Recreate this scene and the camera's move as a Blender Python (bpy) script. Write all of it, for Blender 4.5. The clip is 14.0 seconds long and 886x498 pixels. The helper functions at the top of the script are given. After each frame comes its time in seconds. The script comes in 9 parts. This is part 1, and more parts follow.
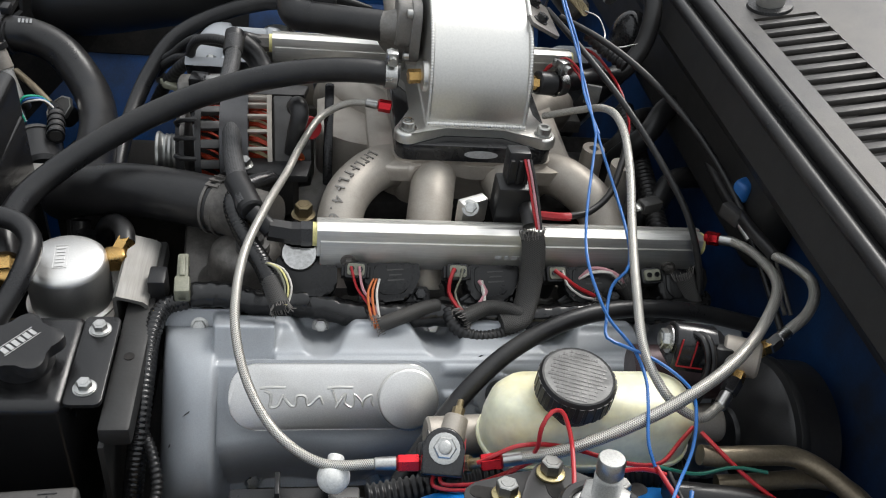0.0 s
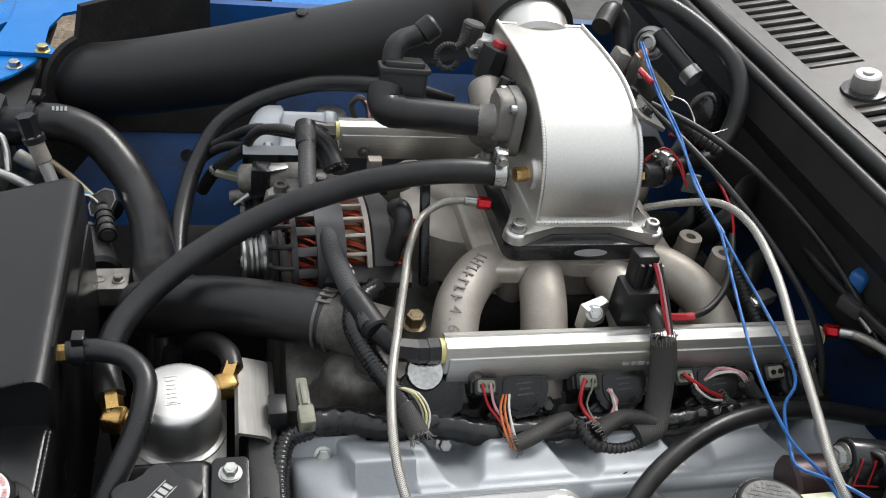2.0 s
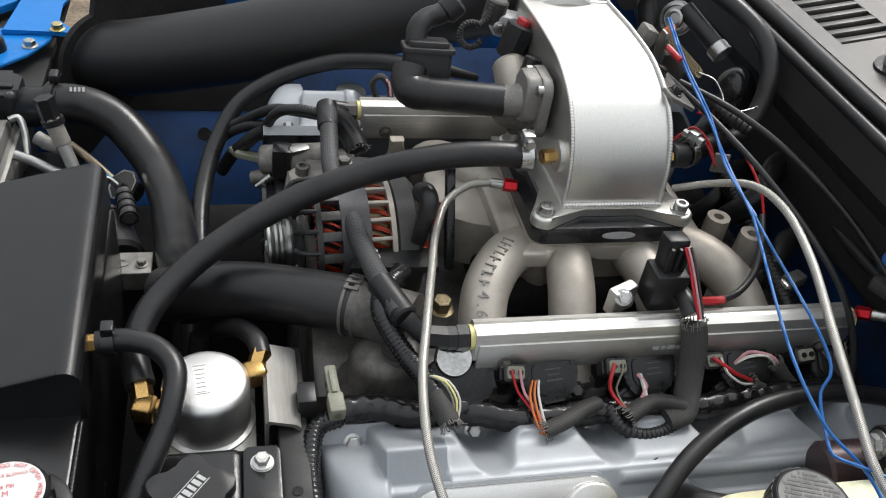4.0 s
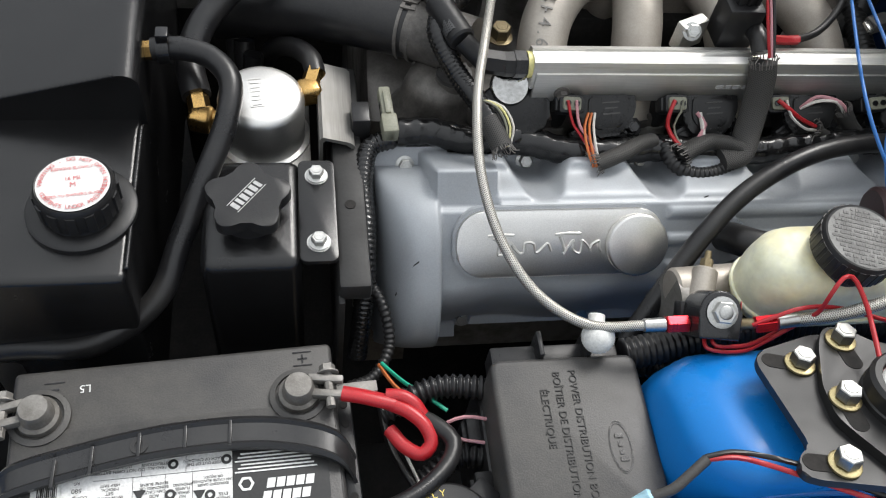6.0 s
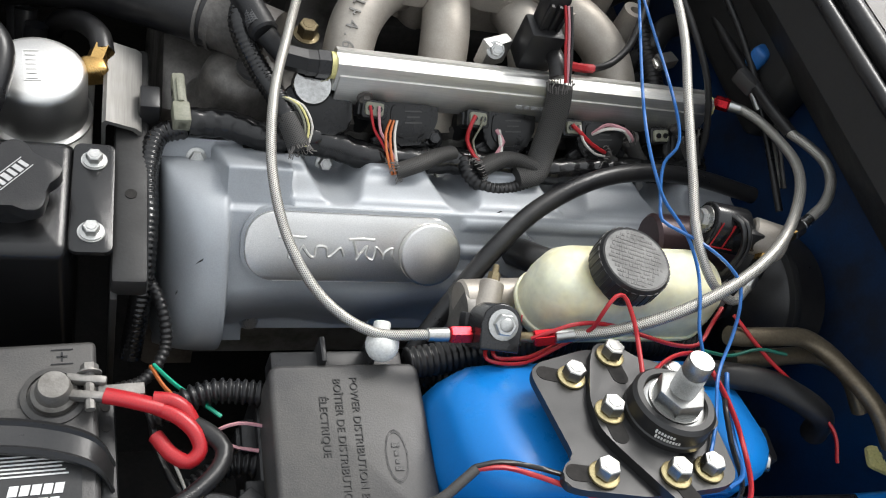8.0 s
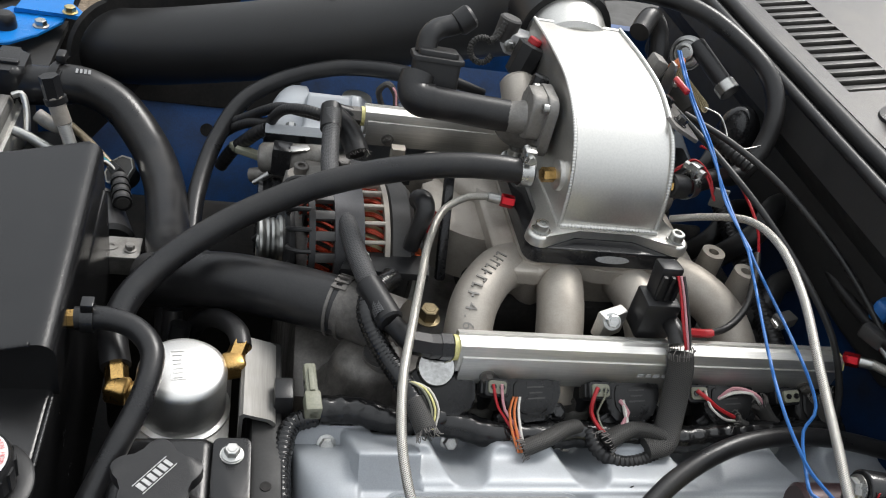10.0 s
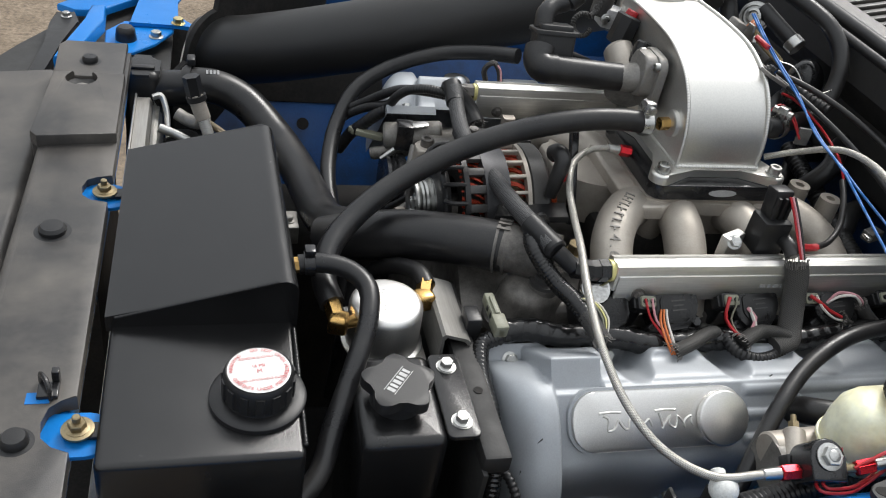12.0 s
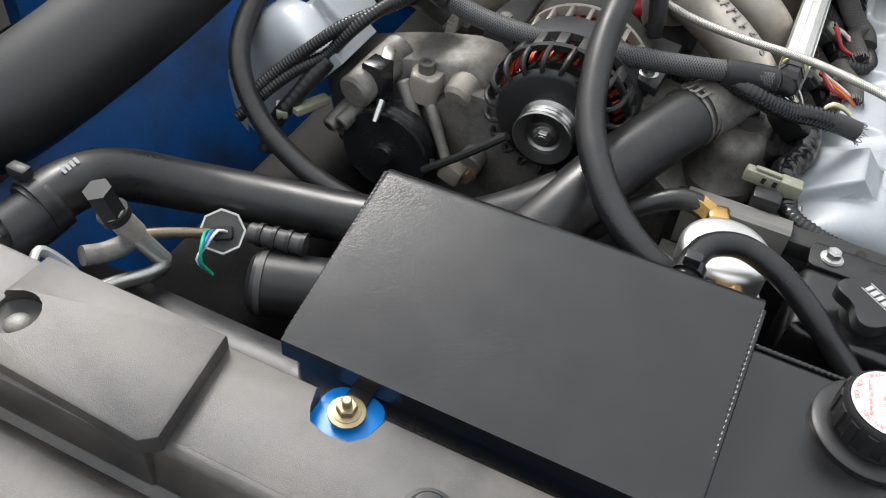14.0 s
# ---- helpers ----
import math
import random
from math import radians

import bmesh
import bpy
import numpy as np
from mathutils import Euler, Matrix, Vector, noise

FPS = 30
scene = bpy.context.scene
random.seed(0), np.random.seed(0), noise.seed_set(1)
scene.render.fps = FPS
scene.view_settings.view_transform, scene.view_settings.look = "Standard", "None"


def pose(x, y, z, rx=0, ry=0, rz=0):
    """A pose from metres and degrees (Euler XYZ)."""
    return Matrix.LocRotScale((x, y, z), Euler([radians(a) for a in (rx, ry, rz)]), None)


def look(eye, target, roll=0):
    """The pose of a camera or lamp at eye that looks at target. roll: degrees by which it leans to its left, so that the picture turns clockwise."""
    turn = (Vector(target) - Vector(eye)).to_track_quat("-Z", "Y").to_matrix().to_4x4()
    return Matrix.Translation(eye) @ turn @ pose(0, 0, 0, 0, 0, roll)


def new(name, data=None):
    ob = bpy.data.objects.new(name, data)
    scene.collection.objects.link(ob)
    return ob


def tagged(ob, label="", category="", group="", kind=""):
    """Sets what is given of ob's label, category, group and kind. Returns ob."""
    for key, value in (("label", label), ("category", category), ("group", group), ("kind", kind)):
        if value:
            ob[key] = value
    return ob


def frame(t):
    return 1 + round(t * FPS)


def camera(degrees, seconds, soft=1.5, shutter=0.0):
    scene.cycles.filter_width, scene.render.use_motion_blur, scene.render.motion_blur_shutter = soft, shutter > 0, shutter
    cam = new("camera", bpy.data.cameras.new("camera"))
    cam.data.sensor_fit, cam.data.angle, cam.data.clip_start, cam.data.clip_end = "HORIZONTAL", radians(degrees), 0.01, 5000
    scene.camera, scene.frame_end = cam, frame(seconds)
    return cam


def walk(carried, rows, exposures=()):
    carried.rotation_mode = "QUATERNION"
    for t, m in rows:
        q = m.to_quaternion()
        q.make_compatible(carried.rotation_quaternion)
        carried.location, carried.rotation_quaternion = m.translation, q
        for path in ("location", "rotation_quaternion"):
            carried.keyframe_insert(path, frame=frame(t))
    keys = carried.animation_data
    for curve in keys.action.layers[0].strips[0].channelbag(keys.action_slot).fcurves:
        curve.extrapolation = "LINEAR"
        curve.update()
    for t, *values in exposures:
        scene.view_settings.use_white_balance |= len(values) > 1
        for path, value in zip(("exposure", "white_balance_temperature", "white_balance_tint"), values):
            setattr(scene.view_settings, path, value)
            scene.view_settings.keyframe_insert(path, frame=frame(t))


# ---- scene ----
cam = camera(54.3, 14.0, 1.1)
METRES, EYE, TILT, LEAN, TURN = 8.0, 1.5, 0.0, 0.0, 0.0
PATH = [
    (0, (-0.104, 0.045, 1.549), (0.219, 1.569, 0.295), 8.9),
    (0.5, (-0.139, 0.104, 1.553), (0.227, 1.643, 0.33), 9.2),
    (1, (-0.143, 0.148, 1.542), (0.21, 1.678, 0.303), 10.1),
    (1.5, (-0.235, 0.155, 1.55), (0.206, 1.697, 0.354), 9.4),
    (2, (-0.275, 0.153, 1.567), (0.205, 1.685, 0.373), 10.0),
    (2.2, (-0.274, 0.16, 1.56), (0.202, 1.683, 0.354), 10.2),
    (4.3, (-0.29, 0.174, 1.574), (0.153, 1.643, 0.291), 9.1),
    (4.5, (-0.29, 0.169, 1.57), (0.121, 1.616, 0.252), 8.6),
    (5, (-0.293, 0.16, 1.557), (0.067, 1.482, 0.101), 9.1),
    (5.5, (-0.291, 0.158, 1.552), (0.061, 1.404, 0.028), 10.1),
    (6, (-0.29, 0.151, 1.543), (0.034, 1.264, -0.087), 11.7),
    (6.5, (-0.292, 0.142, 1.537), (0.007, 1.12, -0.182), 13.6),
    (7, (-0.284, 0.144, 1.538), (0.143, 1.131, -0.149), 19.5),
    (7.5, (-0.268, 0.151, 1.534), (0.397, 1.167, -0.055), 27.8),
    (8, (-0.265, 0.151, 1.534), (0.46, 1.223, 0.009), 29.2),
    (8.5, (-0.272, 0.156, 1.541), (0.41, 1.349, 0.089), 26.2),
    (9, (-0.276, 0.162, 1.55), (0.339, 1.496, 0.193), 22.0),
    (9.2, (-0.278, 0.167, 1.556), (0.303, 1.558, 0.242), 20.3),
    (11.3, (-0.373, 0.151, 1.548), (0.019, 1.727, 0.38), 10.3),
    (11.5, (-0.404, 0.137, 1.549), (0.02, 1.689, 0.361), 11.4),
    (12, (-0.488, 0.056, 1.546), (0.03, 1.59, 0.373), 11.1),
    (12.5, (-0.671, 0.098, 1.516), (0.158, 1.458, 0.306), 12.7),
    (13, (-0.797, 0.223, 1.49), (0.259, 1.348, 0.217), 11.6),
    (13.5, (-0.814, 0.459, 1.468), (0.381, 1.325, 0.117), 10.3),
    (14, (-0.868, 0.718, 1.472), (0.434, 1.227, 0.042), 5.9),
]
BRIGHTNESS = [(0, -0.24), (2.2, -0.18), (5, -0.22), (7, -0.10), (9.2, -0.04), (11.3, -0.22), (12, -0.14), (12.5, -0.02), (13, 0.06), (14, 0.33)]
walk(cam, [(t, look(eye, target, roll)) for t, eye, target, roll in PATH], BRIGHTNESS)

# ---- world and light ----
world = bpy.data.worlds.new("sky")
scene.world = world
world.use_nodes = True
wn = world.node_tree
sky = wn.nodes.new("ShaderNodeTexSky")
sky.sky_type = "NISHITA"
sky.sun_disc = False
sky.sun_elevation, sky.sun_rotation = radians(48), radians(40)
sky.air_density, sky.dust_density = 1.0, 3.0
hsv = wn.nodes.new("ShaderNodeHueSaturation")
hsv.inputs["Saturation"].default_value = 0.25
wn.links.new(sky.outputs[0], hsv.inputs["Color"])
wn.links.new(hsv.outputs[0], wn.nodes["Background"].inputs[0])
wn.nodes["Background"].inputs[1].default_value = 0.10
# overcast sky: brighter towards the zenith
cloud = wn.nodes.new("ShaderNodeBackground")
cloud.inputs[0].default_value = (0.93, 0.97, 1.0, 1)
way = wn.nodes.new("ShaderNodeTexCoord")
height = wn.nodes.new("ShaderNodeSeparateXYZ")
wn.links.new(way.outputs["Generated"], height.inputs[0])
rise = wn.nodes.new("ShaderNodeMapRange")
rise.inputs["From Min"].default_value, rise.inputs["From Max"].default_value = 0.2, 0.85
rise.inputs["To Min"].default_value, rise.inputs["To Max"].default_value = 0.22, 1.25
wn.links.new(height.outputs["Z"], rise.inputs[0])
wn.links.new(rise.outputs[0], cloud.inputs[1])
both = wn.nodes.new("ShaderNodeAddShader")
wn.links.new(wn.nodes["Background"].outputs[0], both.inputs[0])
wn.links.new(cloud.outputs[0], both.inputs[1])
wn.links.new(both.outputs[0], wn.nodes["World Output"].inputs[0])
sun = new("sun", bpy.data.lights.new("sun", "SUN"))
sun.data.energy, sun.data.angle, sun.data.color = 2.6, radians(20), (1.0, 0.97, 0.93)
sun.matrix_world = look((1.31, 2.42, 3.24), (0.0, 0.85, 1.0))


# ---- materials ----
def node(nt, kind, **values):
    n = nt.nodes.new(kind)
    for key, value in values.items():
        n.inputs[key].default_value = value
    return n


def mat(name, col, rough=0.5, metal=0.0, grain=400.0, bump=0.15, dirt=0.25, dirtscale=25.0, dirtcol=None, coat=0.0,
        spread=0.12, vary=0.15, stretch=(1, 1, 1), depth=0.0006, sss=0.0):
    """Base colour with fine grain and larger stains, at real size, with a fine relief."""
    m = bpy.data.materials.new(name)
    m.use_nodes = True
    nt = m.node_tree
    b = nt.nodes["Principled BSDF"]
    tc = nt.nodes.new("ShaderNodeTexCoord")
    mp = node(nt, "ShaderNodeMapping", Scale=stretch)
    nt.links.new(tc.outputs["Object"], mp.inputs[0])
    fine = node(nt, "ShaderNodeTexNoise", Scale=grain, Detail=3.0, Roughness=0.6)
    big = node(nt, "ShaderNodeTexNoise", Scale=dirtscale, Detail=6.0, Roughness=0.65)
    nt.links.new(mp.outputs[0], fine.inputs["Vector"])
    nt.links.new(tc.outputs["Object"], big.inputs["Vector"])
    ramp = nt.nodes.new("ShaderNodeValToRGB")
    ramp.color_ramp.elements[0].position, ramp.color_ramp.elements[1].position = 0.42, 0.68
    nt.links.new(big.outputs["Fac"], ramp.inputs[0])
    amount = node(nt, "ShaderNodeMath")
    amount.operation = "MULTIPLY"
    amount.inputs[1].default_value = dirt
    nt.links.new(ramp.outputs[0], amount.inputs[0])
    dc = dirtcol or tuple(min(1.0, c * 0.55 + 0.03) for c in col)
    mix = nt.nodes.new("ShaderNodeMix")
    mix.data_type = "RGBA"
    mix.inputs[6].default_value, mix.inputs[7].default_value = (*col, 1), (*dc, 1)
    nt.links.new(amount.outputs[0], mix.inputs[0])
    val = node(nt, "ShaderNodeMapRange", **{"From Min": 0.3, "From Max": 0.7, "To Min": 1 - vary, "To Max": 1 + vary})
    nt.links.new(fine.outputs["Fac"], val.inputs[0])
    tone = nt.nodes.new("ShaderNodeHueSaturation")
    nt.links.new(val.outputs[0], tone.inputs["Value"])
    nt.links.new(mix.outputs[2], tone.inputs["Color"])
    nt.links.new(tone.outputs[0], b.inputs["Base Color"])
    rr = node(nt, "ShaderNodeMapRange", **{"From Min": 0.3, "From Max": 0.75, "To Min": max(0.03, rough - spread), "To Max": min(1, rough + spread)})
    nt.links.new(big.outputs["Fac"], rr.inputs[0])
    nt.links.new(rr.outputs[0], b.inputs["Roughness"])
    b.inputs["Metallic"].default_value = metal
    b.inputs["Coat Weight"].default_value = coat
    b.inputs["Coat Roughness"].default_value = 0.08
    if sss:
        b.inputs["Subsurface Weight"].default_value = sss
        b.inputs["Subsurface Radius"].default_value = (0.02, 0.018, 0.01)
    if bump:
        bp = node(nt, "ShaderNodeBump", Strength=bump, Distance=depth)
        nt.links.new(fine.outputs["Fac"], bp.inputs["Height"])
        nt.links.new(bp.outputs[0], b.inputs["Normal"])
    return m


def braid_mat(name, col, dark, scale_u, scale_v, metal, rough):
    """Woven sleeve: two crossing sets of strands along the length of a hose (uv in turns and metres)."""
    m = bpy.data.materials.new(name)
    m.use_nodes = True
    nt = m.node_tree
    b = nt.nodes["Principled BSDF"]
    uv = nt.nodes.new("ShaderNodeUVMap")
    sep = nt.nodes.new("ShaderNodeSeparateXYZ")
    nt.links.new(uv.outputs[0], sep.inputs[0])
    waves = []
    for sign in (1, -1):
        a = node(nt, "ShaderNodeMath"); a.operation = "MULTIPLY"; a.inputs[1].default_value = scale_u * 2 * math.pi * sign
        c = node(nt, "ShaderNodeMath"); c.operation = "MULTIPLY_ADD"; c.inputs[1].default_value = scale_v
        nt.links.new(sep.outputs[0], a.inputs[0])
        nt.links.new(sep.outputs[1], c.inputs[0])
        nt.links.new(a.outputs[0], c.inputs[2])
        s = node(nt, "ShaderNodeMath"); s.operation = "SINE"
        nt.links.new(c.outputs[0], s.inputs[0])
        waves.append(s)
    mx = node(nt, "ShaderNodeMath"); mx.operation = "MAXIMUM"
    nt.links.new(waves[0].outputs[0], mx.inputs[0])
    nt.links.new(waves[1].outputs[0], mx.inputs[1])
    f = node(nt, "ShaderNodeMapRange", **{"From Min": -0.3, "From Max": 0.8, "To Min": 0.0, "To Max": 1.0})
    nt.links.new(mx.outputs[0], f.inputs[0])
    mix = nt.nodes.new("ShaderNodeMix")
    mix.data_type = "RGBA"
    mix.inputs[6].default_value, mix.inputs[7].default_value = (*dark, 1), (*col, 1)
    nt.links.new(f.outputs[0], mix.inputs[0])
    nt.links.new(mix.outputs[2], b.inputs["Base Color"])
    bp = node(nt, "ShaderNodeBump", Strength=0.6, Distance=0.0006)
    nt.links.new(f.outputs[0], bp.inputs["Height"])
    nt.links.new(bp.outputs[0], b.inputs["Normal"])
    b.inputs["Metallic"].default_value, b.inputs["Roughness"].default_value = metal, rough
    return m


M_BLACK = mat("black_plastic", (0.014, 0.014, 0.015), 0.38, grain=900, bump=0.25, dirt=0.3, dirtcol=(0.034, 0.033, 0.031))
M_BLACK.node_tree.nodes["Principled BSDF"].inputs["Specular IOR Level"].default_value = 0.36
M_BLACKDUST = mat("dusty_black_plastic", (0.032, 0.031, 0.031), 0.5, grain=700, bump=0.3, dirt=0.7, dirtcol=(0.085, 0.08, 0.072), dirtscale=14)
M_COVER = mat("grained_black_cover", (0.034, 0.032, 0.031), 0.40, grain=1200, bump=0.35, dirt=0.75, dirtcol=(0.125, 0.112, 0.098), dirtscale=8)
M_RUBBER = mat("black_rubber", (0.011, 0.011, 0.012), 0.36, grain=500, bump=0.2, dirt=0.6, dirtcol=(0.034, 0.032, 0.030), dirtscale=18)
M_RUBBER.node_tree.nodes["Principled BSDF"].inputs["Specular IOR Level"].default_value = 0.42
M_ANODISED = mat("black_anodised_plate", (0.013, 0.013, 0.0135), 0.42, grain=900, bump=0.06, dirt=0.25, dirtcol=(0.028, 0.028, 0.028))
M_COIL = mat("shiny_black_plastic", (0.009, 0.009, 0.0095), 0.30, grain=700, bump=0.2, dirt=0.25, dirtcol=(0.025, 0.024, 0.022))
M_COIL.node_tree.nodes["Principled BSDF"].inputs["Specular IOR Level"].default_value = 0.32
M_TAPE = mat("wrinkled_black_tape", (0.0075, 0.0075, 0.008), 0.22, grain=85, bump=0.5, depth=0.0018, dirt=0.35, dirtcol=(0.026, 0.025, 0.024), dirtscale=40, spread=0.10)
M_BRACKET = mat("dull_brushed_aluminium", (0.36, 0.35, 0.33), 0.52, metal=0.95, grain=600, bump=0.15, dirt=0.4, dirtcol=(0.30, 0.28, 0.25), stretch=(1, 0.05, 1), vary=0.10, spread=0.05)
M_FOLDED = mat("grey_folded_aluminium", (0.22, 0.215, 0.205), 0.55, metal=0.6, grain=600, bump=0.15, dirt=0.5, dirtcol=(0.20, 0.19, 0.17), stretch=(1, 0.05, 1), vary=0.12, spread=0.04)
M_CHROME = mat("tarnished_chrome", (0.42, 0.42, 0.41), 0.10, metal=1.0, grain=300, bump=0.05, dirt=0.4, dirtcol=(0.12, 0.11, 0.10), dirtscale=60, spread=0.05)
M_GLOSS = mat("gloss_black", (0.012, 0.012, 0.013), 0.22, grain=300, bump=0.05, dirt=0.2)
M_POWDER = mat("wrinkle_black_powder_coat", (0.007, 0.007, 0.0075), 0.24, grain=560, bump=0.6, depth=0.00032, dirt=0.3, dirtcol=(0.016, 0.016, 0.016), spread=0.05)
M_POWDER.node_tree.nodes["Principled BSDF"].inputs["Specular IOR Level"].default_value = 0.48
M_CAST = mat("cast_aluminium", (0.41, 0.375, 0.33), 0.52, metal=0.5, grain=700, bump=0.25, dirt=0.65, dirtcol=(0.24, 0.21, 0.175), dirtscale=13, vary=0.07)
M_CASTDARK = mat("old_cast_aluminium", (0.25, 0.24, 0.225), 0.58, metal=0.5, grain=500, bump=0.4, dirt=0.9, dirtcol=(0.09, 0.082, 0.07), dirtscale=22, vary=0.09)
# darker cast metal; on heads and flanges it also carries shade
M_CASTDEEP = mat("dark_cast_aluminium", (0.14, 0.13, 0.12), 0.5, metal=0.4, grain=500, bump=0.35, dirt=0.9, dirtcol=(0.04, 0.037, 0.033), dirtscale=26, vary=0.12)
M_DKGREEN = mat("dark_green_wire_plastic", (0.008, 0.10, 0.07), 0.4, grain=900, bump=0.05, dirt=0.2)
M_ALU = mat("brushed_aluminium", (0.70, 0.69, 0.66), 0.48, metal=1.0, grain=700, bump=0.12, dirt=0.25, stretch=(0.04, 1, 1), vary=0.08, spread=0.04)
M_ELBOW = mat("satin_welded_aluminium", (0.64, 0.63, 0.60), 0.40, metal=0.95, grain=500, bump=0.08, dirt=0.3, dirtscale=12, vary=0.06, dirtcol=(0.66, 0.65, 0.61))
M_POLISH = mat("polished_aluminium", (0.72, 0.71, 0.69), 0.42, metal=1.0, grain=600, bump=0.04, dirt=0.15, vary=0.04, spread=0.04)
M_MACH = mat("machined_aluminium", (0.70, 0.69, 0.67), 0.40, metal=1.0, grain=900, bump=0.1, dirt=0.1, vary=0.08, spread=0.03)
M_SILVER = mat("silver_grey_paint", (0.325, 0.345, 0.368), 0.48, metal=0.18, grain=800, bump=0.08, dirt=0.3, dirtcol=(0.27, 0.275, 0.28), dirtscale=30, coat=0.06, vary=0.06, spread=0.05)
M_STEEL = mat("zinc_steel", (0.48, 0.48, 0.465), 0.34, metal=1.0, grain=900, bump=0.1, dirt=0.3)
M_GOLD = mat("yellow_zinc", (0.62, 0.52, 0.28), 0.36, metal=1.0, grain=900, bump=0.1, dirt=0.3)
M_RUSTY = mat("rusty_steel", (0.2, 0.13, 0.085), 0.7, metal=0.4, grain=500, bump=0.4, dirt=0.8, dirtcol=(0.08, 0.05, 0.035))
M_BRASS = mat("brass", (0.52, 0.33, 0.12), 0.3, metal=1.0, grain=700, bump=0.1, dirt=0.4, dirtcol=(0.3, 0.17, 0.06))
M_DULLGOLD = mat("dull_yellow_zinc", (0.30, 0.245, 0.15), 0.42, metal=0.9, grain=700, bump=0.15, dirt=0.5, dirtcol=(0.12, 0.09, 0.05))
M_BLUE = mat("blue_car_paint", (0.006, 0.17, 0.52), 0.34, grain=900, bump=0.03, dirt=0.35, dirtcol=(0.012, 0.14, 0.42), coat=0.08, dirtscale=12, vary=0.05)
M_PIPE = mat("matt_black_pipe", (0.013, 0.013, 0.0135), 0.5, grain=600, bump=0.15, dirt=0.5, dirtcol=(0.022, 0.021, 0.02), dirtscale=9)
M_OLIVEPIPE = mat("olive_brown_pipe", (0.20, 0.165, 0.115), 0.36, metal=0.65, grain=500, bump=0.15, dirt=0.5, dirtcol=(0.09, 0.07, 0.05))
M_CAPTOP = mat("worn_grey_cap_top", (0.13, 0.13, 0.125), 0.5, grain=700, bump=0.2, dirt=0.6, dirtcol=(0.045, 0.045, 0.044), dirtscale=60)
M_ZINC = mat("grey_zinc", (0.40, 0.40, 0.385), 0.36, metal=1.0, grain=900, bump=0.1, dirt=0.4)
M_BLUE.node_tree.nodes["Principled BSDF"].inputs["Specular IOR Level"].default_value = 0.25
M_FILM = mat("wrinkled_clear_film", (0.007, 0.175, 0.525), 0.28, grain=90, bump=0.3, dirt=0.45, dirtcol=(0.09, 0.24, 0.44), dirtscale=60, depth=0.002)
M_STRAP = mat("smooth_black_strap", (0.014, 0.014, 0.015), 0.33, grain=500, bump=0.1, dirt=0.3, dirtcol=(0.03, 0.03, 0.028))
# body blue with dirt, darkened further: shade inside the bay is in the colour
M_BLUESHADE = mat("shaded_dirty_blue_paint", (0.004, 0.075, 0.27), 0.45, grain=400, bump=0.1, dirt=0.85, dirtcol=(0.010, 0.020, 0.045), dirtscale=7)
# the same blue taken almost to black, for deep shade at the firewall
M_BLUEDEEP = mat("deep_shaded_blue_paint", (0.003, 0.035, 0.12), 0.55, grain=400, bump=0.1, dirt=1.0, dirtcol=(0.012, 0.014, 0.020), dirtscale=6)
M_RED = mat("red_anodised", (0.6, 0.02, 0.03), 0.25, metal=0.8, grain=900, bump=0.05, dirt=0.2)
M_REDWIRE = mat("red_wire_plastic", (0.42, 0.016, 0.022), 0.4, grain=900, bump=0.05, dirt=0.2)
M_BLUEWIRE = mat("blue_wire_plastic", (0.02, 0.13, 0.40), 0.4, grain=900, bump=0.05, dirt=0.2)
M_GREENWIRE = mat("green_wire_plastic", (0.01, 0.36, 0.22), 0.4, grain=900, bump=0.05, dirt=0.2)
M_WHITEWIRE = mat("white_wire_plastic", (0.65, 0.62, 0.57), 0.45, grain=900, bump=0.05, dirt=0.4)
M_ORANGEWIRE = mat("orange_wire_plastic", (0.6, 0.16, 0.04), 0.45, grain=900, bump=0.05, dirt=0.3)
M_PINKWIRE = mat("pink_wire_plastic", (0.6, 0.3, 0.33), 0.45, grain=900, bump=0.05, dirt=0.3)
M_COPPER = mat("varnished_copper", (0.62, 0.13, 0.04), 0.3, metal=0.6, grain=700, bump=0.3, dirt=0.5, dirtcol=(0.25, 0.05, 0.02))
M_WHITE = mat("white_plastic", (0.72, 0.72, 0.69), 0.4, grain=500, bump=0.1, dirt=0.3)
M_LABEL = mat("white_label", (0.66, 0.66, 0.65), 0.45, grain=500, bump=0.02, dirt=0.25, dirtcol=(0.5, 0.49, 0.47))
M_INK = mat("black_print", (0.02, 0.02, 0.02), 0.4, grain=500, bump=0.0, dirt=0.1)
M_REDINK = mat("red_print", (0.60, 0.17, 0.17), 0.4, grain=500, bump=0.0, dirt=0.1)
M_YELINK = mat("yellow_print", (0.75, 0.6, 0.12), 0.45, grain=500, bump=0.0, dirt=0.2)
M_GREYINK = mat("grey_print", (0.42, 0.42, 0.42), 0.45, grain=500, bump=0.0, dirt=0.2)
M_YELRING = mat("pale_yellow_plastic", (0.72, 0.66, 0.28), 0.4, grain=500, bump=0.0, dirt=0.2)
M_OLIVE = mat("grey_green_connector", (0.22, 0.22, 0.165), 0.5, grain=500, bump=0.1, dirt=0.4)
M_RES = mat("aged_translucent_plastic", (0.74, 0.74, 0.57), 0.38, grain=60, bump=0.06, dirt=0.55, dirtcol=(0.66, 0.56, 0.25), dirtscale=18, sss=0.35)
M_CRIMP = mat("pale_blue_crimp", (0.35, 0.58, 0.68), 0.35, grain=300, bump=0.1, dirt=0.3)
M_GROUND = mat("brown_gravel", (0.20, 0.155, 0.11), 0.9, grain=60, bump=0.6, dirt=0.8, dirtcol=(0.10, 0.075, 0.05), dirtscale=6, vary=0.4, depth=0.01)
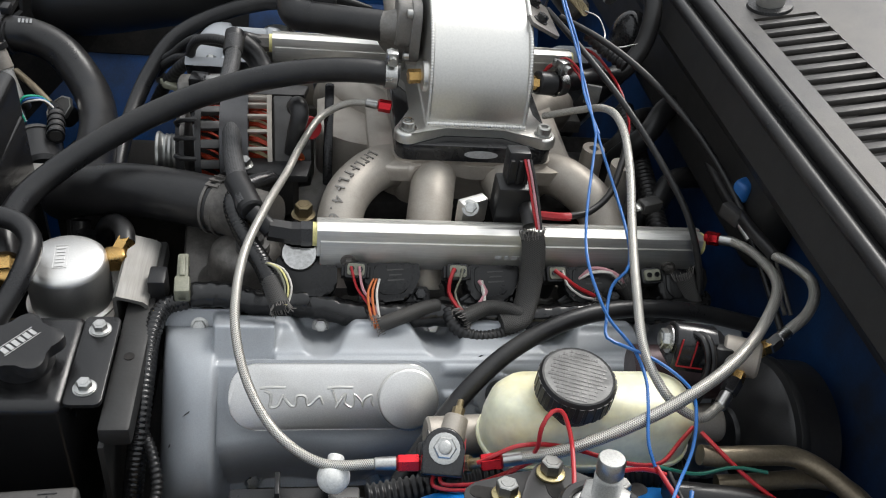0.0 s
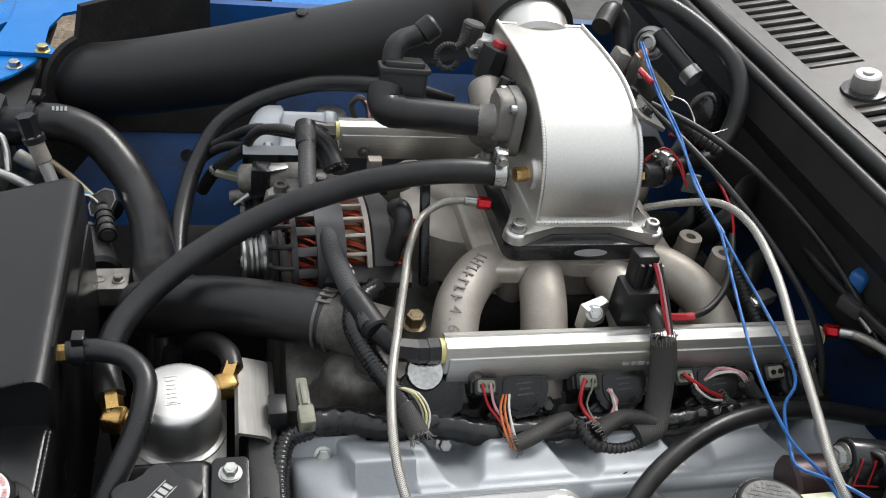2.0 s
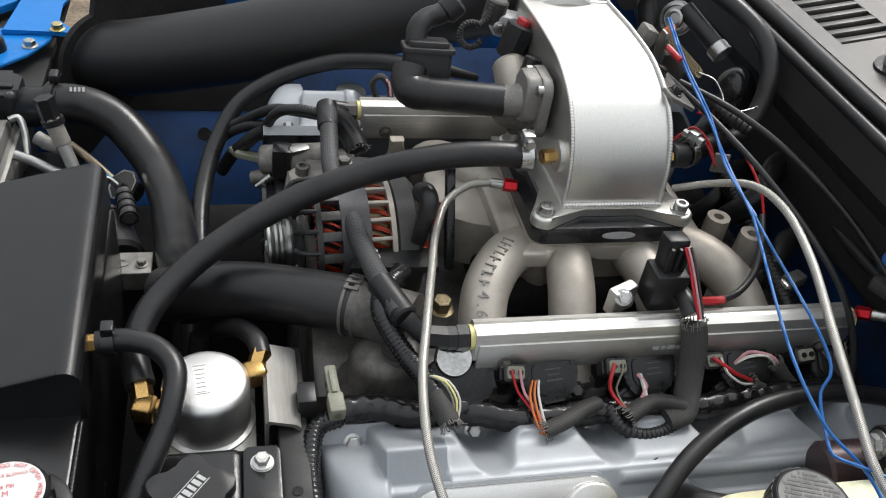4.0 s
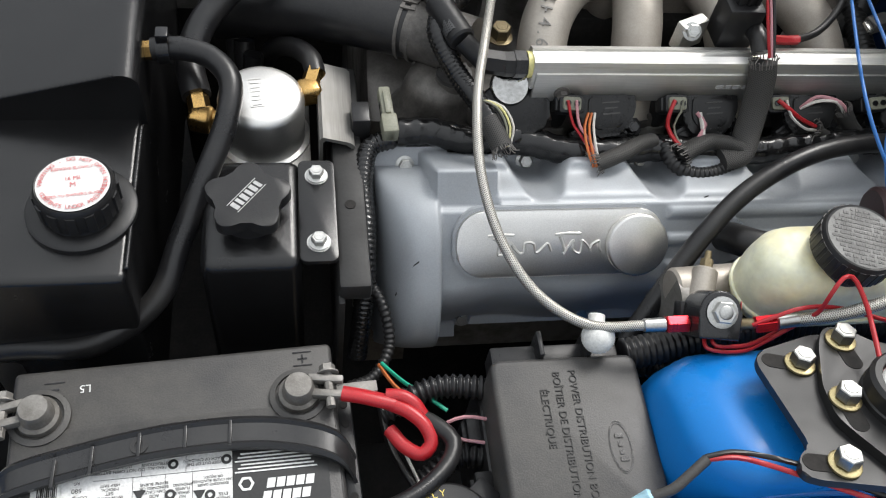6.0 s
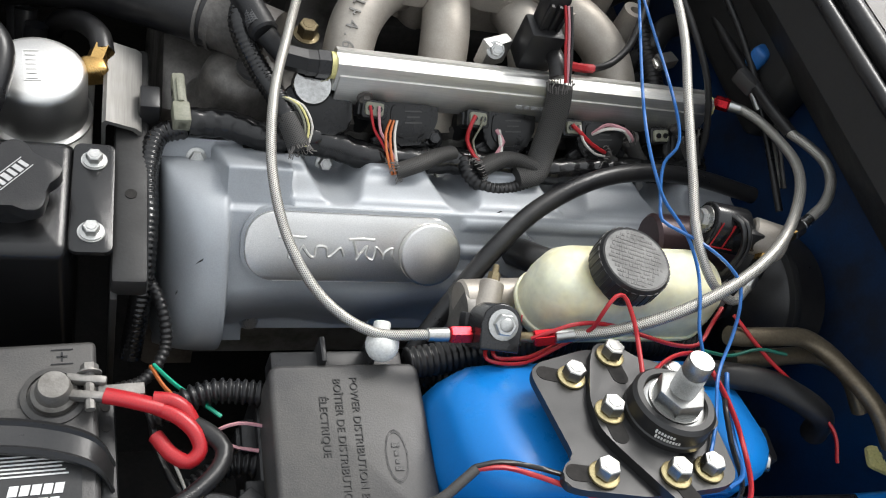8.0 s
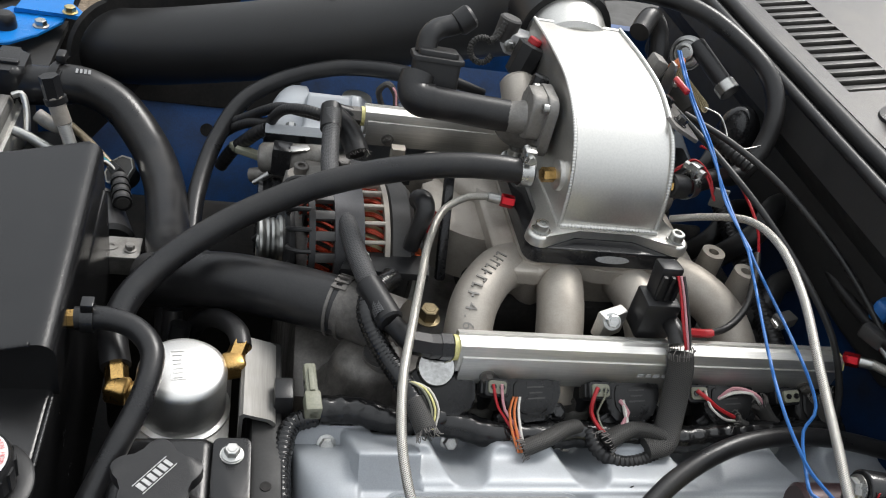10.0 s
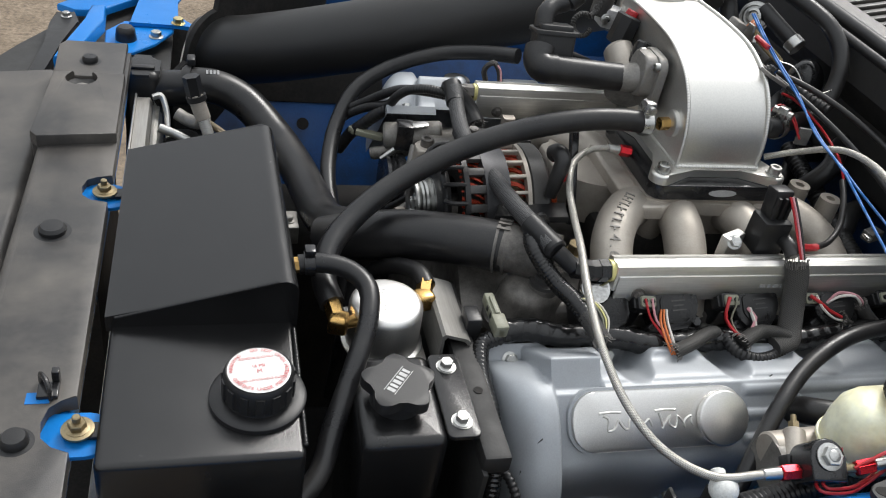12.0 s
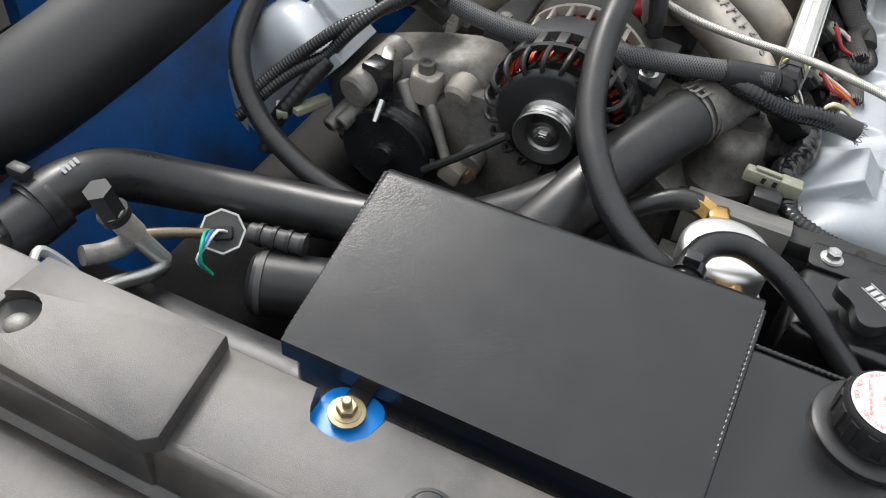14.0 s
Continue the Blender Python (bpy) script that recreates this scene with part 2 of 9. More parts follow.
M_CONCRETE = mat("pale_concrete", (0.42, 0.40, 0.36), 0.85, grain=120, bump=0.4, dirt=0.5, dirtscale=5, depth=0.003)
M_GLASS = mat("dark_windscreen", (0.01, 0.012, 0.014), 0.05, grain=50, bump=0.0, dirt=0.1)
# near-black trim; on gutter and insulation it stands in for shade
M_NEARBLACK = mat("near_black_trim", (0.014, 0.0138, 0.0135), 0.6, grain=300, bump=0.2, dirt=0.5, dirtcol=(0.018, 0.017, 0.016))
M_WIND = mat("varnished_winding", (0.33, 0.036, 0.013), 0.32, metal=0.5, grain=900, bump=0.3, dirt=0.6, dirtcol=(0.2, 0.03, 0.015))
M_STATOR = mat("dark_steel_laminations", (0.07, 0.07, 0.074), 0.5, metal=0.6, grain=900, bump=0.3, dirt=0.5, stretch=(1, 1, 0.1))
M_FLUFF = mat("grey_frayed_thread", (0.16, 0.15, 0.14), 0.9, grain=500, bump=0.1, dirt=0.4)
# near-black with low gloss: deep shade put into the colour, hollows too
M_DARK = mat("shade_black", (0.020, 0.0195, 0.019), 0.7, grain=200, bump=0.4, dirt=0.8, dirtcol=(0.035, 0.032, 0.03))
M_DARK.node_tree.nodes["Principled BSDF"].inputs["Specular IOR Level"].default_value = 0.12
M_FINS = mat("radiator_fins", (0.50, 0.49, 0.46), 0.5, metal=0.9, grain=600, bump=0.4, dirt=0.5)
M_BRAID = braid_mat("steel_braid", (0.62, 0.60, 0.55), (0.20, 0.19, 0.17), 9, 4000, 0.8, 0.38)
M_NYLON = braid_mat("black_nylon_braid", (0.075, 0.075, 0.077), (0.008, 0.008, 0.008), 12, 2600, 0.0, 0.5)
M_SLEEVE = braid_mat("worn_black_mesh_sleeve", (0.06, 0.057, 0.053), (0.012, 0.012, 0.012), 22, 3000, 0.0, 0.65)


# ---- building helpers ----
ONE = Matrix.Identity(4)


def T(x, y, z):
    return Matrix.Translation((x, y, z))


def axes(o, x, y, z):
    """A frame with its origin and three axes."""
    m = Matrix.Identity(4)
    for i, v in enumerate((x, y, z)):
        m[0][i], m[1][i], m[2][i] = v
    m[0][3], m[1][3], m[2][3] = o
    return m


def along(p, q, roll=0):
    """A frame at p whose z axis points to q."""
    d = Vector(q) - Vector(p)
    return T(*p) @ d.to_track_quat("Z", "Y").to_matrix().to_4x4() @ Matrix.Rotation(radians(roll), 4, "Z")


def thing(name, at, label, category, group="", kind=""):
    ob = new(name)
    ob.empty_display_size = 0.02
    ob.matrix_basis = T(*at)
    return tagged(ob, label, category, group, kind)


def finish(name, bm, material, sharp=38):
    me = bpy.data.meshes.new(name)
    bmesh.ops.recalc_face_normals(bm, faces=bm.faces)
    bm.to_mesh(me)
    bm.free()
    me.shade_smooth()
    me.set_sharp_from_angle(angle=radians(sharp))
    me.materials.append(material)
    return me


def put_in(ob, parent):
    ob.parent = parent
    ob.matrix_parent_inverse = Matrix.Translation(-parent.matrix_basis.translation)


def part(name, bm, material, parent=None, label="", sharp=38):
    """One bmesh, in world coordinates, as one mesh object under a thing or a part."""
    ob = new(name, finish(name, bm, material, sharp))
    if parent is not None:
        put_in(ob, parent)
    return tagged(ob, label)


def solo(name, bm, material, label, category, group="", kind="", sharp=38):
    return tagged(part(name, bm, material, None, "", sharp), label, category, group, kind)


def repeat(name, bm, material, parent, places, sharp=38):
    """Alike pieces on one shared mesh, each an object of its own."""
    me = finish(name, bm, material, sharp)
    for m in places:
        ob = new(name, me)
        put_in(ob, parent)
        ob.matrix_basis = m
        tagged(ob, "")


def gear(r, depth, n, share=0.5):
    """Outline of a ribbed grip."""
    out = []
    for k in range(n):
        for f, rr in ((0.0, r), (0.5 - share / 2, r), (0.5 - share / 2 + 0.08, r + depth), (0.5 + share / 2 - 0.08, r + depth), (0.5 + share / 2, r)):
            a = 2 * math.pi * (k + f) / n
            out.append((rr * math.cos(a), rr * math.sin(a)))
    return out


def B():
    return bmesh.new()


def box(bm, size, m=ONE, bevel=0.0, seg=2):
    g = bmesh.ops.create_cube(bm, size=1.0, matrix=m @ Matrix.Diagonal((*size, 1)))
    if bevel:
        e = list({e for v in g["verts"] for e in v.link_edges})
        bmesh.ops.bevel(bm, geom=e, offset=bevel, segments=seg, affect="EDGES", profile=0.5, clamp_overlap=True)
    return bm


def bb(bm, x0, x1, y0, y1, z0, z1, bevel=0.0, seg=2):
    return box(bm, (x1 - x0, y1 - y0, z1 - z0), T((x0 + x1) / 2, (y0 + y1) / 2, (z0 + z1) / 2), bevel, seg)


def lathe(bm, profile, m=ONE, seg=28):
    """Turns (radius, height) rows round the frame's z axis."""
    rings = []
    for r, z in profile:
        if r < 1e-6:
            rings.append([bm.verts.new(m @ Vector((0, 0, z)))])
        else:
            rings.append([bm.verts.new(m @ Vector((r * math.cos(2 * math.pi * k / seg), r * math.sin(2 * math.pi * k / seg), z))) for k in range(seg)])
    for a, b in zip(rings, rings[1:]):
        for k in range(seg):
            j = (k + 1) % seg
            if len(a) > 1 and len(b) > 1:
                bm.faces.new((a[k], a[j], b[j], b[k]))
            elif len(a) > 1:
                bm.faces.new((a[k], a[j], b[0]))
            elif len(b) > 1:
                bm.faces.new((a[0], b[j], b[k]))
    return bm


def rod(bm, p, q, r, r2=None, seg=16, chamfer=0.0):
    """A solid round bar from p to q."""
    n = (Vector(q) - Vector(p)).length
    r2 = r if r2 is None else r2
    c = chamfer
    rows = [(0, 0), (r - c, 0), (r, c), (r2, n - c), (r2 - c, n), (0, n)] if c else [(0, 0), (r, 0), (r2, n), (0, n)]
    return lathe(bm, rows, along(p, q), seg)


def prism(bm, outline, h, m=ONE, bevel=0.0, seg=2):
    """An outline in the frame's xy plane, raised by h."""
    lo = [bm.verts.new(m @ Vector((x, y, 0))) for x, y in outline]
    hi = [bm.verts.new(m @ Vector((x, y, h))) for x, y in outline]
    n = len(outline)
    top = bm.faces.new(hi)
    bm.faces.new(lo[::-1])
    for k in range(n):
        bm.faces.new((lo[k], lo[(k + 1) % n], hi[(k + 1) % n], hi[k]))
    if bevel:
        bmesh.ops.bevel(bm, geom=list(top.edges), offset=bevel, segments=seg, affect="EDGES", profile=0.5, clamp_overlap=True)
    return bm


def rounded(w, h, r, n=5, cx=0.0, cy=0.0):
    """A rounded rectangle's outline."""
    out = []
    for sx, sy, a0 in ((1, 1, 0), (-1, 1, 90), (-1, -1, 180), (1, -1, 270)):
        for k in range(n + 1):
            a = radians(a0 + 90 * k / n)
            out.append((cx + sx * (w / 2 - r) + r * math.cos(a), cy + sy * (h / 2 - r) + r * math.sin(a)))
    return out


def soft_corners(outline, r, n=4):
    """The outline with its corners rounded by about r."""
    out = []
    m = len(outline)
    for k in range(m):
        p, a, b = Vector(outline[k]), Vector(outline[k - 1]), Vector(outline[(k + 1) % m])
        da, db = (a - p), (b - p)
        d = min(r, da.length * 0.45, db.length * 0.45)
        s, e = p + da.normalized() * d, p + db.normalized() * d
        for j in range(n + 1):
            f = j / n
            q = s * (1 - f) ** 2 + p * (2 * f * (1 - f)) + e * f ** 2
            out.append((q.x, q.y))
    return out


def spline(pts, step):
    """Points of a smooth curve through pts, about step apart."""
    p = [Vector(v) for v in pts]
    if len(p) == 2:
        n = max(2, int((p[1] - p[0]).length / step))
        return [p[0].lerp(p[1], k / n) for k in range(n + 1)]
    p = [2 * p[0] - p[1]] + p + [2 * p[-1] - p[-2]]
    out = []
    for a, b, c, d in zip(p, p[1:], p[2:], p[3:]):
        n = max(2, int(round((c - b).length / step)))
        ta, tb = max((b - a).length, 1e-4) ** 0.5, max((c - b).length, 1e-4) ** 0.5
        tc = max((d - c).length, 1e-4) ** 0.5
        m1 = ((b - a) / ta - (c - a) / (ta + tb) + (c - b) / tb) * tb
        m2 = ((c - b) / tb - (d - b) / (tb + tc) + (d - c) / tc) * tb
        for k in range(n):
            s = k / n
            out.append((2 * s**3 - 3 * s**2 + 1) * b + (s**3 - 2 * s**2 + s) * m1 + (-2 * s**3 + 3 * s**2) * c + (s**3 - s**2) * m2)
    out.append(p[-2])
    return out


def hose(bm, pts, r, seg=12, step=0.008, ribs=0.0, pitch=0.005, flat=1.0, r2=None, cap=True):
    """A tube along a smooth curve; ribs: depth of its corrugation. UV: turns, metres."""
    if ribs:
        step = pitch / 4
    line = spline(pts, step)
    uv = bm.loops.layers.uv.verify()
    t = (line[1] - line[0]).normalized()
    n = t.orthogonal().normalized()
    rings, dist = [], [0.0]
    total = sum((b - a).length for a, b in zip(line, line[1:]))
    for k, c in enumerate(line):
        t2 = (line[min(k + 1, len(line) - 1)] - line[max(k - 1, 0)]).normalized()
        n = (n - t2 * n.dot(t2)).normalized()
        b = t2.cross(n)
        if k:
            dist.append(dist[-1] + (c - line[k - 1]).length)
        rad = r if r2 is None else r + (r2 - r) * dist[-1] / total
        if ribs:
            rad += ribs * (0.5 if k % 4 in (1, 2) else -0.5)
        rings.append([bm.verts.new(c + rad * (math.cos(2 * math.pi * j / seg) * n * flat + math.sin(2 * math.pi * j / seg) * b)) for j in range(seg)])
    for k in range(len(rings) - 1):
        for j in range(seg):
            i = (j + 1) % seg
            f = bm.faces.new((rings[k][j], rings[k][i], rings[k + 1][i], rings[k + 1][j]))
            for loop, u, v in zip(f.loops, (j, j + 1, j + 1, j), (dist[k], dist[k], dist[k + 1], dist[k + 1])):
                loop[uv].uv = (u / seg, v)
    if cap:
        bm.faces.new(rings[0][::-1])
        bm.faces.new(rings[-1])
    return bm


def hexhead(bm, m, r=0.007, h=0.006, washer=0.0, collar=True):
    """A hexagon bolt head, with its flange."""
    if collar:
        lathe(bm, [(0, 0), (r * 1.35, 0), (r * 1.35, 0.0012), (r * 0.95, 0.002), (0, 0.002)], m, 20)
    pts = [(r * math.cos(radians(60 * k)), r * math.sin(radians(60 * k))) for k in range(6)]
    prism(bm, pts, h, m @ T(0, 0, 0.0015), 0.0007, 1)
    lathe(bm, [(r * 0.6, h + 0.0014), (r * 0.55, h + 0.0019), (0, h + 0.0019)], m, 16)
    return bm


def allen(bm, m, r=0.006, h=0.006):
    """A socket-head screw."""
    lathe(bm, [(0, 0), (r, 0), (r, h - 0.0008), (r - 0.0008, h), (r * 0.55, h), (r * 0.5, h - 0.003), (0, h - 0.003)], m, 18)
    return bm


def lettering(name, body, size, m, material, parent, thick=0.0004, spacing=1.0, label="", align="CENTER"):
    """Raised writing in the frame's xy plane."""
    cu = bpy.data.curves.new(name, "FONT")
    cu.body, cu.size, cu.extrude, cu.align_x, cu.align_y, cu.space_character = body, size, thick, align, "CENTER", spacing
    tmp = bpy.data.objects.new(name, cu)
    scene.collection.objects.link(tmp)
    me = bpy.data.meshes.new_from_object(tmp.evaluated_get(bpy.context.evaluated_depsgraph_get()))
    bpy.data.objects.remove(tmp)
    bpy.data.curves.remove(cu)
    me.transform(m)
    me.materials.clear()
    me.materials.append(material)
    ob = new(name, me)
    if parent is not None:
        put_in(ob, parent)
    return tagged(ob, label)


def bars(bm, m, rows, thick=0.0003):
    """Plain bars (x, y, width, height) in the frame's xy plane, for writing that is not read."""
    for x, y, w, h in rows:
        box(bm, (w, h, thick), m @ T(x, y, thick / 2))
    return bm


def clamp(parent, p, d, r, label="steel worm-drive hose clamp"):
    """A worm-drive clamp round a hose at p, along d."""
    p, d = Vector(p), Vector(d).normalized()
    m = along(p - d * 0.006, p + d * 0.006)
    bm = lathe(B(), [(r, 0), (r + 0.0012, 0), (r + 0.0012, 0.012), (r, 0.012)], m, 28)
    c = part("hose_clamp", bm, M_STEEL, parent, label)
    bm = box(B(), (0.012, 0.016, 0.012), m @ T(0, r + 0.006, 0.006), 0.002)
    rod(bm, m @ Vector((-0.012, r + 0.007, 0.006)), m @ Vector((0.012, r + 0.007, 0.006)), 0.0045, seg=8)
    part("clamp_screw", bm, M_STEEL, c)


def smooth(a, b, x):
    t = min(1.0, max(0.0, (x - a) / (b - a)))
    return t * t * (3 - 2 * t)


# ---- structure: ground, body shell ----
bm = bb(B(), -40, 40, -40, 40, -0.2, 0.0)
solo("ground", bm, M_GROUND, "brown dry gravel ground beside the car", "ground", kind="structure")
bm = bb(B(), -30, -1.05, -6, 1.9, 0.0, 0.03)
solo("pavement", bm, M_CONCRETE, "pale concrete strip beside the gravel", "pavement", kind="structure")

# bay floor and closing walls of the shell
# floor coloured near-black in place of the shade deep in the bay
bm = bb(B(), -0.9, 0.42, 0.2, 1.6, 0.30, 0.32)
solo("floor_bay", bm, M_DARK, "underside of the engine bay, near-black for deep shade", "floor", kind="structure")


def far_fender():
    t = thing("fender_far", (0, 1.47, 0.6), "blue inner fender wall along the far side of the bay", "fender", kind="structure")
    # wall, seam and arch take the darkened blue in place of bay shade
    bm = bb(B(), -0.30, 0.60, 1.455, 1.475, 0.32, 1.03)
    part("inner_wall", bm, M_BLUESHADE, t)
    bm = B()
    prism(bm, [(-0.726, 1.483), (-0.697, 1.463), (-0.657, 1.468), (-0.61, 1.523), (-0.52, 1.60), (0.0, 1.59), (0.0, 1.84), (-0.25, 1.80), (-0.62, 1.62)], 0.012, T(0, 0, 0.940), 0.004)
    part("fender_lip", bm, M_BLUE, t)
    # rear of the lip split off and made near-black to keep it dark
    part("dark_lip_end", prism(B(), [(0.001, 1.59), (0.6, 1.58), (0.6, 1.86), (0.001, 1.84)], 0.012, T(0, 0, 0.940), 0.0), M_NEARBLACK, t, "near-black piece added for the dark rear of the fender lip")
    bm = B()
    prism(bm, [(0.6, 0.0), (0.6, -0.6), (-0.45, -0.6), (-0.45, 0.0)], 0.01, axes((0, 1.86, 0.94), (1, 0, 0), (0, 0, 1), (0, -1, 0)), 0.0)
    part("fender_skin", bm, M_BLUE, t)
    bm = bb(B(), -0.43, 0.6, 1.476, 1.60, 0.915, 0.93, 0.003)
    part("dark_ledge", bm, M_DARK, t)
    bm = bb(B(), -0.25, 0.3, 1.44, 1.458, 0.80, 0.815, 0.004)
    part("seam", bm, M_BLUESHADE, t)
    # dark disc laid on the panel in place of an open hole
    bm = lathe(B(), [(0, 0), (0.010, 0), (0.010, 0.003), (0, 0.003)], along((-0.338, 1.360, 0.817), (-0.338, 1.307, 0.866)), 20)
    part("drain_hole_disc", bm, M_DARK, t)
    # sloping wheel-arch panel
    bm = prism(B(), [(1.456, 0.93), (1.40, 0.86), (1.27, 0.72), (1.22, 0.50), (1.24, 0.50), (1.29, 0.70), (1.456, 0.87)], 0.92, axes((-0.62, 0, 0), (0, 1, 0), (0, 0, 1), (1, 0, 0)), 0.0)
    part("arch_panel", bm, M_BLUESHADE, t, sharp=60)
    # strip added in near-black for the pipe's shade on the arch top
    bm = prism(B(), [(1.4555, 0.934), (1.385, 0.849), (1.383, 0.846), (1.386, 0.843), (1.456, 0.928)], 0.42, axes((-0.62, 0, 0), (0, 1, 0), (0, 0, 1), (1, 0, 0)), 0.0)
    part("arch_shade_strip", bm, M_DARK, t, "near-black strip added for the shade over the wheel arch", sharp=60)
    bm = bb(B(), -0.70, -0.655, 1.13, 1.46, 0.30, 0.925)
    part("front_closing_panel", bm, M_DARK, t)


far_fender()


def far_panel():
    """Black closing panel with the round hole through which the intake pipe leaves."""
    n = 40
    bm = B()
    c = Vector((-0.47, 1.37, 0.937))
    inner, outer = [], []
    for k in range(n):
        a = 2 * math.pi * k / n
        d = Vector((math.cos(a), math.sin(a)))
        inner.append((0.057 * d.x, 0.057 * d.y))
        s = 0.070 if d.x < 0 < d.y else min((0.36 if d.x > 0 else 0.10) / max(abs(d.x), 1e-5), (0.113 if d.y > 0 else 0.30) / max(abs(d.y), 1e-5))
        outer.append((s * d.x, s * d.y))
    m = axes(c, Vector((0.75, 0.66, 0)).normalized(), (0, 0, 1), Vector((0.66, -0.75, 0)).normalized())
    rows = [[bm.verts.new(m @ Vector((x, y, z))) for x, y in ring] for ring, z in ((inner, -0.01), (inner, 0.0), (outer, 0.0), (outer, -0.01))]
    for a, b in zip(rows, rows[1:] + rows[:1]):
        for k in range(n):
            bm.faces.new((a[k], a[(k + 1) % n], b[(k + 1) % n], b[k]))
    solo("panel_far", bm, M_DARK, "black plastic closing panel with a round intake hole", "panel", kind="structure")


far_panel()


def corner_brackets():
    t = thing("corner_support", (-0.58, 1.4, 0.95), "blue painted corner bracket joining fender and front panel", "bracket", kind="structure")
    bm = prism(B(), [(-0.612, 1.408), (-0.556, 1.410), (-0.520, 1.404), (-0.517, 1.418), (-0.541, 1.445), (-0.543, 1.50), (-0.530, 1.555), (-0.485, 1.583), (-0.42, 1.614), (-0.42, 1.80), (-0.61, 1.80), (-0.600, 1.53)], 0.006, T(0, 0, 0.953), 0.002)
    part("gusset", bm, M_BLUE, t)
    bm = prism(B(), [(-0.640, 1.305), (-0.600, 1.318), (-0.570, 1.352), (-0.545, 1.402), (-0.545, 1.430), (-0.62, 1.430), (-0.645, 1.39)], 0.005, T(0, 0, 0.947), 0.0015, 1)
    part("lower_gusset", bm, M_BLUE, t)
    bm = prism(B(), [(-0.70, 1.25), (-0.676, 1.25), (-0.664, 1.31), (-0.645, 1.384), (-0.648, 1.442), (-0.669, 1.438), (-0.672, 1.381), (-0.688, 1.305)], 0.02, T(0, 0, 0.952), 0.004)
    part("brace", bm, M_BLUE, t)
    bm = prism(B(), [(-0.737, 1.205), (-0.712, 1.21), (-0.703, 1.34), (-0.684, 1.41), (-0.695, 1.45), (-0.722, 1.446), (-0.726, 1.40), (-0.724, 1.33)], 0.014, T(0, 0, 0.94), 0.003)
    part("headlamp_rim", bm, M_BLACK, t)
    bm = hexhead(B(), T(-0.538, 1.416, 0.959), 0.008, 0.008)
    part("bolt", bm, M_GOLD, t)
    bm = hexhead(B(), T(-0.570, 1.376, 0.952), 0.008, 0.008)
    part("bolt", bm, M_STEEL, t)
    # near-black sheet added so the gap reads dark instead of showing ground
    part("corner_dark_sheet", prism(B(), [(-0.735, 1.28), (-0.548, 1.28), (-0.548, 1.60), (-0.72, 1.62)], 0.010, T(0, 0, 0.918), 0.0), M_NEARBLACK, t, "dark sheet added to close the gap below the bracket")
    bm = lathe(B(), [(0, 0), (0.0155, 0), (0.0155, 0.006), (0.0145, 0.010), (0.0140, 0.016), (0.010, 0.0205), (0, 0.022)], T(-0.613, 1.362, 0.952), 24)
    solo("bump_stop", bm, M_RUBBER, "round black rubber hood bumper on the blue corner bracket", "bumper")
    bm = hose(B(), [(-0.520, 1.405, 0.955), (-0.530, 1.385, 0.93), (-0.538, 1.36, 0.905), (-0.555, 1.33, 0.89)], 0.0012, 6)
    solo("ground_wire", bm, M_WHITEWIRE, "thin pale wire hanging from the corner bracket", "wire")
    bm = hexhead(B(), T(-0.705, 1.428, 0.954), 0.006, 0.006)
    part("bolt", bm, M_STEEL, t)
    bm = prism(B(), [(-0.83, 1.19), (-0.69, 1.19), (-0.69, 1.46), (-0.722, 1.455), (-0.765, 1.36), (-0.80, 1.28)], 0.35, T(0, 0, 0.585), 0.01, 3)
    solo("headlamp", bm, M_NEARBLACK, "dark headlamp housing at the front corner", "headlamp")


corner_brackets()


def front_panel():
    """Blue radiator crossmember under the black cover, and the bumper skin in front."""
    bm = bb(B(), -0.668, -0.600, 0.30, 1.24, 0.935, 0.9835, 0.004)
    solo("front_crossmember", bm, M_BLUE, "blue painted radiator crossmember", "crossmember", kind="structure")
    bm = B()
    prism(bm, [(-0.70, 0.0), (-0.80, -0.012), (-1.0, -0.05), (-1.10, -0.14), (-1.10, -0.16), (-0.98, -0.075), (-0.70, -0.03)], 1.37,
          axes((0, 1.17, 0.955), (1, 0, 0), (0, 0, 1), (0, -1, 0)), 0.0)
    solo("bumper_skin", bm, M_COVER, "black front bumper top in front of the radiator cover", "bumper", kind="structure")


front_panel()


def firewall():
    t = thing("firewall", (0.37, 0.9, 0.7), "blue firewall at the rear of the bay, darkened for shade", "firewall", kind="structure")
    # bulkhead and ledge: rear-bay shade painted into the blue
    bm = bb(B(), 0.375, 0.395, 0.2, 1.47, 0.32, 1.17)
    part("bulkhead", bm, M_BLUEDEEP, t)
    # insulation near-black, for the shade below the cowl
    bm = bb(B(), 0.335, 0.377, 0.66, 1.4, 1.02, 1.155, 0.015, 3)
    part("insulation", bm, M_NEARBLACK, t)
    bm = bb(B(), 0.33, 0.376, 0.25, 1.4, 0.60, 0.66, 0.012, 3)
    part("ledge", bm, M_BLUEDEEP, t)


firewall()


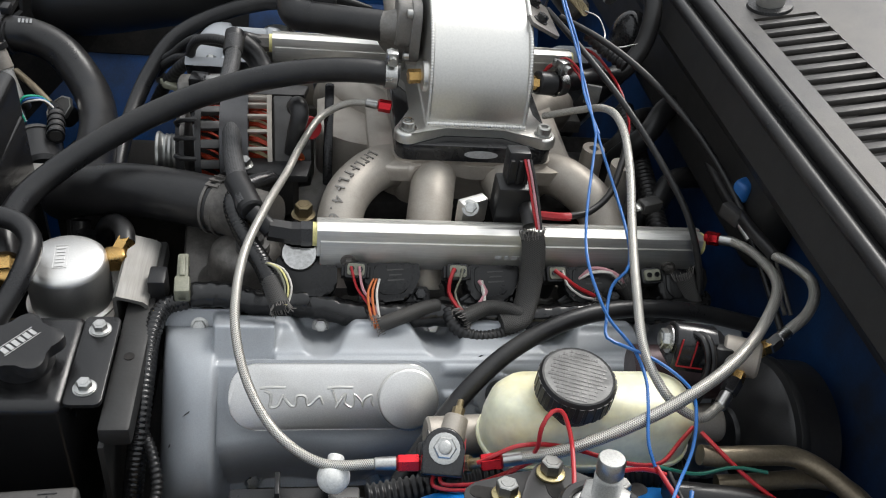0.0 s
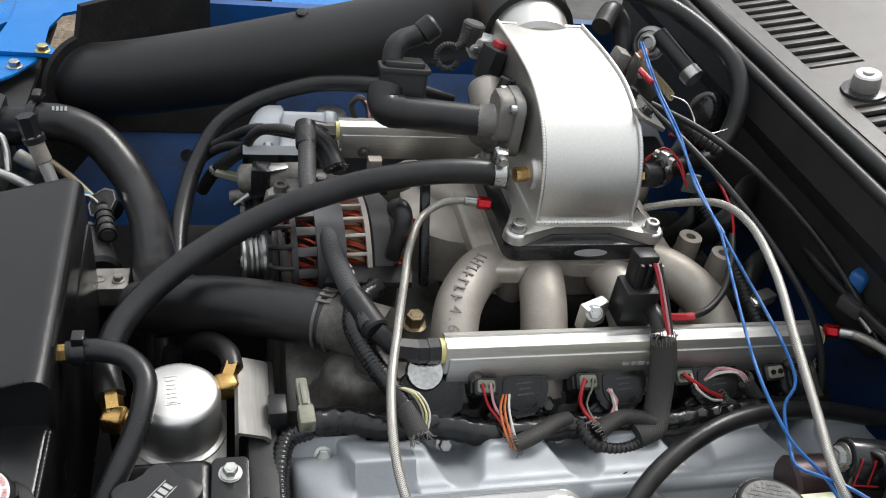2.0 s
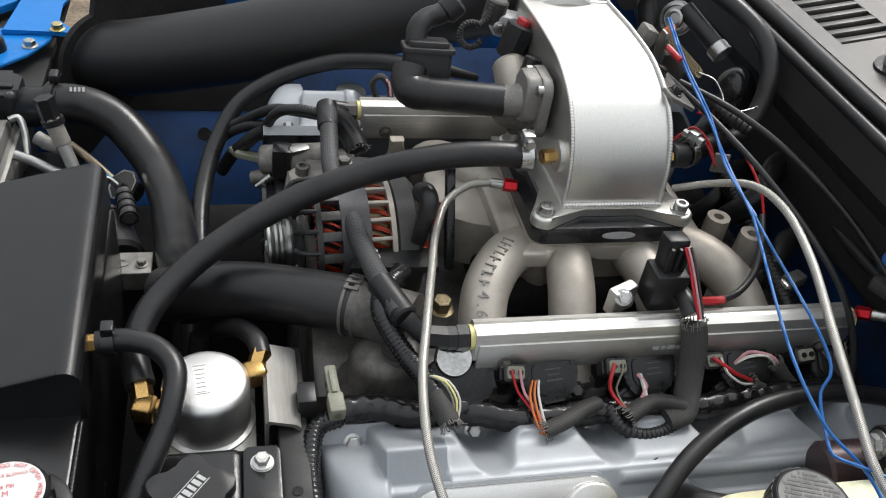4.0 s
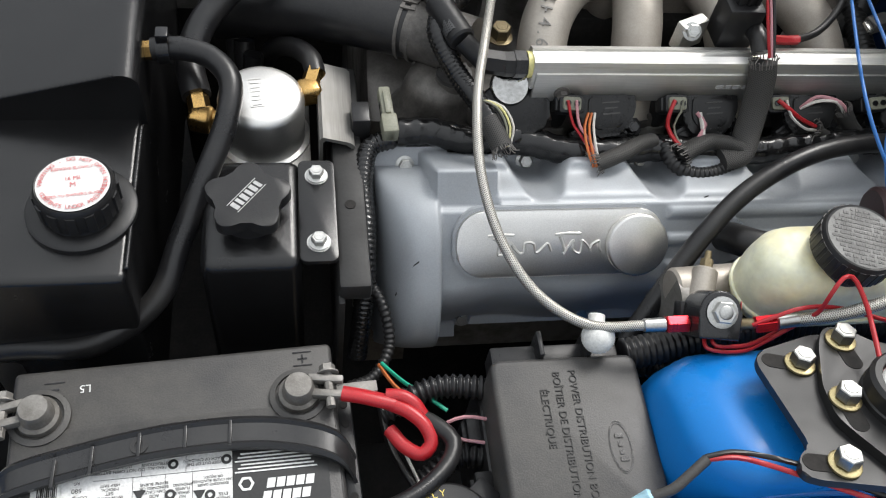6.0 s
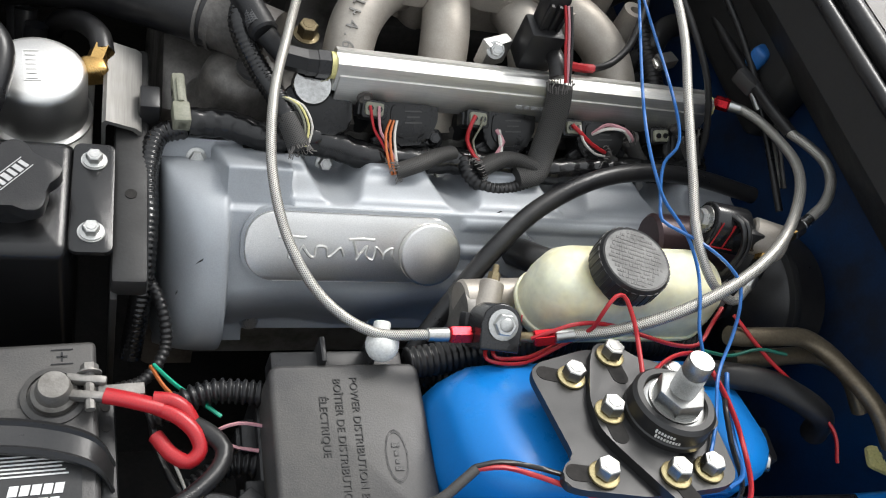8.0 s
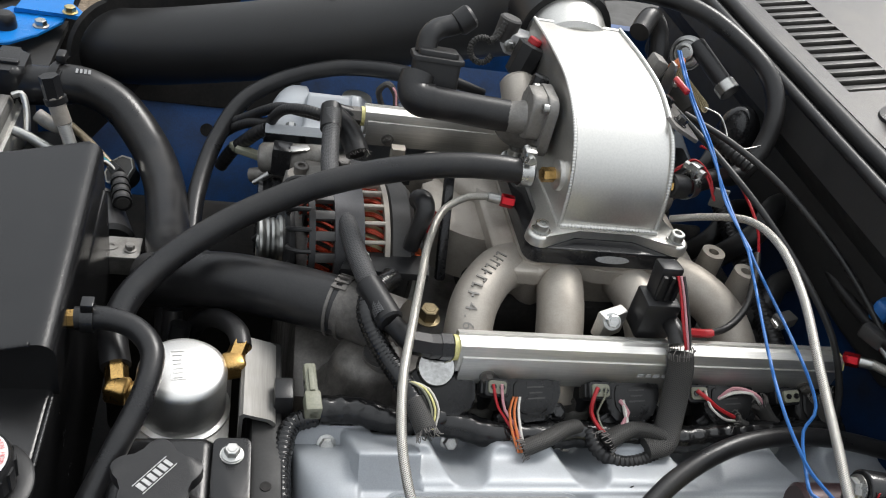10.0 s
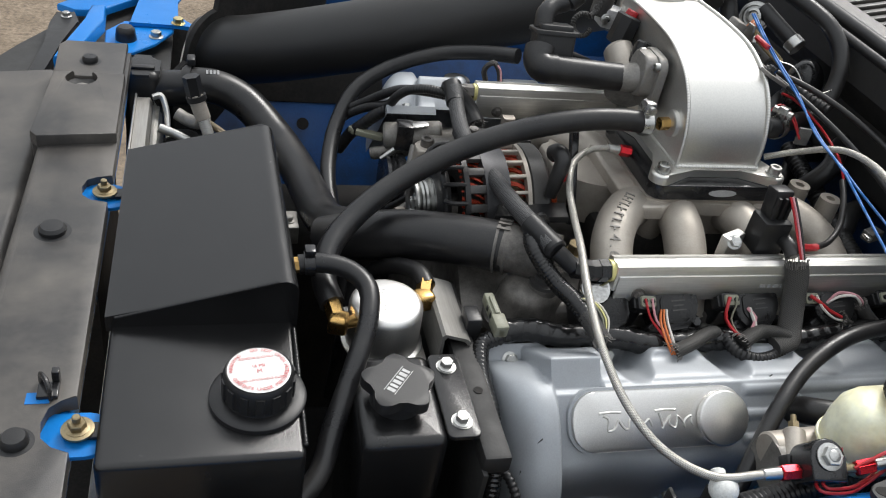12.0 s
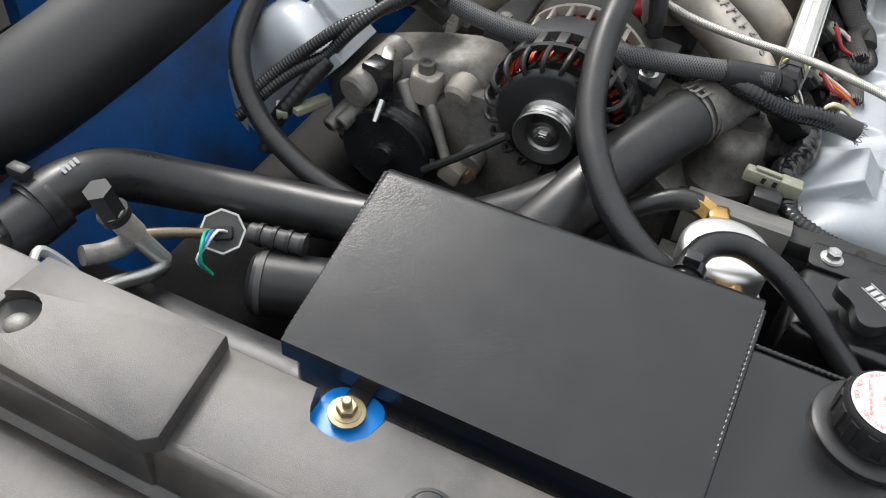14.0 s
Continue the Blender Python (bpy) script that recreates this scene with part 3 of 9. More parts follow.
def cowl():
    t = thing("cowl", (0.45, 0.9, 1.2), "black grained plastic cowl panel with slotted air vents", "cowl", kind="structure")
    m = axes((0.335, 0, 1.201), Vector((1, 0, 0.20)).normalized(), (0, 1, 0), Vector((-0.20, 0, 1)).normalized())
    # panel in strips round two vent fields
    fields = ((0.50, 0.848), (0.932, 1.22))
    edges = [0.20, 0.50, 0.848, 0.932, 1.22, 1.5]
    for a, b in ((edges[0], edges[1]), (edges[2], edges[3]), (edges[4], edges[5])):
        bm = box(B(), (0.30, b - a, 0.006), m @ T(0.15, (a + b) / 2, 0))
        part("cowl_panel", bm, M_COVER, t)
    for a, b in fields:
        for u0, u1 in ((0.0, 0.021), (0.087, 0.30)):
            bm = box(B(), (u1 - u0, b - a, 0.006), m @ T((u0 + u1) / 2, (a + b) / 2, 0))
            part("cowl_panel", bm, M_COVER, t)
        n = int((b - a) / 0.0185)
        places = []
        for k in range(n):
            y = a + (k + 0.5) * (b - a) / n
            places.append(m @ T(0.054, y, 0.0) @ Matrix.Rotation(radians(-6), 4, "X"))
        repeat("slat", box(B(), (0.067, 0.0108, 0.006), ONE, 0.0014), M_COVER, t, places)
        bm = box(B(), (0.20, b - a + 0.1, 0.004), m @ T(0.07, (a + b) / 2, -0.03))
        part("vent_tray", bm, M_NEARBLACK, t)
    # lip and weather strip
    ws = thing("weather_strip", (0.31, 0.9, 1.19), "double black rubber weather strip along the cowl edge", "weather strip")
    for name, x, z, r in (("sealing_bulb", 0.321, 1.200, 0.0095), ("clip_channel", 0.301, 1.192, 0.0065)):
        part(name, hose(B(), [(x, 0.2, z), (x, 0.9, z), (x + 0.008, 1.45, z)], r, 12, 0.05), M_RUBBER, ws)
    # gutter colour lowered in place of the shade over the cowl edge
    bm = prism(B(), [(0.297, 1.150), (0.298, 1.190), (0.310, 1.190), (0.335, 1.199), (0.355, 1.17), (0.375, 1.15), (0.34, 1.10)], 1.2,
               axes((0, 1.42, 0), (1, 0, 0), (0, 0, 1), (0, -1, 0)), 0.0)
    part("cowl_gutter", bm, M_NEARBLACK, t)
    bm = box(B(), (0.5, 1.5, 0.006), axes((0.85, 0.85, 1.40), Vector((1, 0, 0.62)).normalized(), (0, 1, 0), Vector((-0.62, 0, 1)).normalized()))
    solo("windscreen", bm, M_GLASS, "dark glass at the foot of the windscreen", "windscreen", kind="structure")
    # wiper pivot
    w = thing("wiper_pivot", (0.385, 0.868, 1.213), "grey round wiper pivot cap on the cowl", "wiper pivot")
    bm = lathe(B(), [(0, 0), (0.014, 0), (0.015, 0.004), (0.014, 0.018), (0.012, 0.020), (0, 0.020)], m @ T(0.048, 0.872, 0.005), 28)
    part("cap", bm, M_ALU, w)
    bm = lathe(B(), [(0, 0), (0.006, 0), (0.006, 0.002), (0, 0.002)], m @ T(0.048, 0.872, 0.0252), 20)
    part("dimple", bm, M_GREYINK, w)
    bm = lathe(B(), [(0.014, 0), (0.024, 0), (0.023, 0.003), (0.014, 0.004)], m @ T(0.048, 0.872, 0.003), 28)
    part("collar", bm, M_RUBBER, w)


cowl()


def near_fender():
    t = thing("fender_near", (0, 0.2, 0.9), "bright blue fender edge along the near side of the bay", "fender", kind="structure")
    # cross section from the bay outwards (y, z)
    sec = [(0.302, 0.93), (0.300, 0.985), (0.294, 0.996), (0.284, 1.0), (0.20, 1.003), (0.14, 1.0), (0.07, 0.985), (0.0, 0.93), (-0.03, 0.75), (-0.03, 0.70), (0.02, 0.92), (0.08, 0.968), (0.28, 0.985), (0.292, 0.93)]
    bm = B()
    rows = []
    for x in (-0.95, -0.6, -0.36, -0.25, -0.18, -0.145, -0.130, -0.122, -0.117, -0.112, -0.107, -0.102, -0.094, -0.08, -0.03, 0.0, 0.05, 0.1, 0.2, 0.29, 0.6):
        drop = 0.010 * math.exp(-((x + 0.112) / 0.008) ** 2)
        lean = -0.005 * smooth(0.0, 0.1, x) + 0.006 * smooth(0.06, -0.05, x) + 0.005 * smooth(-0.05, -0.13, x) + 0.10 * smooth(-0.22, -0.75, x)
        rows.append([bm.verts.new((x, y - lean - drop * (1 if y > 0.25 else 0), z - drop * (1 if y > 0.25 else 0))) for y, z in sec])
    n = len(sec)
    for a, b in zip(rows, rows[1:]):
        for k in range(n):
            bm.faces.new((a[k], a[(k + 1) % n], b[(k + 1) % n], b[k]))
    bm.faces.new(rows[0]), bm.faces.new(rows[-1][::-1])
    part("fender_lip", bm, M_BLUE, t, sharp=50)
    # inner side in the darkened blue, shade included
    bm = bb(B(), -0.12, 0.6, 0.288, 0.296, 0.32, 0.94)
    part("inner_wall", bm, M_BLUESHADE, t)
    bm = box(B(), (0.0012, 0.10, 0.002), T(0.03, 0.24, 1.0018))
    part("seam_sealer", bm, M_BLUESHADE, t)
    film = [(x * (1 + 0.05 * math.sin(9 * k)), y * (1 + 0.04 * math.cos(7 * k))) for k, (x, y) in enumerate(rounded(0.080, 0.076, 0.016, 6))]
    bm = prism(B(), film, 0.0005, T(0.024, 0.236, 1.0024), 0.0)
    part("worn_film", bm, M_FILM, t, "torn clear film stuck to the paint")
    bm = prism(B(), [(0.022 * math.cos(a), 0.009 * math.sin(a)) for a in [2 * math.pi * k / 24 for k in range(24)]], 0.0006, T(0.045, 0.2, 1.0035), 0.0)
    part("oval_mark", bm, M_BLUESHADE, t)


near_fender()


def strut_tower():
    t = thing("strut_tower", (0.07, 0.35, 0.8), "bright blue painted strut tower", "strut tower", kind="structure")
    bm = B()
    # dome: stacked rounded outlines, leaning
    rows = []
    for z, w, d, cx, cy, r in ((0.70, 0.28, 0.14, 0.083, 0.378, 0.05), (0.92, 0.268, 0.125, 0.083, 0.370, 0.045), (0.99, 0.262, 0.120, 0.083, 0.367, 0.042), (1.022, 0.252, 0.114, 0.084, 0.364, 0.04), (1.034, 0.236, 0.106, 0.085, 0.362, 0.038), (1.040, 0.20, 0.088, 0.087, 0.36, 0.034)):
        rows.append([bm.verts.new((x, y, z + (0.338 - y) * 0.27 * smooth(0.9, 1.02, z))) for x, y in rounded(w, d, r, 6, cx, cy)])
    n = len(rows[0])
    for a, b in zip(rows, rows[1:]):
        for k in range(n):
            bm.faces.new((a[k], a[(k + 1) % n], b[(k + 1) % n], b[k]))
    bm.faces.new(rows[-1]), bm.faces.new(rows[0][::-1])
    part("tower", bm, M_BLUE, t, sharp=60)


strut_tower()


# ---- engine ----
def engine_block():
    t = thing("engine_block", (0.08, 0.88, 0.5), "old cast aluminium engine block and cylinder heads", "engine block")
    bm = bb(B(), -0.17, 0.34, 0.74, 1.02, 0.42, 0.93, 0.01)
    part("block", bm, M_CASTDARK, t)
    for y, s in ((0.66, -1), (1.09, 1)):
        m = axes((0.085, y, 0.875), (1, 0, 0), Vector((0, 0.654 * -s, 0.757)).normalized(), Vector((0, 0.757 * s, 0.654)).normalized())
        bm = box(B(), (0.50, 0.16, 0.12), m @ T(0.0, 0.0, -0.055), 0.006)
        # heads darkened for the shaded gap behind the coils
        part("cylinder_head", bm, M_CASTDEEP, t)
    for x in (-0.10, 0.0, 0.10, 0.20):
        part("spark_plug_tower", lathe(B(), [(0, 0), (0.02, 0), (0.02, 0.03), (0.014, 0.035), (0, 0.035)], along((x, 0.70, 0.93), (x, 0.675, 0.975)), 18), M_CASTDARK, t)
    # timing cover
    bm = B()
    prism(bm, [(0.72, 0.93), (0.70, 0.80), (0.66, 0.55), (1.10, 0.55), (1.06, 0.80), (1.03, 0.93), (0.97, 0.985), (0.80, 0.985)], 0.06,
          axes((-0.165, 0, 0), (0, 1, 0), (0, 0, 1), (-1, 0, 0)), 0.008)
    part("timing_cover", bm, M_CASTDEEP, t)
    # crossover water outlet block by the front rail end
    bm = B()
    lathe(bm, [(0, 0), (0.044, 0), (0.044, 0.010), (0.036, 0.020), (0.033, 0.040), (0.030, 0.050), (0.022, 0.056), (0, 0.057)], T(-0.158, 0.715, 0.943) @ Matrix.Diagonal((1.1, 0.9, 1, 1)), 36)
    lathe(bm, [(0, 0), (0.017, 0), (0.0165, 0.012), (0, 0.012)], T(-0.151, 0.708, 0.990), 24)
    prism(bm, rounded(0.05, 0.075, 0.02, 5, -0.120, 0.722), 0.040, T(0, 0, 0.945), 0.010, 3)
    rod(bm, (-0.135, 0.725, 1.02), (-0.185, 0.755, 1.015), 0.027, seg=24)
    wo = part("water_outlet", bm, M_CASTDEEP, t)
    bm = lathe(B(), [(0, 0), (0.016, 0), (0.016, 0.004), (0.011, 0.005), (0.011, 0.012), (0.006, 0.012), (0.006, 0.006), (0, 0.006)], T(-0.151, 0.708, 1.002), 20)
    part("socket_bolt", bm, M_BLACKDUST, wo)
    bm = hexhead(B(), T(-0.103, 0.752, 1.008), 0.009, 0.012)
    part("brass_plug", bm, M_DULLGOLD, t)


engine_block()

VC = ((1, 0, 0), Vector((0, 0.654, 0.757)).normalized(), Vector((0, -0.757, 0.654)).normalized())


def bolt_pocket(u):
    return max(math.exp(-((u - b) / 0.023) ** 4) for b in (-0.084, 0.026, 0.136, 0.246))


def cover_height(u, v, boxy=False):
    """Height of the cast cover over its flange, u along the engine, v up the slope."""
    # rounded bell over the timing gear
    across = (1 - min(1.0, abs((v - 0.063) / 0.082)) ** 3.2) ** 0.5
    front = 0.0 if u < -0.2275 else (1 - min(1.0, max(0.0, -0.188 - u) / 0.0395) ** 2.2) ** 0.5
    bell = (0.079 if boxy else 0.082) * across * front * (1 - smooth(-0.180, -0.1650, u) ** 2)
    # main body: flat face, rolled lower flank, upper slope with bolt pockets
    lo = 0.004 + 0.003 * math.cos(u * 55)
    ends = smooth(-0.185, -0.178, u) * (1 - smooth(0.330, 0.352, u))
    pocket = bolt_pocket(u)
    if u < -0.126:
        top, fall, foot = 0.150, 0.010, 0.0
        face = 0.068 - 0.006 * smooth(0.116, 0.121, v)
    else:
        top, fall, foot = 0.1235 + 0.028 * (1 - pocket), 0.016, -0.012
        face = 0.068 - (0.0 if boxy else 0.024 * smooth(0.1225, 0.150, v)) - 0.004 * smooth(0.1215, 0.124, v)
    flank = smooth(lo - 0.004, lo + 0.050, v) ** 0.55
    body = face * flank * (1 - smooth(top, top + fall, v)) * ends
    # cooling ribs and a round boss
    if 0.058 < v < 0.119:
        rib = max(0.0, math.sin((v - 0.058) / 0.061 * math.pi * 5)) ** 0.6 if int((v - 0.058) / 0.061 * 5) % 2 == 0 else 0.0
        body += 0.0035 * rib * smooth(0.022, 0.027, u) * (1 - smooth(0.315, 0.320, u)) * ends
    d = math.hypot(u - 0.076, v - 0.088)
    body = max(body, 0.0745 * (1 - smooth(0.0215, 0.0245, d)))
    drop = -0.014 * smooth(0.128, 0.146, v) * smooth(-0.128, -0.120, u) * (0 if boxy else 1)
    return 0.006 + drop * (1 if body < 0.02 else 0.4) + max(bell, body * (0.8 if boxy else 1))


def valve_cover(name, m, label, mirror=1, fancy=True):
    t = thing(name, m.translation, label, "valve cover")
    nu, nv = 300, 110
    us = [-0.228 + 0.586 * k / nu for k in range(nu + 1)]
    vs = [-0.018 + 0.180 * k / nv for k in range(nv + 1)]
    bm = B()
    grid = [[bm.verts.new(m @ Vector((u * mirror, v, cover_height(u, v, not fancy)))) for v in vs] for u in us]
    for i in range(nu):
        for j in range(nv):
            u, v = us[i], vs[j]
            if (v < -0.008 and not -0.228 < u < -0.150) or (v > 0.156 and u > -0.16):
                continue
            bm.faces.new((grid[i][j], grid[i + 1][j], grid[i + 1][j + 1], grid[i][j + 1]))
    loose = [v for v in bm.verts if not v.link_faces]
    bmesh.ops.delete(bm, geom=loose, context="VERTS")
    rim = [e for e in bm.edges if e.is_boundary]
    r = bmesh.ops.extrude_edge_only(bm, edges=rim)
    for v in r["geom"]:
        if isinstance(v, bmesh.types.BMVert):
            v.co -= (m.to_3x3() @ Vector((0, 0, 1))) * 0.012
    part("cover", bm, M_SILVER, t, sharp=60)
    spots = [(b, 0.1465) for b in (-0.084, 0.026, 0.136, 0.246)] + [(b, 0.002) for b in (-0.144, -0.03, 0.085, 0.2, 0.31)] + [(-0.197, 0.146)]
    for u, v in spots:
        bm = hexhead(B(), m @ T(u * mirror, v, cover_height(u, v, not fancy)), 0.0062, 0.007)
        part("bolt", bm, M_STEEL, t)
    if fancy:
        for k, (u, v, a, n) in enumerate(((-0.196, 0.078, 35, 0.006), (-0.212, 0.048, 60, 0.003), (0.06, 0.125, 20, 0.003))):
            q = m @ T(u, v, cover_height(u, v) + 0.0001) @ Matrix.Rotation(radians(a), 4, "Z")
            part("paint_chip", prism(B(), [(-n, -0.0003), (0, -0.0007), (n, -0.0002), (n * 0.6, 0.0006), (-n * 0.4, 0.0005)], 0.00025, q, 0.0), M_NEARBLACK, t, "dark chip in the paint")
        e = m @ T(-0.0730, 0.0905, 0.0805)
        bm = prism(B(), rounded(0.186, 0.0625, 0.0265, 10), 0.009, e @ T(0, 0, -0.0105), 0.0025, 3)
        part("plate_pad", bm, M_SILVER, t)
        bm = prism(B(), rounded(0.180, 0.0575, 0.024, 8), 0.0050, e @ T(0, 0, -0.0015), 0.001)
        plate = part("emblem_plate", bm, M_MACH, t, "brushed aluminium emblem plate")
        # plain strokes in place of the maker's script
        for xa, xb, seed in ((-0.060, -0.008, 1), (-0.002, 0.036, 2)):
            pts = []
            for k in range(15):
                f = k / 14
                pts.append(e @ Vector((xa + (xb - xa) * f + 0.0022 * math.sin(k * 2.2), -0.0035 + (0.0090 if k < 2 else 0.0058) * math.sin(k * 1.55 + seed) * (1.2 - 0.4 * f), 0.0036)))
            part("raised_script", hose(B(), pts, 0.0013, 6, 0.0015), M_ALU, plate)
            part("script_bar", hose(B(), [e @ Vector((xa - 0.004, 0.0075, 0.0036)), e @ Vector((xa + 0.006, 0.0085, 0.0036)), e @ Vector((xa + 0.018, 0.0080, 0.0036))], 0.0012, 6, 0.004), M_ALU, plate)
    if not fancy:
        return
    c = m @ T(-0.008 * mirror, 0.0885, 0.0838)
    bm = lathe(B(), [(0, 0), (0.0255, 0), (0.0268, 0.0012), (0.0268, 0.0068), (0.0258, 0.0080), (0.0250, 0.0083), (0, 0.0084)], c, 56)
    cap = part("filler_cap", bm, M_MACH, t, "turned aluminium oil filler cap")
    part("knurl", prism(B(), gear(0.0267, 0.0005, 60), 0.0045, c @ T(0, 0, 0.0018), 0.0), M_MACH, cap)


valve_cover("valve_cover", axes((0, 0.553, 0.841), *VC), "silver-grey painted cast valve cover with aluminium emblem plate")
VC2 = axes((0.10, 1.190, 0.876), (1, 0, 0), Vector((0, -0.654, 0.757)).normalized(), Vector((0, 0.757, 0.654)).normalized())
valve_cover("valve_cover", VC2 @ T(-0.13, 0, 0), "silver-grey painted cast valve cover on the far cylinder bank", 1, False)


def intake_manifold():
    t = thing("intake_manifold", (0.072, 0.8655, 0.98), "raw cast aluminium single-plane intake manifold with raised lettering", "intake manifold")
    bm = B()
    rows = []
    for z, w, d, r in ((0.985, 0.13, 0.12, 0.03), (1.02, 0.16, 0.13, 0.03), (1.045, 0.165, 0.145, 0.02), (1.056, 0.17, 0.155, 0.015)):
        rows.append([bm.verts.new((x, y, z)) for x, y in rounded(w, d, r, 5, 0.0715, 0.8655)])
    n = len(rows[0])
    for a, b in zip(rows, rows[1:]):
        for k in range(n):
            bm.faces.new((a[k], a[(k + 1) % n], b[(k + 1) % n], b[k]))
    bm.faces.new(rows[-1]), bm.faces.new(rows[0][::-1])
    part("plenum", bm, M_CAST, t, sharp=60)
    # skirt that spreads from the plenum into the runner roots, and corner pillars under the flange
    bm = B()
    rows = []
    for z, w, d, r in ((0.985, 0.195, 0.130, 0.03), (1.018, 0.195, 0.134, 0.035), (1.032, 0.185, 0.138, 0.035), (1.046, 0.165, 0.142, 0.03)):
        rows.append([bm.verts.new((x, y, z)) for x, y in rounded(w, d, r, 6, 0.0715, 0.8655)])
    for a, b in zip(rows, rows[1:]):
        for k in range(len(a)):
            bm.faces.new((a[k], a[(k + 1) % len(a)], b[(k + 1) % len(a)], b[k]))
    bm.faces.new(rows[-1]), bm.faces.new(rows[0][::-1])
    part("runner_skirt", bm, M_CAST, t, sharp=80)
    for x, y in ((0.002, 0.803), (0.141, 0.803), (0.141, 0.928), (0.002, 0.928)):
        part("pillar", rod(B(), (x + (0.0715 - x) * 0.15, y + (0.8655 - y) * 0.15, 0.985), (x, y, 1.0565), 0.019, 0.0145, 20, 0.002), M_CAST, t, sharp=60)
    runs = (((0.010, 0.828, 1.022), (-0.030, 0.798, 1.035), (-0.060, 0.757, 1.028), (-0.070, 0.72, 1.002), (-0.072, 0.695, 0.965)),
            ((0.038, 0.83, 1.020), (0.032, 0.79, 1.032), (0.026, 0.755, 1.028), (0.021, 0.72, 1.004), (0.020, 0.695, 0.965)),
            ((0.105, 0.83, 1.020), (0.108, 0.79, 1.032), (0.114, 0.755, 1.028), (0.118, 0.72, 1.004), (0.12, 0.695, 0.965)),
            ((0.135, 0.828, 1.022), (0.172, 0.798, 1.035), (0.204, 0.762, 1.024), (0.217, 0.725, 0.998), (0.22, 0.70, 0.965)))
    for side in (1, -1):
        for run in runs:
            bm = hose(B(), [(x, 0.8655 + side * (y - 0.8655), z) for x, y, z in run], 0.0238, 20, 0.006, r2=0.0226)
            part("runner", bm, M_CAST, t, sharp=60)
        bm = B()
        yy = 0.8655 + side * (0.70 - 0.8655)
        prism(bm, [(-0.11, -0.02), (0.26, -0.02), (0.26, 0.02), (-0.11, 0.02)], 0.018, axes((0, yy, 0.962), (1, 0, 0), (0, 1, 0), (0, 0, 1)), 0.004)
        # flange in the darker cast, shade below the rail included
        part("port_flange", bm, M_CASTDEEP, t)
    # web that ties the runner roots together, and the water crossover at the front
    deck = [(-0.036, 0.790), (-0.026, 0.780), (0.006, 0.779), (0.014, 0.786), (0.058, 0.791), (0.066, 0.787), (0.094, 0.786), (0.104, 0.780), (0.160, 0.780), (0.182, 0.795), (0.182, 0.936), (0.160, 0.951), (-0.020, 0.951), (-0.036, 0.940)]
    part("runner_web", prism(B(), soft_corners(deck, 0.008), 0.016, T(0, 0, 1.035), 0.006, 4), M_CAST, t, sharp=80)
    cross = [(-0.090, 0.868), (-0.055, 0.846), (-0.012, 0.838), (0.004, 0.86), (0.004, 0.945), (-0.090, 0.950)]
    part("water_crossover", prism(B(), soft_corners(cross, 0.014), 0.055, T(0, 0, 0.982), 0.010, 3), M_CAST, t, sharp=80)
    # bosses and webs
    for x, y in ((0.215, 0.832), (0.24, 0.802), (0.008, 0.90)):
        bm = lathe(B(), [(0, -0.05), (0.014, -0.05), (0.0125, 0.0), (0.0055, 0.0), (0.005, -0.012), (0, -0.012)], T(x, y, 1.052), 24)
        part("boss", bm, M_CAST, t)
    # near-black, not cast: shade between the runners put into the floor's colour
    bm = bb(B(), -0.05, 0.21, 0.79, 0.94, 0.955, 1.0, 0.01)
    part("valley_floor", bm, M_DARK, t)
    # raised bars and figures down the outer runner
    line = spline(runs[0][1:4], 0.001)
    n = len(line)
    for k in range(8):
        p = line[int(n * (0.04 + 0.074 * k))]
        q = line[int(n * (0.04 + 0.074 * k)) + 2]
        d = (q - p).normalized()
        up = Vector((-0.28, -0.35, 0.9))
        up = (up - d * up.dot(d)).normalized()
        m = axes(p + up * 0.0236, d, up.cross(d), up)
        part("raised_mark", bars(B(), m, [(0, 0, 0.0016, 0.011), (0.002, 0.004 * (k % 3 - 1), 0.004, 0.0018)], 0.0014), M_CASTDARK, t)
    for k, ch in enumerate("4.6"):
        p = line[int(n * (0.655 + 0.082 * k))]
        q = line[int(n * (0.655 + 0.082 * k)) + 2]
        d = (q - p).normalized()
        up = Vector((-0.25, -0.4, 0.88))
        up = (up - d * up.dot(d)).normalized()
        lettering("raised_figure", ch, 0.016, axes(p + up * 0.0240, d, up.cross(d), up), M_CASTDARK, t, 0.0008)
    return t, runs


MANIFOLD, RUNS = intake_manifold()


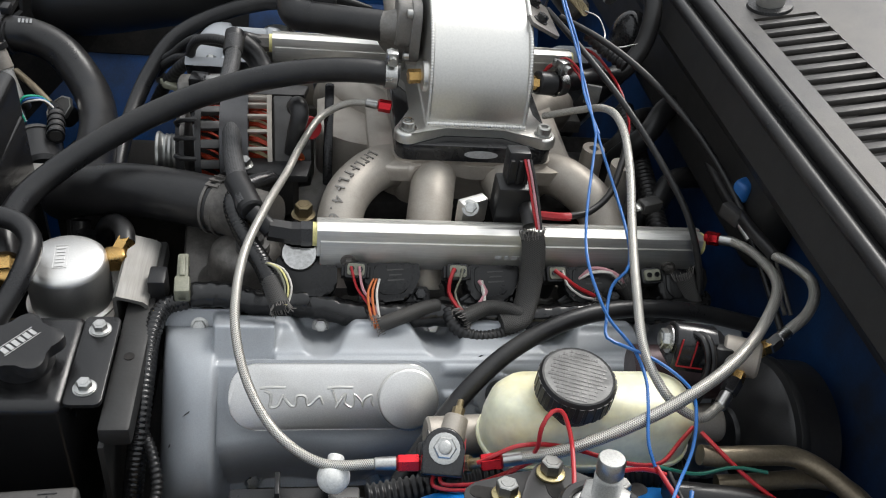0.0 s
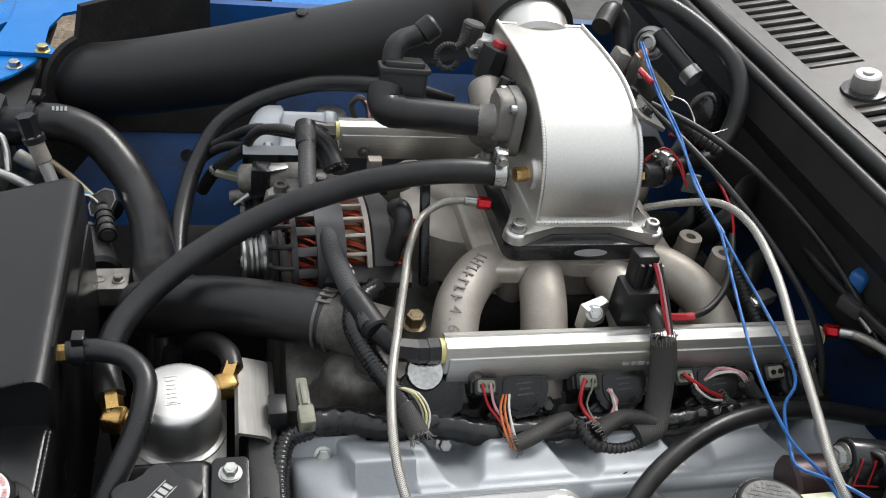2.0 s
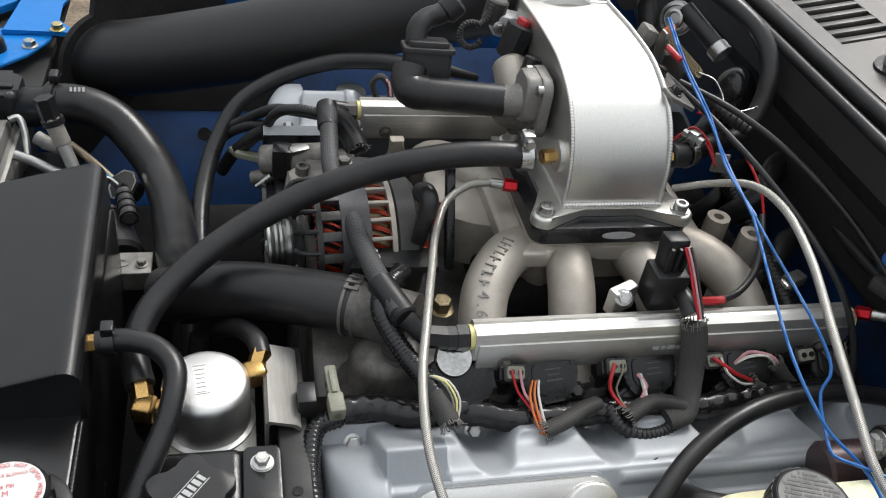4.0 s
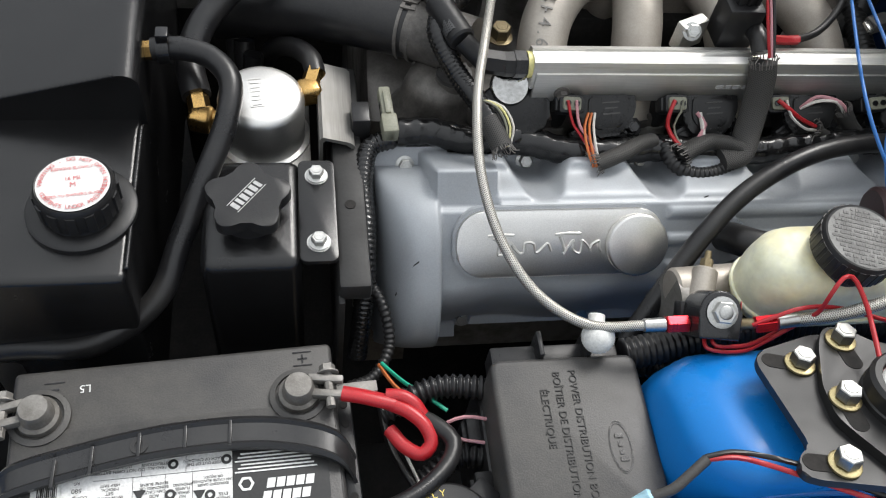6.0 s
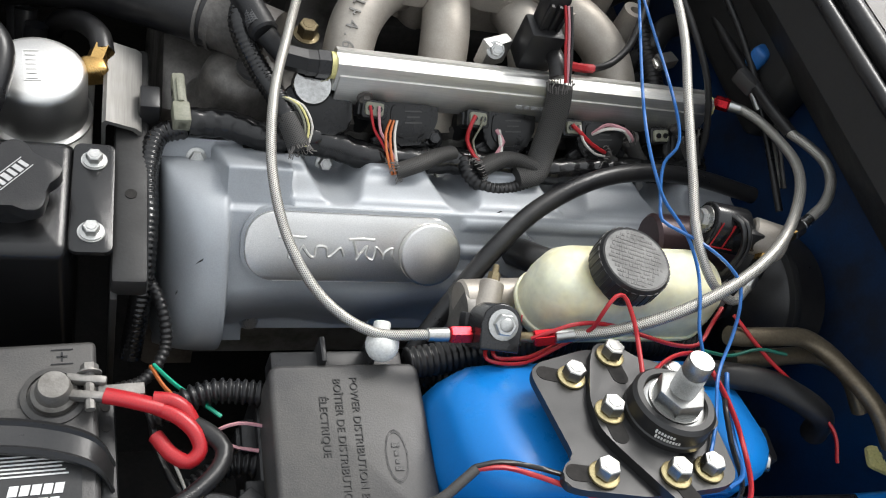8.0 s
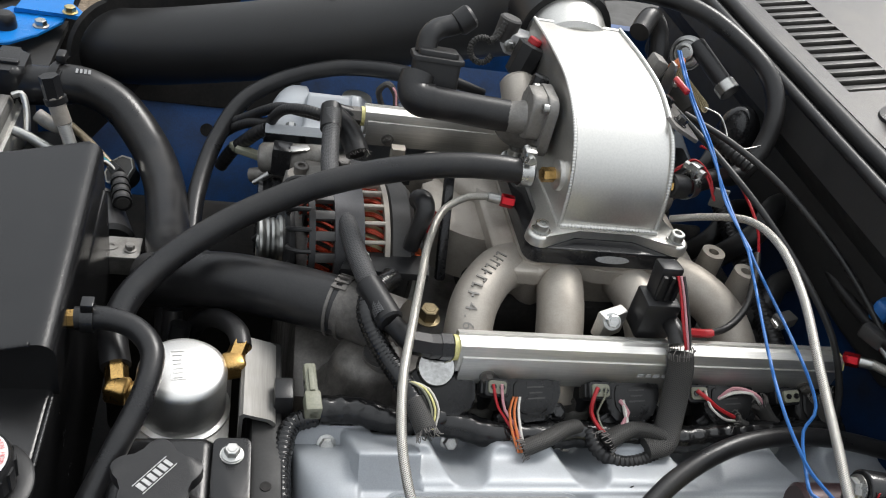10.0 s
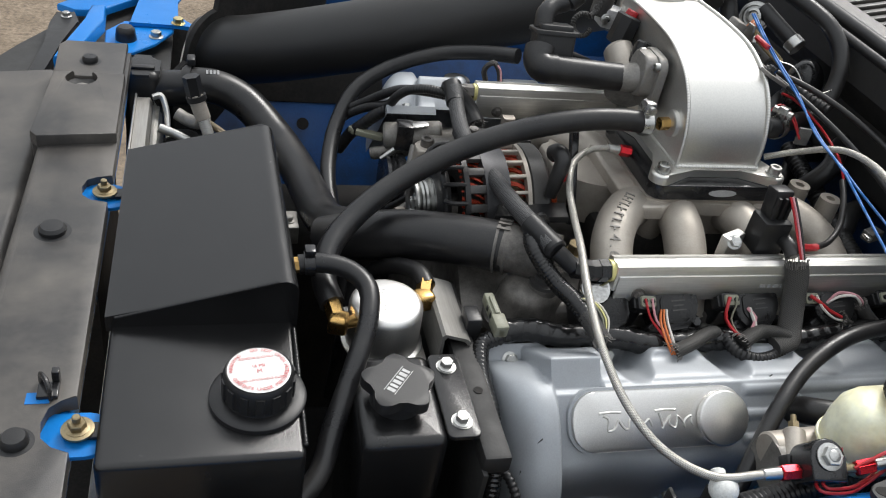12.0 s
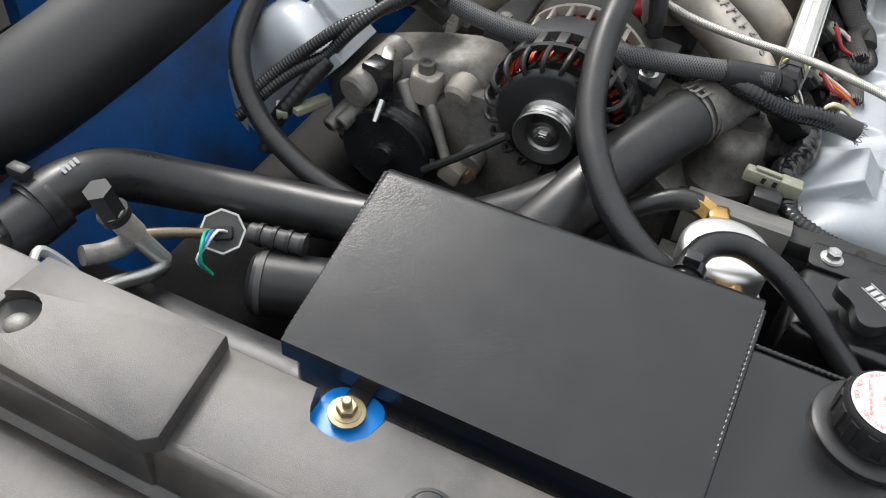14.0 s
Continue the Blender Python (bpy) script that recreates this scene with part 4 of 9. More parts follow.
def elbow():
    t = thing("intake_elbow", (0.0715, 0.8655, 1.056), "satin welded aluminium intake elbow bolted on a black spacer", "intake elbow")
    bm = prism(B(), rounded(0.165, 0.155, 0.014, 4, 0.0715, 0.8655), 0.0185, T(0, 0, 1.0565), 0.002)
    sp = part("spacer", bm, M_GLOSS, t, "black anodised carburettor spacer")
    bm = prism(B(), [(0.018 * math.cos(2 * math.pi * k / 20), 0.0045 * math.sin(2 * math.pi * k / 20)) for k in range(20)], 0.0006, axes((0.078, 0.788, 1.0655), (1, 0, 0), (0, 0, 1), (0, -1, 0)), 0.0)
    part("oval_mark", bm, M_GREYINK, sp)
    # four-eared flange
    ears = [(0, 0.8), (0.143, 0.8), (0.143, 0.931), (0, 0.931)]
    out = []
    cx, cy = 0.0715, 0.8655
    for (x, y), a0 in zip(ears, (180, 270, 0, 90)):
        for k in range(7):
            a = radians(a0 - 15 + 20 * k)
            out.append((x + 0.0135 * math.cos(a), y + 0.0135 * math.sin(a)))
        nx, ny = ears[(ears.index((x, y)) + 1) % 4]
        for s in (0.26, 0.74):
            px, py = x + (nx - x) * s, y + (ny - y) * s
            out.append((px + (cx - px) * 0.10, py + (cy - py) * 0.10))
    bm = prism(B(), out, 0.011, T(0, 0, 1.0755), 0.003, 3)
    part("flange", bm, M_ELBOW, t)
    for x, y in ears:
        bm = lathe(B(), [(0, 0), (0.0095, 0), (0.0095, 0.0015), (0, 0.0015)], T(x, y, 1.0865), 20)
        allen(bm, T(x, y, 1.088), 0.0072, 0.008)
        part("bolt", bm, M_STEEL, t)
    # the bent box: outer and inner curve in (y, z)
    outer = spline([(0, 0.810, 1.085), (0, 0.811, 1.105), (0, 0.816, 1.129), (0, 0.830, 1.156), (0, 0.856, 1.179), (0, 0.900, 1.195), (0, 0.96, 1.199), (0, 1.045, 1.196)], 0.008)
    inner = spline([(0, 0.926, 1.085), (0, 0.930, 1.105), (0, 0.945, 1.126), (0, 0.985, 1.134), (0, 1.045, 1.136)], 0.006)
    x0, x1 = 0.022, 0.122
    bm = B()
    for curve, off in ((outer, 0), (inner, 0)):
        a = [bm.verts.new((x0, p.y, p.z)) for p in curve]
        b = [bm.verts.new((x1, p.y, p.z)) for p in curve]
        for k in range(len(curve) - 1):
            bm.faces.new((a[k], b[k], b[k + 1], a[k + 1]))
    part("curved_plate", bm, M_ELBOW, t, sharp=60)
    side = [(p.y, p.z) for p in outer] + [(p.y, p.z) for p in reversed(inner)]
    for x in (x0 - 0.001, x1 + 0.001):
        bm = prism(B(), side, 0.003, axes((x, 0, 0), (0, 1, 0), (0, 0, 1), (1, 0, 0)) @ T(0, 0, -0.0015), 0.0)
        part("side_plate", bm, M_ELBOW, t)
    # weld beads along the seams
    for x in (x0 - 0.001, x1 + 0.001):
        part("weld_bead", hose(B(), [(x, p.y - 0.001, p.z + 0.001) for p in outer], 0.0023, 8, 0.004, 0.0003, 0.0030), M_ELBOW, t, sharp=80)
        part("weld_bead", hose(B(), [(x, 0.812, 1.0880), (x, 0.924, 1.0880)], 0.0028, 8, 0.004, 0.0003, 0.0030), M_ELBOW, t, sharp=80)
    part("weld_bead", hose(B(), [(x0 - 0.002, 0.8085, 1.0880), (x1 + 0.002, 0.8085, 1.0880)], 0.0032, 8, 0.004, 0.0005, 0.0034), M_ELBOW, t, sharp=80)
    # round outlet
    bm = lathe(B(), [(0, 0), (0.042, 0.0), (0.047, 0.005), (0.047, 0.05), (0.049, 0.052), (0.049, 0.060), (0, 0.06)], along((0.072, 1.044, 1.160), (0.072, 1.10, 1.180)), 40)
    part("outlet_pipe", bm, M_ELBOW, t)
    bm = bb(B(), x0, x1, 1.040, 1.046, 1.130, 1.198, 0.002)
    part("end_plate", bm, M_ELBOW, t)
    # hose bungs on both cheeks
    for x, s in ((x0, -1), (x1, 1)):
        bm = lathe(B(), [(0, 0), (0.016, 0), (0.0155, 0.007), (0.012, 0.009), (0, 0.009)], along((x, 0.842, 1.124), (x + s * 0.01, 0.842, 1.124)), 24)
        bung = part("bung", bm, M_ELBOW, t)
        bm = rod(B(), (x + s * 0.008, 0.842, 1.124), (x + s * 0.022, 0.840, 1.124), 0.0075, seg=6)
        part("brass_nipple", bm, M_BRASS, bung)
    # side neck with rubber hose stub on the front cheek
    bm = prism(B(), rounded(0.052, 0.066, 0.014, 5), 0.010, axes((0.014, 0.905, 1.148), (0, 1, 0), (0, 0, 1), (-1, 0, 0)), 0.002)
    fl = part("side_flange", bm, M_CASTDARK, t)
    bm = prism(B(), rounded(0.040, 0.050, 0.012, 5), 0.016, axes((0.005, 0.905, 1.155), (0, 1, 0), (0, 0, 1), (-1, 0, 0)), 0.004, 3)
    hose(bm, [(0.002, 0.906, 1.150), (-0.010, 0.908, 1.147), (-0.020, 0.912, 1.144), (-0.032, 0.915, 1.143)], 0.0185, 20, 0.005, r2=0.0145)
    part("cast_neck", bm, M_CASTDARK, fl, sharp=60)
    for y, z in ((0.884, 1.172), (0.884, 1.124), (0.926, 1.172)):
        part("bolt", allen(B(), along((0.004, y, z), (-0.01, y, z)), 0.005, 0.006), M_ZINC, fl)
    # throttle-side bracket on the rear cheek
    m = axes((0.122, 0.886, 1.184), (0, 1, 0), Vector((0.9, 0, -0.42)).normalized(), Vector((0.42, 0, 0.9)).normalized())
    bm = prism(B(), rounded(0.075, 0.036, 0.006, 3, 0.0, 0.016), 0.004, m, 0.0008)
    br = part("cable_bracket", bm, M_CASTDEEP, t, "dark steel cable bracket")
    for u, v in ((-0.02, 0.012), (0.02, 0.012)):
        part("bolt", hexhead(B(), m @ T(u, v, 0.004), 0.006, 0.006), M_GLOSS, br)
    return t


elbow()


def fuel_rail(name, x0, x1, y, z, s, label):
    t = thing(name, ((x0 + x1) / 2, y, z), label, "fuel rail", "fuel rails")
    prof = [(-0.0105, 0.012), (-0.004, 0.0145), (-0.0035, 0.0125), (0.0035, 0.0125), (0.004, 0.0145), (0.0105, 0.012), (0.0125, 0.008), (0.0125, -0.012), (0.006, -0.017), (-0.0125, -0.017), (-0.0125, 0.0065), (-0.0112, 0.0055), (-0.0112, 0.0045), (-0.0125, 0.0035), (-0.0125, 0.008)]
    prof = [(s * a, b) for a, b in prof[:11]]
    bm = prism(B(), prof, x1 - x0, axes((x0, y, z), (0, 1, 0), (0, 0, 1), (1, 0, 0)), 0.0)
    part("extrusion", bm, M_ALU, t)
    bm = bb(B(), x0 + 0.003, x1 - 0.003, y - 0.0145, y - 0.0108, z - 0.030, z + 0.002, 0.001)
    part("mounting_web", bm, M_ALU, t)
    for x in (x0, x1):
        e = -1 if x == x0 else 1
        bm = lathe(B(), [(0, 0), (0.0115, 0), (0.0115, 0.004), (0, 0.004)], along((x, y, z), (x + e * 0.01, y, z)), 24)
        part("seal_ring", bm, M_YELRING, t, "pale yellow seal ring")
    for x in (x0 + 0.03, x1 - 0.03):
        bm = hexhead(B(), along((x, y - 0.0145, z - 0.02), (x, y - 0.03, z - 0.02)), 0.0055, 0.005)
        part("bolt", bm, M_CASTDEEP, t)
    rows = [(k * 0.008, 0.0, 0.0062 - 0.002 * (k % 2), 0.004) for k in range(6)]
    bm = bars(B(), axes((0.085, y - 0.0146, z - 0.012), (1, 0, 0), (0, 0, 1), (0, -1, 0)), rows, 0.0004)
    part("faint_print", bm, M_GREYINK, t)
    return t


fuel_rail("fuel_rail", -0.090, 0.292, 0.689, 1.034, 1, "brushed aluminium fuel rail across the near bank")
fuel_rail("fuel_rail", -0.146, 0.24, 1.062, 1.041, 1, "brushed aluminium fuel rail across the far bank")
for x, y in ((-0.105, 1.052), (0.02, 1.052)):
    bm = B()
    prism(bm, [(-0.02, 0), (0.02, 0), (0.008, 0.03), (0.008, 0.05), (-0.008, 0.05), (-0.008, 0.03)], 0.012, axes((x, y - 0.02, 0.975), (1, 0, 0), (0, 0, 1), (0, -1, 0)), 0.003)
    solo("rail_stand", bm, M_CAST, "cast aluminium fuel rail stand", "bracket", "rail stands")


def injector(x, twist):
    t = thing("fuel_injector", (x, 0.668, 0.985), "black fuel injector with grey plug under the rail", "injector", "injectors")
    bm = rod(B(), (x, 0.692, 0.955), (x, 0.682, 1.015), 0.0115, 0.010, 18, 0.002)
    part("body", bm, M_BLACK, t)
    part("base_seat", rod(B(), (x, 0.694, 0.940), (x, 0.690, 0.966), 0.018, 0.015, 20, 0.002), M_CASTDARK, t)
    m = axes((x, 0.668, 1.006), (1, 0, 0), Vector((0, 0.8, 0.6)).normalized(), Vector((0, -0.6, 0.8)).normalized()) @ Matrix.Rotation(radians(-4 + 3 * twist), 4, "Z")
    bm = prism(B(), rounded(0.021, 0.016, 0.003, 3), 0.018, m @ T(0, 0, -0.010), 0.001)
    plug = part("plug", bm, M_BLACK, t)
    bm = prism(B(), rounded(0.0165, 0.0115, 0.0025, 3), 0.0035, m @ T(0, 0, 0.0075), 0.0008)
    part("grey_insert", bm, M_OLIVE, plug)
    for dx in (-0.004, 0.004):
        part("wire_seal", rod(B(), m @ Vector((dx, 0, 0.0105)), m @ Vector((dx, 0, 0.0125)), 0.0026, seg=10), M_GLOSS, plug)
    for s in (-1, 1):
        part("plug_latch", box(B(), (0.003, 0.012, 0.014), m @ T(s * 0.0118, 0, -0.003), 0.0008), M_BLACK, plug)


def coil(x):
    t = thing("ignition_coil", (x, 0.66, 0.98), "black plastic coil-on-plug ignition coil", "ignition coil", "ignition coils")
    q = axes((x - 0.010, 0.672, 0.980), (1, 0, 0), Vector((0, 0.8, 0.6)).normalized(), Vector((0, -0.6, 0.8)).normalized())
    m = q @ Matrix.Rotation(radians(4), 4, "Z")
    bm = prism(B(), soft_corners([(-0.022, 0.024), (0.030, 0.024), (0.030, 0.006), (0.018, -0.015), (-0.012, -0.017), (-0.024, -0.002)], 0.006), 0.024, m, 0.003)
    part("body", bm, M_COIL, t)
    part("top_rim", prism(B(), soft_corners([(-0.014, 0.020), (0.024, 0.020), (0.024, 0.007), (0.014, -0.009), (-0.008, -0.010), (-0.016, 0.0)], 0.005), 0.0022, m @ T(0, 0, 0.0235), 0.001), M_COIL, t)
    bm = bars(B(), m @ T(0, 0, 0.0258), [(0.006, 0.014 - 0.005 * k, 0.016 - 0.004 * (k % 2), 0.0014) for k in range(3)], 0.0003)
    tagged(part("moulded_marks", bm, M_BLACKDUST, t), "", kind="stuff")
    s = q @ T(-0.020, -0.020, 0.010) @ Matrix.Rotation(radians(32), 4, "Z")
    bm = prism(B(), rounded(0.026, 0.018, 0.003, 3), 0.016, s @ T(0, 0, -0.008), 0.0015)
    sock = part("socket", bm, M_COIL, t)
    part("latch", box(B(), (0.012, 0.004, 0.010), s @ T(0.002, 0.0105, 0.004), 0.001), M_BLACK, sock)
    part("lip", prism(B(), rounded(0.028, 0.007, 0.002, 3), 0.003, s @ T(0, -0.006, 0.0085), 0.0008), M_BLACKDUST, sock)
    bm = prism(B(), [(-0.022, -0.009), (0.012, -0.009), (0.016, -0.004), (0.016, 0.004), (0.012, 0.009), (-0.022, 0.009)], 0.008, q @ T(0.026, -0.006, -0.004), 0.001)
    part("ear", bm, M_COIL, t)
    bm = hexhead(B(), q @ T(0.031, -0.006, 0.004), 0.0058, 0.009)
    part("bolt", bm, M_GLOSS, t)


for k, x in enumerate((-0.053, 0.045, 0.144, 0.242)):
    injector(x, k)
    coil(x + 0.043)


def chrome_cap():
    t = thing("coil_cover", (-0.105, 0.652, 0.99), "black coil with polished round cap beside the rail end", "ignition coil", "ignition coils")
    bm = prism(B(), rounded(0.06, 0.042, 0.014, 5), 0.022, axes((-0.100, 0.680, 0.985), (1, 0, 0), Vector((0, 0.8, 0.6)).normalized(), Vector((0, -0.6, 0.8)).normalized()), 0.003)
    part("body", bm, M_COIL, t)
    m = axes((-0.106, 0.679, 1.006), (1, 0, 0), Vector((0, 0.8, 0.6)).normalized(), Vector((0, -0.6, 0.8)).normalized())
    part("polished_cap", lathe(B(), [(0, 0), (0.0175, 0), (0.0175, 0.004), (0.0160, 0.0060), (0.0140, 0.0052), (0.008, 0.0060), (0, 0.0063)], m @ T(0, 0.008, 0.002), 32), M_CHROME, t)


chrome_cap()


def regulator():
    t = thing("vacuum_solenoid", (0.095, 0.715, 1.03), "black vacuum solenoid with wires standing behind the fuel rail", "solenoid")
    bm = box(B(), (0.034, 0.03, 0.042), T(0.098, 0.718, 1.062), 0.003)
    part("body", bm, M_BLACK, t)
    bm = box(B(), (0.022, 0.02, 0.034), T(0.099, 0.724, 1.098) @ Matrix.Rotation(radians(-8), 4, "X"), 0.003)
    part("connector", bm, M_BLACK, t)
    bm = B()
    for dx in (-0.008, 0.0, 0.008):
        box(bm, (0.003, 0.004, 0.026), T(0.099 + dx, 0.712, 1.097))
    part("connector_rib", bm, M_BLACK, t)
    bm = hose(B(), [(0.112, 0.712, 1.06), (0.112, 0.694, 1.062), (0.113, 0.682, 1.056)], 0.0085, 14, 0.004)
    part("rubber_cap", bm, M_RUBBER, t)
    bm = box(B(), (0.03, 0.012, 0.028), T(0.062, 0.722, 1.043) @ Matrix.Rotation(radians(25), 4, "Z"), 0.002)
    br = part("bracket", bm, M_ALU, t, "bright aluminium bracket")
    part("bolt", hexhead(B(), along((0.058, 0.712, 1.053), (0.055, 0.70, 1.065)), 0.0062, 0.006), M_STEEL, br)


regulator()


def alternator():
    t = thing("alternator", (-0.19, 0.88, 0.92), "black-cased alternator with orange copper windings", "alternator")
    ax = along((-0.239, 0.872, 0.992), (-0.094, 0.878, 0.995))
    bm = lathe(B(), [(0.02, 0.098), (0.060, 0.098), (0.068, 0.104), (0.068, 0.122), (0.062, 0.128), (0.02, 0.128)], ax, 40)
    part("end_housing", bm, M_BLACKDUST, t)
    bm = lathe(B(), [(0.0, 0.0), (0.049, 0.0), (0.053, 0.002), (0.055, 0.005), (0.053, 0.010), (0.0, 0.010)], ax, 48)
    part("front_housing", bm, M_BLACK, t)
    part("front_ring", lathe(B(), [(0.064, 0.022), (0.0695, 0.022), (0.0695, 0.028), (0.064, 0.028), (0.064, 0.022)], ax, 48), M_BLACK, t)
    bm = hose(B(), [(0.0525, 0, 0.004), (0.060, 0.002, 0.002), (0.0665, 0.004, 0.009), (0.068, 0.005, 0.024)], 0.0026, 8, 0.005)
    repeat("cage_finger", bm, M_BLACK, t, [ax @ Matrix.Rotation(2 * math.pi * k / 20, 4, "Z") for k in range(20)])
    bm = lathe(B(), [(0.062, 0.046), (0.069, 0.047), (0.069, 0.076), (0.062, 0.077), (0.062, 0.046)], ax, 48)
    part("stator_ring", bm, M_STATOR, t)
    for z0, z1, n, wide in ((0.025, 0.045, 20, 0.0095), (0.077, 0.097, 22, 0.0040)):
        strand = hose(B(), [(0.0545, 0, z0 - 0.003), (0.0590, 0.004, (z0 + z1) / 2), (0.0570, 0.010, z1 + 0.002)], 0.0017, 6, 0.006)
        repeat("winding", strand, M_WIND, t, [ax @ Matrix.Rotation(2 * math.pi * (k + 0.3 * (k % 3)) / 60, 4, "Z") for k in range(60)])
        lo = max(z0, 0.024)
        bar = box(B(), (0.006, wide, z1 - lo + 0.004), T(0.0660, 0, (lo + z1) / 2), 0.001)
        repeat("cage_bar", bar, M_CAST if z0 > 0.05 else M_BLACKDUST, t, [ax @ Matrix.Rotation(2 * math.pi * (k + 0.5) / n, 4, "Z") for k in range(n)])
        bm = lathe(B(), [(0.030, z0), (0.050, z0), (0.050, z1), (0.030, z1), (0.030, z0)], ax, 30)
        part("rotor", bm, M_DULLGOLD if z0 > 0.05 else M_DARK, t)
    part("end_ring", lathe(B(), [(0.060, 0.096), (0.0692, 0.096), (0.0692, 0.101), (0.060, 0.101), (0.060, 0.096)], ax, 48), M_CAST, t)
    bm = lathe(B(), [(0, -0.018), (0.006, -0.018), (0.0085, -0.016), (0.010, -0.019), (0.012, -0.019), (0.013, -0.016), (0.0165, -0.0185), (0.0172, -0.0215), (0.0275, -0.0235), (0.0285, -0.0225), (0.0285, -0.020), (0.0262, -0.018), (0.0250, -0.0155), (0.0262, -0.013), (0.0250, -0.0105), (0.0262, -0.008), (0.0250, -0.0055), (0.0285, -0.003), (0.0285, 0.0), (0.0, 0.0)], ax, 48)
    pl = part("pulley", bm, M_ZINC, t, "grey zinc-plated steel belt pulley")
    part("hub_nut", hexhead(B(), ax @ T(0, 0, -0.018) @ Matrix.Rotation(math.pi, 4, "X"), 0.0075, 0.005), M_STEEL, pl)
    # rear terminal and boot
    bm = lathe(B(), [(0, 0), (0.035, 0), (0.033, 0.014), (0.02, 0.018), (0, 0.018)], ax @ T(0, 0, 0.128), 30)
    part("rear_cap", bm, M_BLACK, t)
    bm = hose(B(), [(-0.113, 0.846, 1.078), (-0.111, 0.838, 1.084), (-0.109, 0.828, 1.080), (-0.113, 0.822, 1.062), (-0.116, 0.820, 1.046), (-0.117, 0.819, 1.038)], 0.0105, 14, 0.004, r2=0.0075)
    part("terminal_boot", bm, M_RUBBER, t)
    part("red_insulator", lathe(B(), [(0, 0), (0.012, 0), (0.012, 0.008), (0, 0.008)], along((-0.100, 0.850, 1.052), (-0.094, 0.838, 1.056)), 20), M_REDWIRE, t)
    part("copper_lead", hose(B(), [(-0.112, 0.822, 1.036), (-0.106, 0.828, 1.026), (-0.118, 0.815, 1.022), (-0.132, 0.801, 1.022), (-0.138, 0.790, 1.024)], 0.0036, 10, 0.004), M_COPPER, t, "bare copper-coloured lead")
    # top bracket
    bm = B()
    prism(bm, [(-0.01, -0.014), (0.085, -0.01), (0.09, 0.012), (0.02, 0.02), (-0.01, 0.016)], 0.008, T(-0.19, 0.945, 1.034), 0.002)
    br = part("bracket", bm, M_BLACK, t)
    part("bolt", hexhead(B(), T(-0.177, 0.949, 1.042), 0.007, 0.006), M_CASTDEEP, br)
    bm = B()
    prism(bm, [(-0.012, -0.014), (0.075, -0.016), (0.080, 0.014), (0.0, 0.016)], 0.008, T(-0.175, 0.808, 1.02), 0.002)
    br = part("bracket", bm, M_BLACK, t)
    part("bolt", hexhead(B(), T(-0.165, 0.808, 1.028), 0.007, 0.007), M_STEEL, br)
    # dark vertical bar behind the terminal
    bm = box(B(), (0.010, 0.012, 0.11), T(-0.078, 0.855, 1.04) @ Matrix.Rotation(radians(-30), 4, "X"), 0.003)
    part("support_bar", bm, M_GLOSS, t)


alternator()


